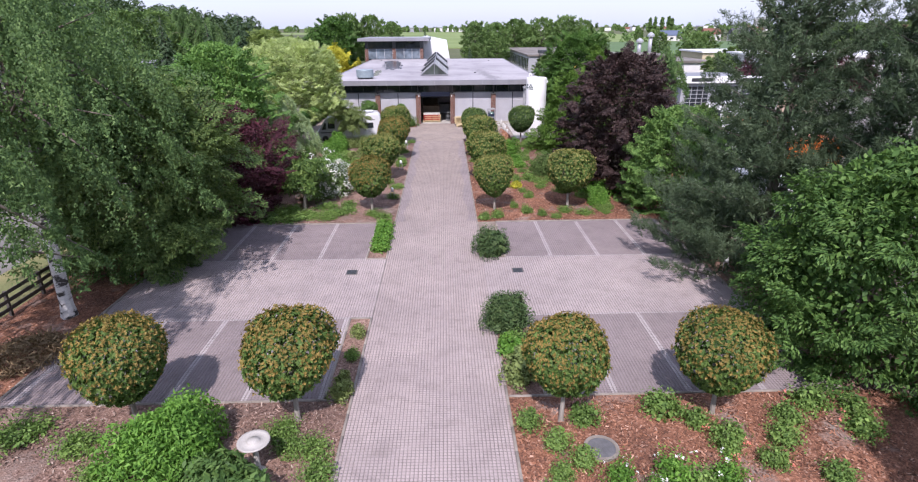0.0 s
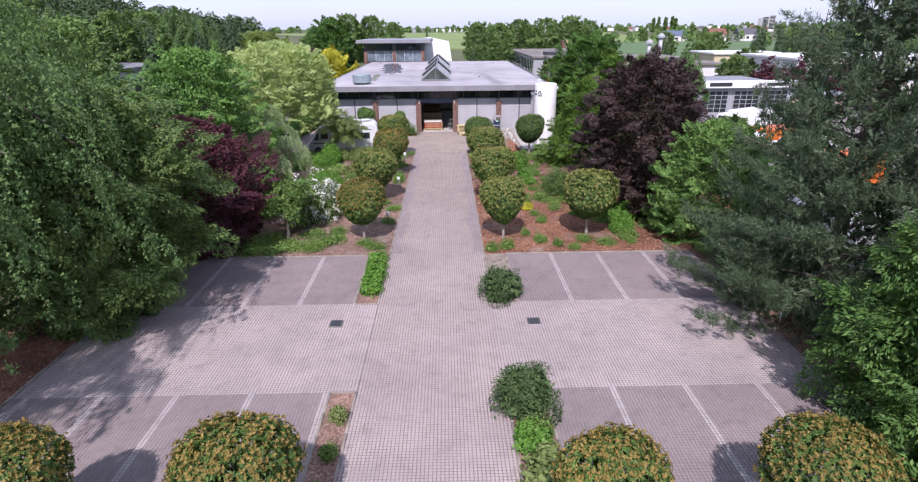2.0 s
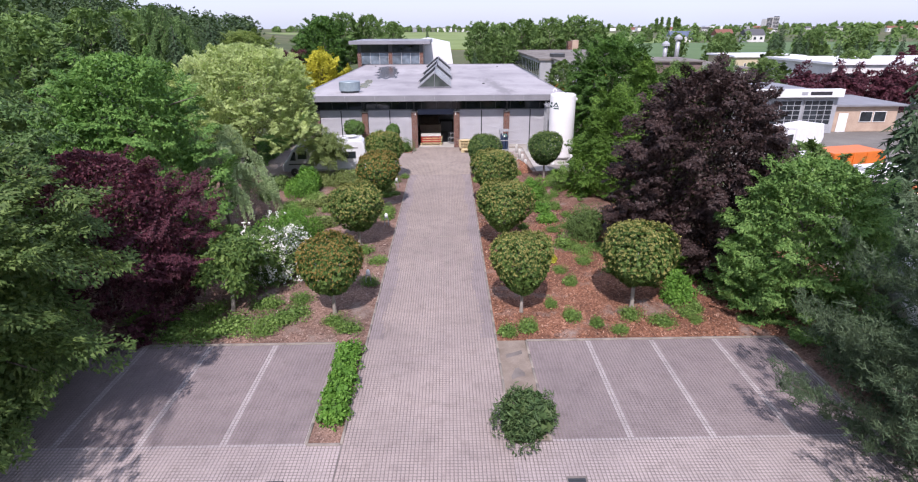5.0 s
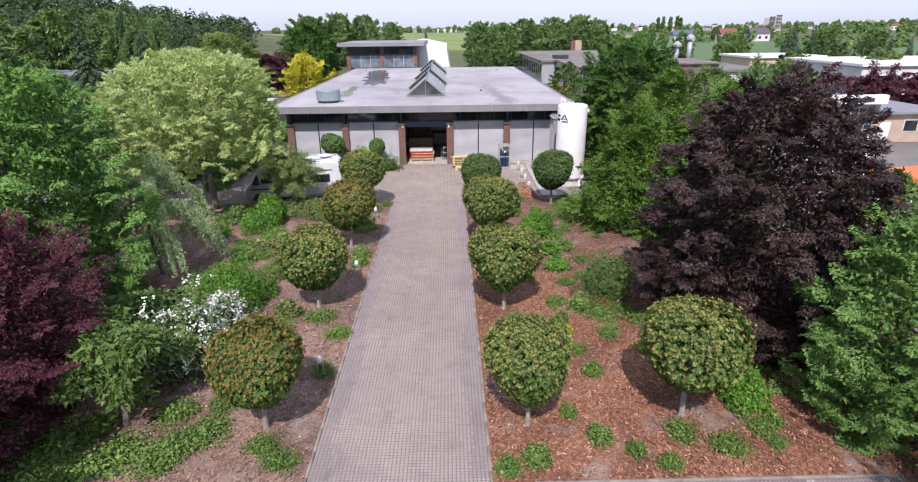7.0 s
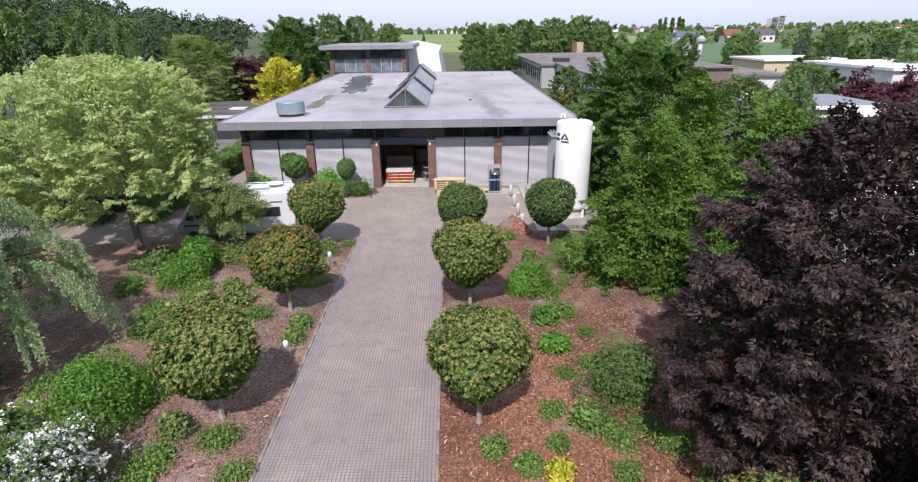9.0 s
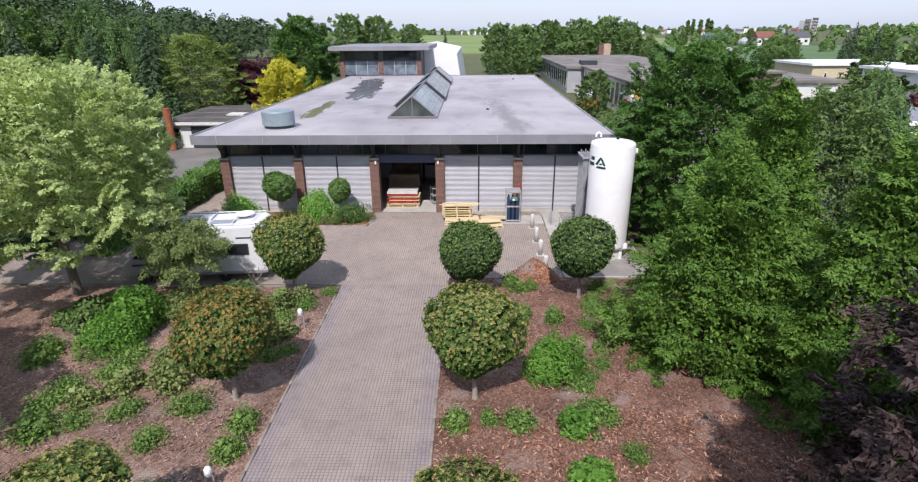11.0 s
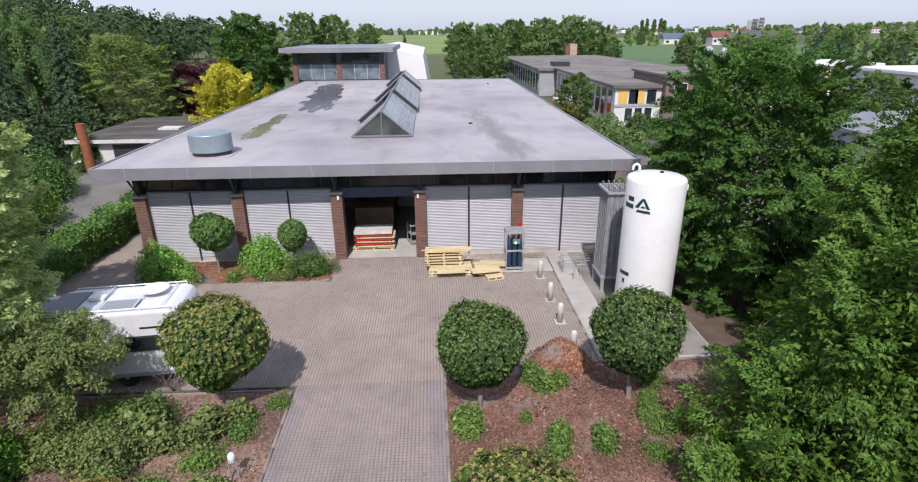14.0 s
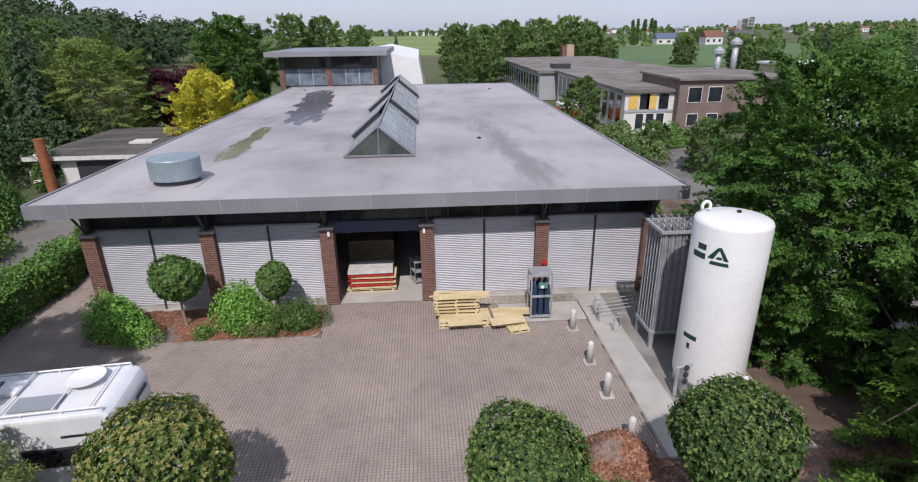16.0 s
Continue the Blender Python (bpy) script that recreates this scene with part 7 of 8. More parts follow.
part("cab", side_profile([(0.0, 0.4), (2.58, 0.4), (2.58, 2.7), (1.75, 2.64), (1.15, 2.42), (0.8, 2.05), (0.36, 1.35), (0.06, 1.08), (-0.05, 0.7)], 0.08, 2.12, 0.09), mottled("silver_cab_paint", [(0.3, (0.36, 0.38, 0.41)), (0.7, (0.46, 0.48, 0.51))], 1.0, 20.0, 0.3, 0.5, 0.02, 0.002), van, "silver-grey cab")
bm = bmesh.new()
bm.faces.new([bm.verts.new(p) for p in ((0.38, 0.25, 1.38), (0.38, 1.95, 1.38), (0.79, 1.85, 2.02), (0.79, 0.35, 2.02))])
bmesh.ops.translate(bm, vec=(-0.03, 0, 0.03), verts=bm.verts[:])
part("windscreen", bm, GLASS, van, "dark windscreen")
part("cab_window", side_profile([(0.62, 1.32), (1.12, 1.32), (1.12, 2.02), (0.98, 2.02)], 0.055, 0.078, 0), GLASS, van, "dark quarter window")
part("cab_window", side_profile([(1.3, 1.42), (2.05, 1.42), (2.05, 2.1), (1.36, 2.1)], 0.055, 0.078, 0), GLASS, van, "dark side window")
part("cab_stripe", box(0.5, 2.5, 0.06, 0.078, 0.95, 1.05), STEEL_DARK, van, "grey trim stripe")
w = part("side_window", box(4.75, 6.3, -0.035, -0.004, 1.38, 1.95, 0.012), STEEL_DARK, van, "dark window frame")
part("pane", box(4.82, 6.23, -0.045, -0.036, 1.44, 1.89), GLASS, w)
part("side_window", box(2.8, 3.6, -0.03, -0.004, 1.45, 1.95, 0.01), GLASS, van)
part("name_bar", box(5.75, 6.5, -0.012, -0.004, 2.2, 2.27), DARK_INK, van, "dark lettering bar")
part("name_bar", box(7.13, 7.16, 1.2, 1.9, 2.25, 2.35), DARK_INK, van)
part("lower_trim", box(2.0, 7.1, -0.03, -0.002, 0.42, 0.56, 0.008), STEEL, van)
for x in (0.95, 4.95):
    for y in (0.14, 2.06):
        wheel(van, x, y)
for x, y in ((3.0, 0.14), (3.0, 2.06)):
    part("roof_rail", tube([(x, y, 2.9), (6.8, y, 2.9)], [0.025, 0.025], 6), WHITE, van)
    for k in range(5):
        part("rail_foot", tube([(x + 0.95 * k, y, 2.79), (x + 0.95 * k, y, 2.9)], [0.02, 0.02], 6), WHITE, van)
for x in (4.3, 5.6, 6.5):
    part("cross_rail", tube([(x, 0.14, 2.9), (x, 2.06, 2.9)], [0.022, 0.022], 6), WHITE, van)
part("solar_panel", box(4.45, 5.6, 0.35, 0.95, 2.83, 2.86, 0.005), plain("solar_blue_grey", (0.3, 0.32, 0.35), 0.35), van, "grey grid solar panel")
part("roof_hatch", box(3.75, 4.3, 1.1, 1.7, 2.81, 2.93, 0.03), WHITE, van, "white roof hatch")
dish = part("satellite_dish", lathe([(0.02, 0.10), (0.25, 0.12), (0.48, 0.17), (0.5, 0.2), (0.46, 0.185), (0.02, 0.13)], 28), WHITE, van, "folded satellite dish", True)
dish.location = (5.9, 1.45, 2.8)
part("dish_mount", box(5.8, 6.0, 1.35, 1.55, 2.79, 2.92), WHITE, van)
part("dark_panel", box(2.6, 3.6, 0.3, 1.85, 2.812, 2.845, 0.008), plain("dark_roof_panel", (0.03, 0.035, 0.05), 0.2), van, "dark glossy roof panel")
part("dark_hatch", box(1.85, 2.45, 0.5, 1.7, 2.66, 2.72, 0.01), plain("smoked_hatch", (0.05, 0.06, 0.08), 0.2), van)
part("mirror", box(1.0, 1.12, -0.12, 0.1, 1.35, 1.65, 0.02), STEEL_DARK, van)
part("head_lamp", box(-0.07, 0.05, 0.25, 0.6, 0.75, 0.95, 0.02), WHITE, van)
part("tail_lamp", box(7.13, 7.18, 0.12, 0.25, 0.8, 1.2, 0.01), RED, van)

# ---- garden things ----
for x, y, h in ((-13.45, 23.2, 0.75), (15.15, 23.1, 0.75), (-2.2, 36.2, 0.75), (-2.3, 53.1, 0.8), (-2.2, 44.6, 0.75)):
    lp = empty("garden_lamp", (x, y, 0.03), 0, "low garden lamp, white dome on a steel hoop", "lamp", "garden lamps")
    for sx in (-0.11, 0.11):
        part("leg", tube([(sx, 0, 0), (sx, 0, h * 0.62), (sx * 0.7, 0, h * 0.74)], [0.022, 0.022, 0.022], 8), STEEL, lp, "grey steel hoop leg")
    part("collar", lathe([(0.085, h * 0.70), (0.1, h * 0.73), (0.1, h * 0.77)], 16), STEEL, lp)
    part("dome", lathe([(0.075, h * 0.77), (0.1, h * 0.82), (0.095, h * 1.0), (0.06, h * 1.07), (0.01, h * 1.09)], 18), WHITE, lp, "white frosted dome", True)
bb = empty("bird_bath", (-3.62, 10.75, 0.03), 0, "weathered stone bird bath on a slim stem", "bird bath")
part("stem", lathe([(0.2, 0), (0.2, 0.06), (0.08, 0.12), (0.07, 0.85), (0.12, 0.95)], 16), CONCRETE, bb)
part("basin", lathe([(0.1, 0.93), (0.36, 1.0), (0.43, 1.06), (0.42, 1.1), (0.36, 1.07), (0.16, 1.05), (0.15, 1.11), (0.01, 1.12)], 28), CONCRETE, bb, "shallow round stone basin", True)
mh = empty("manhole", (5.9, 11.3, 0.02), 0, "round concrete manhole cover in the mulch", "manhole")
part("rim", lathe([(0.5, 0), (0.5, 0.1), (0.4, 0.1), (0.4, 0.08)], 30), KERB, mh)
part("lid", lathe([(0.395, 0.05), (0.395, 0.085), (0.01, 0.085)], 30), mottled("cast_iron_lid", [(0.3, (0.10, 0.10, 0.105)), (0.7, (0.16, 0.16, 0.165))], 4.0, 40.0, 0.6), mh, "dark cast lid")
for x, y in ((-3.15, 23.88), (5.08, 23.77)):
    gr = empty("drain_grate", (x, y, 0), 0, "dark iron drain grate in the paving", "drain", "drain grates")
    part("frame", box(-0.24, 0.24, -0.24, 0.24, -0.03, 0.006), STEEL_DARK, gr)
    for k in range(5):
        part("bar", box(-0.2, 0.2, -0.2 + 0.09 * k, -0.15 + 0.09 * k, 0.006, 0.014), STEEL_DARK, gr)
ch = empty("drain_channel", (0.9, 42.72, 0), 0, "narrow concrete drain channel across the drive", "drain")
for k in range(4):
    part("channel_stone", box(0.47 * k, 0.47 * k + 0.46, -0.05, 0.05, -0.03, 0.01), KERB, ch)

# ranch fence beside the lane
fn = empty("ranch_fence", (-16.9, 8.0, 0), 0, "dark weathered wooden rail fence beside the lane", "fence")
for k in range(13):
    part("post", box(-0.06, 0.06, 2.0 * k - 0.06, 2.0 * k + 0.06, 0, 1.15, 0.01), WOOD_DARK, fn)
    if k < 12:
        for z in (0.3, 0.65, 1.0):
            part("rail", box(0.062, 0.1, 2.0 * k + 0.02, 2.0 * k + 1.98, z, z + 0.16), WOOD_DARK, fn)
rp = empty("root_heap", (-13.9, 16.6, 0.03), 0, "heap of dry brown cut grass under the birch", "heap")
rsx = np.random.RandomState(7)
pp, nn = shell(rsx, (0, 0, 0.15), (1.2, 1.5, 0.5), 1500, 0.2, 0.1, True)
pp[:, 2] = pp[:, 2].clip(0.03)
STRAW = leaf_shader("dry_straw", (0.10, 0.07, 0.04), (0.17, 0.12, 0.07), (0.26, 0.19, 0.11), 0.1)
part("straw", leaf_mesh("straw", [leaf_quads(rsx, pp, nn, 0.3, 0.18, 0.8, 0.2)], STRAW), STRAW, rp)


# ---- buildings round about ----
def windows(parent, x0, x1, y, z0, z1, n, mat=GLASS, gap=0.3, frame_mat=WHITE, axis="x"):
    for k in range(n):
        a = x0 + (x1 - x0) * k / n + gap / 2
        b = x0 + (x1 - x0) * (k + 1) / n - gap / 2
        if axis == "x":
            w = part("window", box(a, b, y - 0.06, y - 0.01, z0, z1), frame_mat, parent)
            part("pane", box(a + 0.06, b - 0.06, y - 0.075, y - 0.062, z0 + 0.06, z1 - 0.06), mat, w)
        else:
            w = part("window", box(y - 0.06, y - 0.01, a, b, z0, z1), frame_mat, parent)
            part("pane", box(y - 0.075, y - 0.062, a + 0.06, b - 0.06, z0 + 0.06, z1 - 0.06), mat, w)


GREY_WALL = mottled("grey_panel_wall", [(0.3, (0.30, 0.31, 0.33)), (0.7, (0.38, 0.39, 0.41))], 0.5, 20.0, 0.8)
an = empty("office_wing", (0, 0, 0), 0, "long low office wing with dark windows and flat roof", "building")
part("wall", box(25.4, 52, 108.0, 140, 0, 4.6), PLASTER, an, "white rendered wall")
part("roof", box(25.0, 53, 107.6, 141, 4.6, 4.95), ROOF_OLD, an, "grey-brown bitumen roof")
windows(an, 108.5, 139.5, 25.4, 1.0, 4.2, 12, GLASS, 1.0, GREY_WALL, "y")
for x, mt in ((25.8, YELLOW_PANEL), (27.1, GLASS), (27.9, YELLOW_PANEL), (29.3, GLASS)):
    part("panel", box(x, x + 1.1, 107.93, 107.99, 2.75, 4.4), mt, an, "yellow and dark facade panel")
windows(an, 26.6, 30.2, 108.0, 0.5, 2.3, 3, GLASS, 0.2)
part("band", box(25.4, 31, 107.9, 107.995, 2.4, 2.65), GREY_WALL, an)
an2 = empty("office_wing", (0, 0, 0), 0, "farther low wing with long dark window bands", "building")
part("wall", box(22.6, 46, 141.5, 190, 0, 4.4), GREY_WALL, an2)
part("roof", box(22.2, 47, 141.1, 191, 4.4, 4.8), ROOF_OLD, an2, "grey-brown bitumen roof")
windows(an2, 142, 189, 22.6, 0.9, 3.9, 16, GLASS, 0.9, PLASTER, "y")
part("roof_box", box(26, 29, 146, 149, 4.8, 5.6), STEEL_DARK, an2)
part("chimney", box(43.6, 45.6, 206, 209, 0, 7.2), TAN_WALL, an2, "tan brick chimney block")
part("chimney", box(42.2, 43.5, 206, 209, 0, 6.9), BRICK, an2)
cont = empty("orange_container", (22.2, 120.0, 0), 0, "orange and white container beside the wing", "container")
part("body", box(-1.3, 1.3, -2, 2, 0, 1.6, 0.03), ORANGE, cont)
part("stripe", box(-1.31, 1.31, -2.01, 2.01, 1.6, 2.1), WHITE, cont)
bh = empty("brown_house", (0, 0, 0), 0, "two-storey brown brick house with flat roof", "house")
part("wall", box(31.05, 44, 106.9, 118, 0, 5.9), BROWN_WALL, bh)
part("roof", box(30.8, 44.4, 106.5, 118.4, 5.9, 6.15), ROOF_OLD, bh)
windows(bh, 31.7, 36.3, 106.9, 3.5, 5.2, 2, GLASS, 0.7)
windows(bh, 31.7, 36.3, 106.9, 0.9, 2.3, 2, GLASS, 1.0)
part("door", box(37.0, 38.0, 106.82, 106.89, 0, 2.1), WOOD_DARK, bh, "dark wooden door")
mf = empty("mesh_fence", (24.95, 99.6, 0), 0, "low grey mesh fence on steel posts behind the workshop", "fence")
for k in range(7):
    part("post", tube([(-0.15 * k, -1.4 * k, 0), (-0.15 * k, -1.4 * k, 1.25)], [0.035, 0.035], 8), STEEL, mf)
    if k < 6:
        for z in (0.1, 0.65, 1.18):
            part("rail", tube([(-0.15 * k, -1.4 * k, z), (-0.15 * k - 0.15, -1.4 * k - 1.4, z)], [0.014, 0.014], 5), STEEL, mf)
        for j in range(1, 10):
            u = k + j / 10
            part("wire", tube([(-0.15 * u, -1.4 * u, 0.1), (-0.15 * u, -1.4 * u, 1.18)], [0.007, 0.007], 4), STEEL, mf)
gs = empty("garden_steps", (25.5, 91.4, 0), 0, "weathered concrete garden steps with a thin handrail", "steps")
for k in range(4):
    part("step", box(0, 1.5, 0.36 * k, 0.36 * k + 0.38, -0.05, 0.16 * (k + 1), 0.012), CONCRETE, gs)
part("handrail", tube([(1.45, -0.1, 0.85), (1.45, 1.4, 1.5)], [0.022, 0.022], 8), STEEL, gs)
for y, z in ((0.1, 0.16), (1.3, 0.64)):
    part("rail_post", tube([(1.45, y, z), (1.45, y, z + 0.8)], [0.02, 0.02], 8), STEEL, gs)
shrub("garden_bush", (27.6, 100.6, 0), (1.9, 1.6, 2.3), LEAF_MAPLE, "green bush before the brown house", 85, 4200, 0.2, uneven=0.2)
shrub("garden_bush", (25.9, 101.8, 0), (1.1, 1.6, 1.7), LEAF_BALL_DEEP, "dark clipped bush behind the mesh fence", 86, 3400, 0.18)
for x in (44.0, 46.3):
    fl = empty("steel_flue", (x, 124, 4.9), 0, "tall stainless flue on the roof", "chimney", "steel flues")
    part("pipe", lathe([(0.4, 0), (0.4, 2.9 + (x - 44) * 0.5)], 18), STEEL, fl, "", True)
    part("cap", lathe([(0.75, 3.0 + (x - 44) * 0.5), (0.75, 3.4 + (x - 44) * 0.5), (0.2, 3.9 + (x - 44) * 0.5)], 18), STEEL, fl)
hut = empty("flat_shed", (0, 0, 0), 0, "old flat-roofed white shed behind the hedge", "shed")
part("wall", box(-27.6, -15.2, 90.2, 103, 0, 2.45), PLASTER, hut)
part("roof", box(-28.1, -14.8, 89.7, 103.5, 2.45, 2.7), ROOF_TAR, hut, "dark old bitumen roof")
for y in (92.9, 96.8, 100.2):
    part("felt_seam", box(-28.0, -14.9, y, y + 0.12, 2.7, 2.715), ROOF_OLD, hut)
part("fascia", box(-28.14, -14.76, 89.62, 89.695, 2.42, 2.73), WHITE_OLD, hut, "pale roof edge board")
part("roof_light", box(-22.5, -20.6, 94.5, 96, 2.7, 2.85), WHITE_OLD, hut)
windows(hut, -27.2, -25.6, 90.2, 0.9, 2.1, 1, GLASS, 0.2)
part("gate", box(-24.5, -16, 90.1, 90.19, 0, 2.2), STEEL_DARK, hut)
rpst = empty("rusty_flue", (-26.2, 89.2, 0), 0, "rusty red steel flue beside the shed", "chimney")
part("pipe", tube([(0, 0, 0), (0, 0, 4.2)], [0.36, 0.36], 14), RUST, rpst)
gh = empty("grey_hall", (0, 0, 0), 0, "grey hall with pale roof beyond the trees", "building")
part("wall", box(-78, -48, 84, 108, 0, 5.6), PLASTER, gh)
part("roof", box(-78.5, -47.5, 83.5, 108.5, 5.6, 6.0), FASCIA, gh, "pale grey metal roof")
windows(gh, 85, 107, -48 + 0.08, 2.0, 4.0, 5, GLASS, 1.5, STEEL_DARK, "y")

# depot with fascia sign
dp = empty("vehicle_depot", (0, 0, 0), 0, "depot with white fascia board and glazed gates", "building")
part("wall", box(33.5, 45.4, 74.4, 88, 0, 4.1), GREY_WALL, dp)
part("fascia", box(32.6, 45.4, 73.6, 74.3, 4.1, 4.95), WHITE, dp, "white fascia board")
part("print_bar", box(41.6, 44.0, 73.57, 73.595, 4.33, 4.7), DARK_INK, dp, "dark lettering bar")
part("print_bar", box(40.6, 41.3, 73.57, 73.595, 4.33, 4.7), STEEL, dp, "grey emblem shape")
part("print_bar", box(34.4, 37.2, 73.57, 73.595, 4.3, 4.75), DARK_INK, dp)
part("roof", box(33.3, 45.6, 74.3, 88.2, 4.1, 4.35), FASCIA, dp)
for gx in (34.0, 38.0, 41.6):
    g = part("gate", box(gx, gx + 3.3, 74.3, 74.38, 0, 3.7), STEEL, dp, "glazed sectional gate")
    for i in range(4):
        for j in range(5):
            part("pane", box(gx + 0.1 + 0.8 * i, gx + 0.8 + 0.8 * i, 74.27, 74.295, 1.05 + 0.53 * j, 1.5 + 0.53 * j), GLASS, g)
ofc = empty("depot_office", (0, 0, 0), 0, "low tan brick office beside the depot", "building")
part("wall", box(45.5, 53.2, 75.2, 84, 0, 2.9), TAN_WALL, ofc)
part("roof", box(45.3, 53.9, 74.7, 84.4, 2.9, 3.1), FASCIA, ofc)
windows(ofc, 48.8, 52.0, 75.2, 1.1, 2.3, 2, GLASS, 0.15)
part("door", box(46.4, 47.5, 75.12, 75.19, 0, 2.1), WHITE, ofc, "white door")
CREAM_WALL = plain("cream_plaster", (0.58, 0.5, 0.33), 0.8)
for i, (x0, x1, y0, y1, h) in enumerate(((60, 90, 98, 116, 5.9), (60, 74, 128, 140, 5.5), (84, 120, 76, 92, 4.0))):
    wr = empty("white_shed", (0, 0, 0), 0, "low shed with white roof beyond the trees", "shed", "white sheds")
    part("wall", box(x0, x1, y0, y1, 0, h), PLASTER if i != 1 else CREAM_WALL, wr)
    part("roof", box(x0 - 0.4, x1 + 0.4, y0 - 0.4, y1 + 0.4, h, h + 0.35), WHITE, wr)
    windows(wr, x0 + 1, x1 - 1, y0, h * 0.4, h * 0.8, 5, GLASS, 2.0)


# vehicles in the yard
def truck(x, y, turn, body_mat, label, ln=6.5):
    t = empty("truck", (x, y, -0.03), turn, label, "truck", "yard trucks")
    part("cab", side_profile([(0, 0.5), (1.8, 0.5), (1.8, 2.7), (0.25, 2.7), (-0.05, 1.5)], 0, 2.3, 0.06), WHITE, t, "white cab")
    part("windscreen", side_profile([(-0.06, 1.6), (0.0, 1.6), (0.19, 2.5), (0.13, 2.5)], 0.2, 2.1, 0), GLASS, t)
    part("cab_window", box(0.5, 1.5, -0.02, -0.003, 1.55, 2.4), GLASS, t)
    part("chassis", box(0.3, ln, 0.4, 1.9, 0.45, 0.75), STEEL_DARK, t)
    part("body", side_profile([(2.0, 0.8), (ln, 0.8), (ln + 0.4, 1.6), (ln, 2.9), (2.0, 2.9)], 0, 2.35, 0.05), body_mat, t)
    for k in range(4):
        part("rib", box(2.5 + k * (ln - 3) / 3, 2.58 + k * (ln - 3) / 3, -0.05, -0.002, 0.85, 2.85), body_mat, t)
    for wx in (0.95, ln - 1.9, ln - 0.8):
        for wy in (0.18, 2.12):
            wheel(t, wx, wy, 0.48, 0.3)
    return t


truck(27.6, 50.5, 12, ORANGE, "orange refuse truck with white cab in the yard")
truck(27.0, 45.2, 8, WHITE, "white box truck in the yard")
truck(26.4, 40.6, 5, ORANGE, "orange truck seen past the pines")
truck(26.0, 31.5, 170, WHITE, "white truck seen between the pines")
truck(26.5, 26.0, 4, ORANGE, "orange truck seen between the pines")
truck(31.5, 60.5, 30, WHITE, "white truck before the depot")

# ---- mid and far trees ----
far_kinds = {
    "d": bough_tree("broadleaf_tree", (0, 0, 0), 14.0, 6.0, LEAF_FAR, "tall broadleaf tree in full leaf", 201, 11000, 0.4, 75, 1.8, 0.0, group="trees beyond", rise=0.5, inner=0.86, uneven=0.18, sprays=3),
    "m": bough_tree("light_broadleaf", (0, 0, 0), 14.0, 6.2, LEAF_MID, "rounded lighter green tree beyond the site", 202, 11000, 0.4, 75, 1.8, 0.0, group="trees beyond", rise=0.5, inner=0.86, uneven=0.15, sprays=3),
    "s": conifer("spruce_tree", (0, 0, 0), 15.0, 3.4, LEAF_SPRUCE, "dark pointed spruce beyond the yard", 203, 6500, 0.5, "trees beyond"),
    "M": bough_tree("light_broadleaf", (0, 0, 0), 12.0, 5.2, LEAF_DULLTREE, "rounded olive-green tree behind the flat shed", 211, 70000, 0.11, 170, 1.3, 0.06, group="trees beyond"),
    "D": bough_tree("broadleaf_tree", (0, 0, 0), 14.0, 5.6, LEAF_LINDEN, "tall green broadleaf tree behind the hall", 212, 34000, 0.22, 90, 1.9, 0.03, group="trees beyond"),
    "P": tree("plum_red_tree", (0, 0, 0), 9.0, 3.6, LEAF_PLUM, "dark red-leaved tree behind the shed", 213, 26000, 0.18, 80, base=0.05, clump=0.7, group="trees beyond"),
    "S": conifer("spruce_tree", (0, 0, 0), 13.0, 3.6, LEAF_SPRUCE, "dark green spruce behind the shed", 214, 30000, 0.26, "trees beyond"),
    "B": weeping("birch_tree", (0, 0, 0), 15.0, 4.6, LEAF_BIRCH, "tall grey-green weeping birch behind the yard", 215, 700, 40, 0.2, tail=3.4, base=0.12),
    "p": tree("plum_red_tree", (0, 0, 0), 10.0, 4.6, LEAF_PLUM, "dark red-leaved tree beyond the roofs", 204, 5200, 0.45, 50, base=0.03, group="trees beyond"),
    "t": tree("poplar_tree", (0, 0, 0), 26.0, 3.0, LEAF_FAR, "tall slender poplar on the horizon", 205, 2400, 1.4, 40, base=0.05, taper=0.3, group="poplars"),
    "b": weeping("far_birch", (0, 0, 0), 15.0, 5.0, LEAF_BIRCH, "feathery pale green birch beyond", 206, 200, 24, 0.36, tail=3.0)}
seen_kind = set()


def far_trees(text):
    for item in text.split(";"):
        k, x, y, h = item.split()
        x, y, h = float(x), float(y), float(h)
        s = h / {"d": 14.0, "m": 14.0, "s": 15.0, "p": 10.0, "t": 26.0, "b": 15.0, "M": 12.0, "D": 14.0, "P": 9.0, "S": 13.0, "B": 15.0}[k]
        m = pose(x, y, float(hill(np.array(x), np.array(y))) - 0.1, 0, 0, (x * 41 + y * 17) % 360)
        if k in seen_kind:
            ob = copy_thing(far_kinds[k], m)
        else:
            seen_kind.add(k)
            ob = far_kinds[k]
            ob.matrix_world = m
        ob.scale = (s * (0.8 + 0.45 * ((x * 7.3 + y * 3.1) % 1)), s * (0.85 + 0.3 * ((y * 5.7) % 1)), s * (0.92 + 0.14 * ((x * 3.7) % 1)))


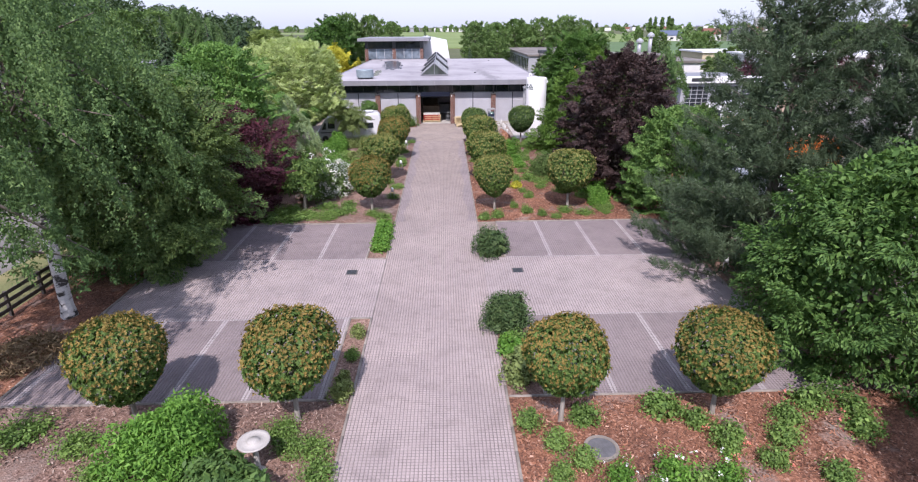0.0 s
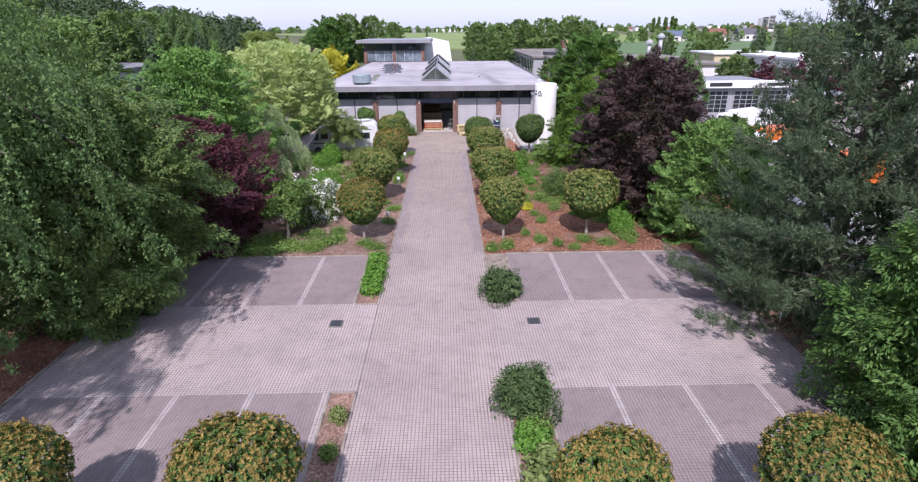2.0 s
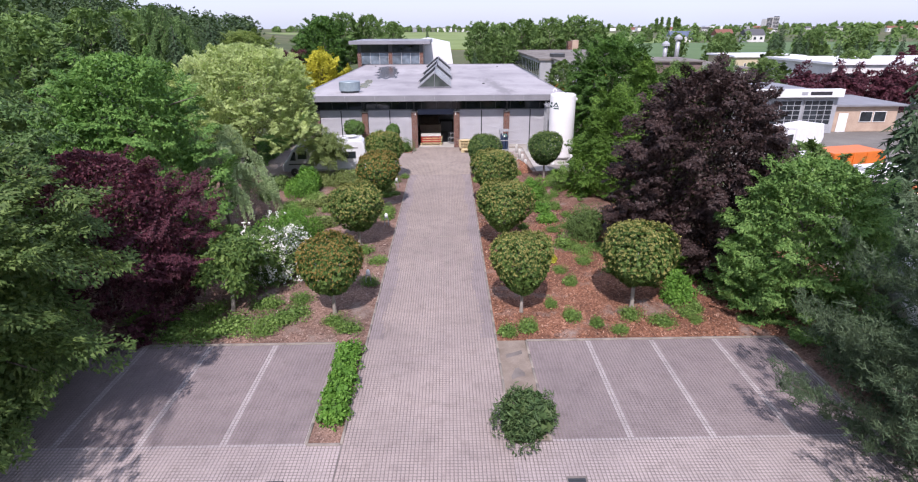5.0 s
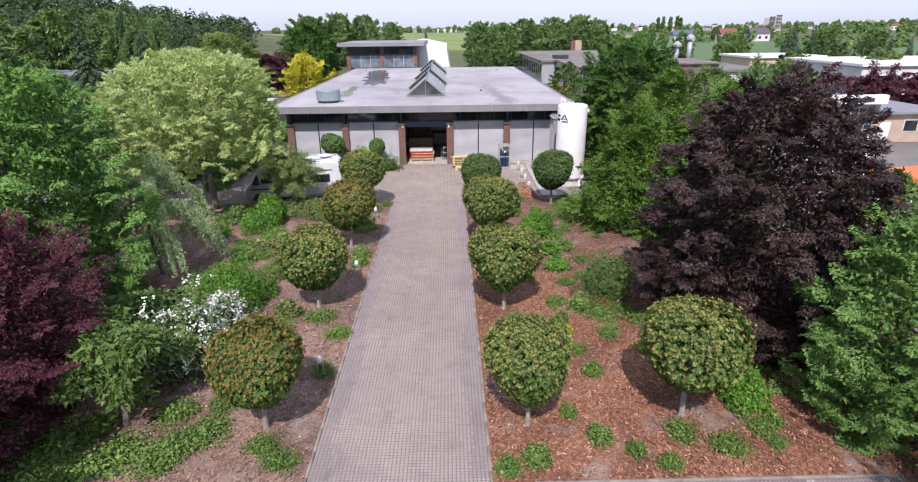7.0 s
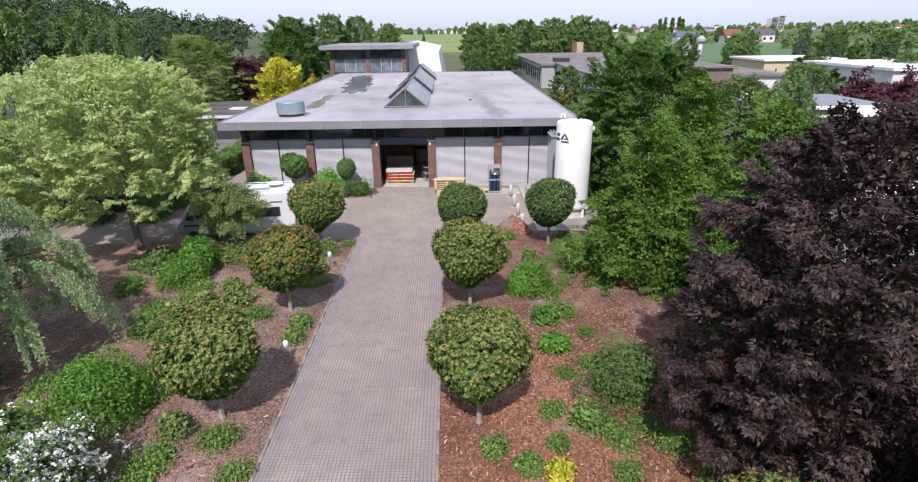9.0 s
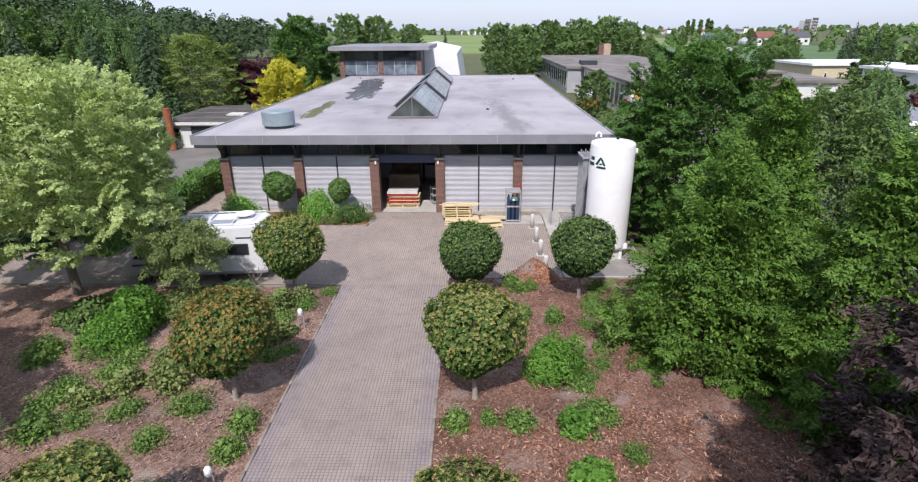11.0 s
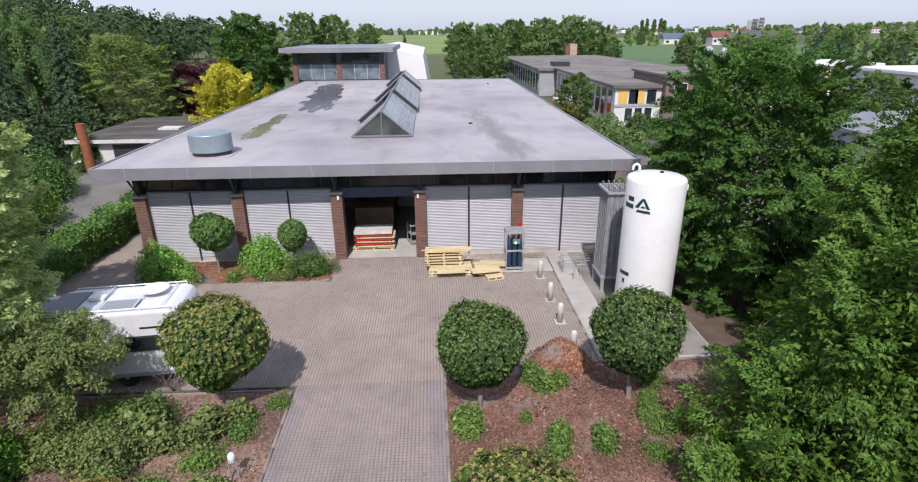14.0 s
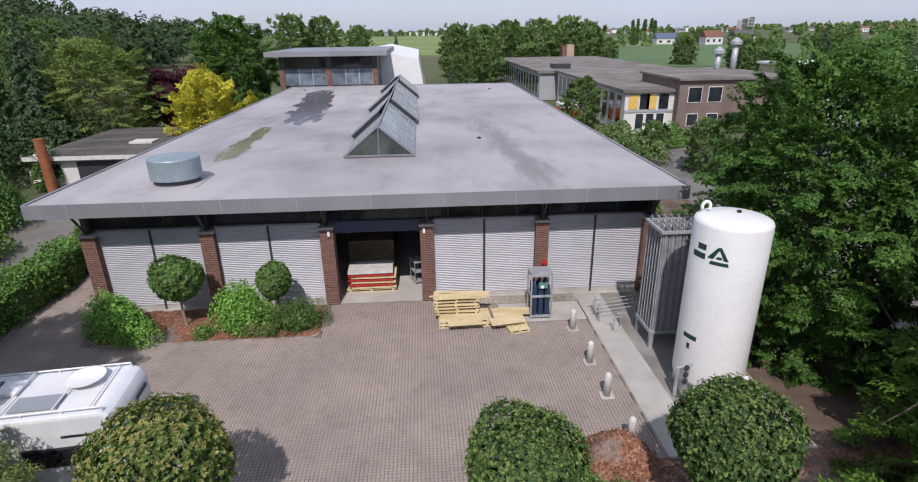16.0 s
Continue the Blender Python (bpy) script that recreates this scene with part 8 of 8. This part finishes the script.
far_trees("M -30.8 107 13.0;P -25.6 111.5 9;S -34.1 102 13.5;S -38 98 12.5;S -43 93 13;D -27 140 13.5;D -21 120 15.2;d -32.4 210 18.6;d -25 216 17;s -6 150 9;d -50 116 15;d -58 128 16;d -62 118 16;B -46 111 14.5;B -41.5 108 13;d -58 98 15;B -52 120 15;S -24 126 9")
far_trees("d -46 78 12;d -50 84 15;d -62 92 16;d -36 58 12;m -29 48 10;d -40 48 13;b -33 38 12;d -46 62 14;d -52 70 15;d -75 110 18;d -72 150 17;d -84 170 18;d -68 160 16")
far_trees("d 12 196 14.5;d 20 205 15;d 28 215 15;d 40 226 17;d 50 232 18;d 33 222 14;d 60 240 16;m 11 172 7;s 9 165 6.5;d 18 178 10;d 70 250 10;s -9 330 11;d -34 400 17")
far_trees("m 21.5 112 6.5;m 24.5 97 3.5;d 75 165 10;s 90 168 12;s 94 172 12.5;s 98 170 11.5;m 92 150 8;d 66 150 9;p 96 128 7;p 100 133 7;m 62 118 8;m 70 108 9;p 52 92 6.2;p 56 91 6.4;p 60 92 6.3;p 64 91 6.4;p 68 92 6.2;p 72 93 6")
far_trees("s 88 150 9;s 92 151 9.5;s 96 150 9;s 100 150 9.5;s 104 151 9;s 108 150 9;s 112 151 9.5;s 116 150 9;b 28 66 9;b 30 70 9;m 50 98 8;m 26 90 5;s 24 38 12;s 23 58 9;m 22 43 6;d 90 200 11;d 100 215 11;m 85 222 10;d 130 215 12;d 140 205 12")
far_trees("t 356 1000 29;t 366 1003 31;t 376 998 30;t 388 1001 30;t 395 1004 27;d 210 470 12;d 250 520 12;d 190 450 10;d 300 560 13;d 150 440 11;d 340 520 12;d -120 240 17;d -140 260 18;d -160 300 18;d -104 210 18;d -112 232 17;d -150 330 18")


# woods and belts too far to count
def wood(name, boxes, n, leaf, label, seed, mat=LEAF_FAR):
    rs = np.random.RandomState(seed)
    out = []
    for x0, x1, y0, y1, h, share in boxes:
        k = int(n * share)
        lumps_n = max(6, int(k / (90 if leaf > 0.8 else 200)))
        cx, cy = rs.uniform(x0, x1, lumps_n), rs.uniform(y0, y1, lumps_n)
        ch = h * rs.uniform(0.65, 1.15, lumps_n)
        w = rs.choice(lumps_n, k)
        d = sphere_dirs(rs, k)
        d[:, 2] = np.abs(d[:, 2])
        p = np.stack([cx[w] + d[:, 0] * h * 0.42, cy[w] + d[:, 1] * h * 0.42, hill(cx[w], cy[w]) + ch[w] * (0.35 + 0.65 * d[:, 2])], 1)
        p[:, 2] -= rs.random(k) * h * 0.3 * (1 - d[:, 2])
        out.append(leaf_tris(rs, p, d, leaf, 0.9, 0.4, 0.2))
    tagged(new(name, leaf_mesh(name, out, mat, 3)), label, "woodland", kind="stuff")


wood("shrub_belt", [(14.6, 16.4, 68, 96, 1.6, 0.5), (20, 24, 92, 104, 2.4, 0.5)], 9000, 0.22, "mixed green shrubs beside the workshop", 298, LEAF_MID)
wood("yard_shrubs", [(-38, -24, 62, 84, 3.4, 0.6), (-24, -18.6, 60, 72, 2.0, 0.3), (-38, -30.5, 86, 104, 4.5, 0.3)], 32000, 0.28, "dense green shrubs behind the hedge", 299, LEAF_WOOD)
wood("near_wood", [(-115, -54, 116, 165, 13, 0.4), (-135, -74, 165, 205, 15, 0.35), (-120, -62, 60, 115, 14, 0.25)], 170000, 0.42, "dense mixed wood behind the sheds", 300, LEAF_WOOD)
wood("far_wood", [(-420, -220, 240, 400, 16, 0.3), (-130, -90, 150, 225, 16, 0.15), (-190, -90, 232, 300, 14, 0.2), (-240, -120, 300, 400, 14, 0.2), (-300, -168, 400, 560, 14, 0.15)], 50000, 1.9, "dense woodland on the hill", 301, LEAF_WOOD)
wood("far_tree_belt", [(-900, 1500, 1560, 1700, 16, 0.45), (-500, 700, 1400, 1440, 12, 0.15), (420, 1300, 700, 800, 12, 0.2), (900, 2000, 1500, 1900, 15, 0.2), (250, 1500, 1100, 1200, 9, 0.25)], 26000, 5.0, "belts of trees along the horizon", 302)
wood("garden_belt", [(110, 420, 400, 560, 8, 0.5), (150, 420, 230, 330, 7, 0.5)], 7000, 1.6, "gardens and hedges among far houses", 303)

# far town
hs = random.Random(9)
HOUSE_ROOF = plain("terracotta_tiles", (0.2, 0.085, 0.06), 0.8)
HOUSE_GREY = plain("slate_tiles", (0.09, 0.09, 0.10), 0.7)


def house(x, y, w, d, h, roof_mat, wall_mat=PLASTER, turn=0.0, label="small far house with pitched roof"):
    t = empty("house", (x, y, float(hill(np.array(x), np.array(y))) - 0.1), turn, label, "house", "far houses")
    part("wall", box(-w / 2, w / 2, -d / 2, d / 2, 0, h), wall_mat, t)
    bm = bmesh.new()
    a = [bm.verts.new(p) for p in ((-w / 2 - 0.4, -d / 2 - 0.4, h), (w / 2 + 0.4, -d / 2 - 0.4, h), (w / 2 + 0.4, d / 2 + 0.4, h), (-w / 2 - 0.4, d / 2 + 0.4, h), (-w / 2 - 0.4, 0, h + d * 0.42), (w / 2 + 0.4, 0, h + d * 0.42))]
    for f in ((0, 1, 5, 4), (2, 3, 4, 5), (0, 4, 3), (1, 2, 5), (0, 3, 2, 1)):
        bm.faces.new([a[i] for i in f])
    part("roof", bm, roof_mat, t)
    for k in range(3):
        part("window", box(-w / 2 + w * (k + 0.25) / 3, -w / 2 + w * (k + 0.65) / 3, -d / 2 - 0.03, -d / 2 - 0.003, h * 0.35, h * 0.7), GLASS, t)


house(205, 440, 12, 10, 5, HOUSE_ROOF)
house(230, 445, 14, 10, 5, HOUSE_GREY)
house(180, 455, 18, 9, 4, plain("blue_roof", (0.10, 0.13, 0.20), 0.5))
for i in range(26):
    house(hs.uniform(330, 1150), hs.uniform(900, 1500), hs.uniform(9, 16), hs.uniform(8, 11), hs.uniform(4, 7), HOUSE_ROOF if i % 3 else HOUSE_GREY, PLASTER, hs.uniform(-30, 30))
for i in range(16):
    t = empty("far_hall", (-300 + 70 * i + hs.uniform(-20, 20), 1420 + hs.uniform(0, 90), 0.2), 0, "white warehouse on the horizon", "building", "far halls")
    w = hs.uniform(18, 45)
    part("wall", box(-w / 2, w / 2, -10, 10, 0, hs.uniform(6, 10)), WHITE if i % 3 else GREY_WALL, t)
    part("roof_edge", box(-w / 2 - 0.5, w / 2 + 0.5, -10.5, 10.5, 10, 10.6), GREY_WALL, t)
for x, h in ((566, 22), (578, 25)):
    hr = empty("tower_block", (x, 1040, 0), 10, "pale high-rise block on the horizon", "building", "tower blocks")
    part("wall", box(-6, 6, -6, 6, 0, h), PLASTER, hr)
    for k in range(10):
        part("window_band", box(-5.6, 5.6, -6.1, -6.01, 4 + k * h / 11, 5.6 + k * h / 11), GLASS, hr)


# ---- paving stones ----
PITCH, GAP = 0.1136, 0.012


def stones(x0, x1, y0, y1, pick):
    """Grid of stones; pick(x, y) gives a material slot, or -1 for none."""
    nx, ny = int(round((x1 - x0) / PITCH)), int(round((y1 - y0) / PITCH))
    gx, gy = np.meshgrid(x0 + PITCH * (np.arange(nx) + 0.5), y0 + PITCH * (np.arange(ny) + 0.5))
    gx, gy = gx.ravel(), gy.ravel()
    return gx, gy, pick(gx, gy)


def stone_mesh(name, gx, gy, slots, mats, seed):
    rs = np.random.RandomState(seed)
    ok = slots >= 0
    gx, gy, slots = gx[ok], gy[ok], slots[ok]
    n = len(gx)
    h, b = PITCH / 2 - GAP / 2, 0.005
    corner = np.array([(-1, -1), (1, -1), (1, 1), (-1, 1)], float)
    top, low = np.repeat(corner[None] * (h - b), n, 0), np.repeat(corner[None] * h, n, 0)
    z = rs.normal(size=n) * 0.0012
    c = np.stack([gx, gy], 1)[:, None]
    v = np.concatenate([np.concatenate([c + top, np.repeat(z[:, None, None], 4, 1)], 2), np.concatenate([c + low, np.full((n, 4, 1), -0.02)], 2)], 1).reshape(-1, 3)
    q = np.array([(0, 1, 2, 3), (4, 5, 1, 0), (5, 6, 2, 1), (7, 4, 0, 3)])
    q = (np.arange(n)[:, None, None] * 8 + q).reshape(-1, 4)
    me = mesh_of(name, v, q, mats)
    me.polygons.foreach_set("material_index", np.repeat(slots, 4).astype(np.int32))
    return me


rs9 = np.random.RandomState(99)
MATS = [PAVE, PAVE_DARK, PAVE_LINE, PAVE_COURT, PAVE_EDGE, PAVE_MID]


def drive_pick(x, y):
    edge = np.minimum(x + 1.56, 3.44 - x)
    ragged = 0.55 + 0.12 * np.sin(y * 0.9) + 0.16 * (rs9.random(len(x)) - 0.5)
    s = np.full(len(x), 5)
    s = np.where((edge < ragged) & (y > 31.4), 4, s)
    return s


def lot_pick(x, y):
    west = x < 0
    first = np.where(west, -5.07, 7.1)
    row_x = first + 2.5 * np.round((x - first) / 2.5)
    start = np.where(west, -13.07, 3.44)
    line = np.abs(x - start - PITCH * np.round((row_x - start) / PITCH)) < 0.1      # two stones wide
    bay = (y < 19.28) | (y > 25.55)
    row = (np.abs(y - 19.28) < 0.06) | (np.abs(y - 25.55) < 0.06)
    s = np.where(bay, np.where(line, 2, 1), 0)
    s = np.where(row, 2, s)
    hole = ((x > -2.5) & (y < 19.2)) & west | ((x > -2.66) & (y > 25.45)) & west | ((x < 4.76) & (y < 18.55)) & ~west | ((x < 4.66) & (y > 25.45)) & ~west
    drain = (np.abs(y - 23.83) < 0.26) & ((np.abs(x + 3.15) < 0.26) | (np.abs(x - 5.08) < 0.26))
    return np.where(hole | drain, -1, s)


def court_pick(x, y):
    s = np.full(len(x), 3)
    bed_hole = (x > -11.2) & (x < -1.78) & (y > 65.6)
    pad = (x > 5.6) & (y > 66.05) | (x > 9.1) | (x > 3.2) & (y > 67.7)
    wall = (y > 68.75) & (x > -12.0)
    soft = (x > 3.5) & (y < 58.0) | (x < -2.0) & (y < 57.05)
    return np.where(bed_hole | pad | wall | soft, -1, s)


def paved(name, gx, gy, slots, label, category, seed, nearest):
    """A paved area: its stones by one's own in the nearest stretch, the rest joined."""
    top = empty(name, (0, 0, 0), 0, label, category, kind="structure")
    x0, x1, y0, y1 = nearest
    own = (gx > x0) & (gx < x1) & (gy > y0) & (gy < y1) & (slots >= 0)
    rest = part("paver_field", stone_mesh("paver_field", gx, gy, np.where(own, -1, slots), MATS, seed), None, top)
    tagged(rest, kind="stuff")
    for x, y, k in zip(gx[own], gy[own], slots[own]):
        ob = new("paver", SINGLE[int(k)])
        ob.parent = top
        ob.location = (float(x), float(y), 0)
    return top


def per_object(mat, name):
    """The same stone, varied by the object's own random number."""
    m = mat.copy()
    m.name = name
    nt = m.node_tree
    for nd in nt.nodes:
        if nd.bl_idname == "ShaderNodeValToRGB" and nd.inputs["Fac"].links and nd.inputs["Fac"].links[0].from_socket.name == "Random Per Island":
            nt.links.new(nt.nodes.new("ShaderNodeObjectInfo").outputs["Random"], nd.inputs["Fac"])
            break
    return m


SINGLE = []
for k, mt in enumerate(MATS):
    me = stone_mesh("paver", np.array([0.0]), np.array([0.0]), np.array([0]), [per_object(mt, "single_" + mt.name)], 5 + k)
    SINGLE.append(me)
paved("driveway", *stones(-1.56, 3.44, 0.0, 504 * PITCH, drive_pick), "pinkish grey concrete block drive", "driveway", 1, (-1.56, 3.44, 10.4, 11.2))
lot_a = [stones(-13.07, -1.56, 13.87, 31.02, lot_pick), stones(3.44, 14.55, 13.87, 31.02, lot_pick)]
lot_x, lot_y, lot_s = [np.concatenate(a) for a in zip(*lot_a)]
paved("parking_lot", lot_x, lot_y, lot_s, "block-paved parking bays with pale marking rows", "parking lot", 2, (4.76, 6.66, 15.2, 17.2))
paved("forecourt", *stones(-1.56 - 161 * PITCH, 9.1, 504 * PITCH, 68.7, court_pick), "worn brownish block-paved forecourt", "forecourt", 3, (0.0, 1.9, 58.0, 60.0))
paved("side_paving", *stones(-14.4, -12.1, 68.7, 84.0, lambda x, y: np.full(len(x), 3)), "worn block paving beside the hedge", "pavement", 4, (-13.0, -12.0, 70.0, 71.6))
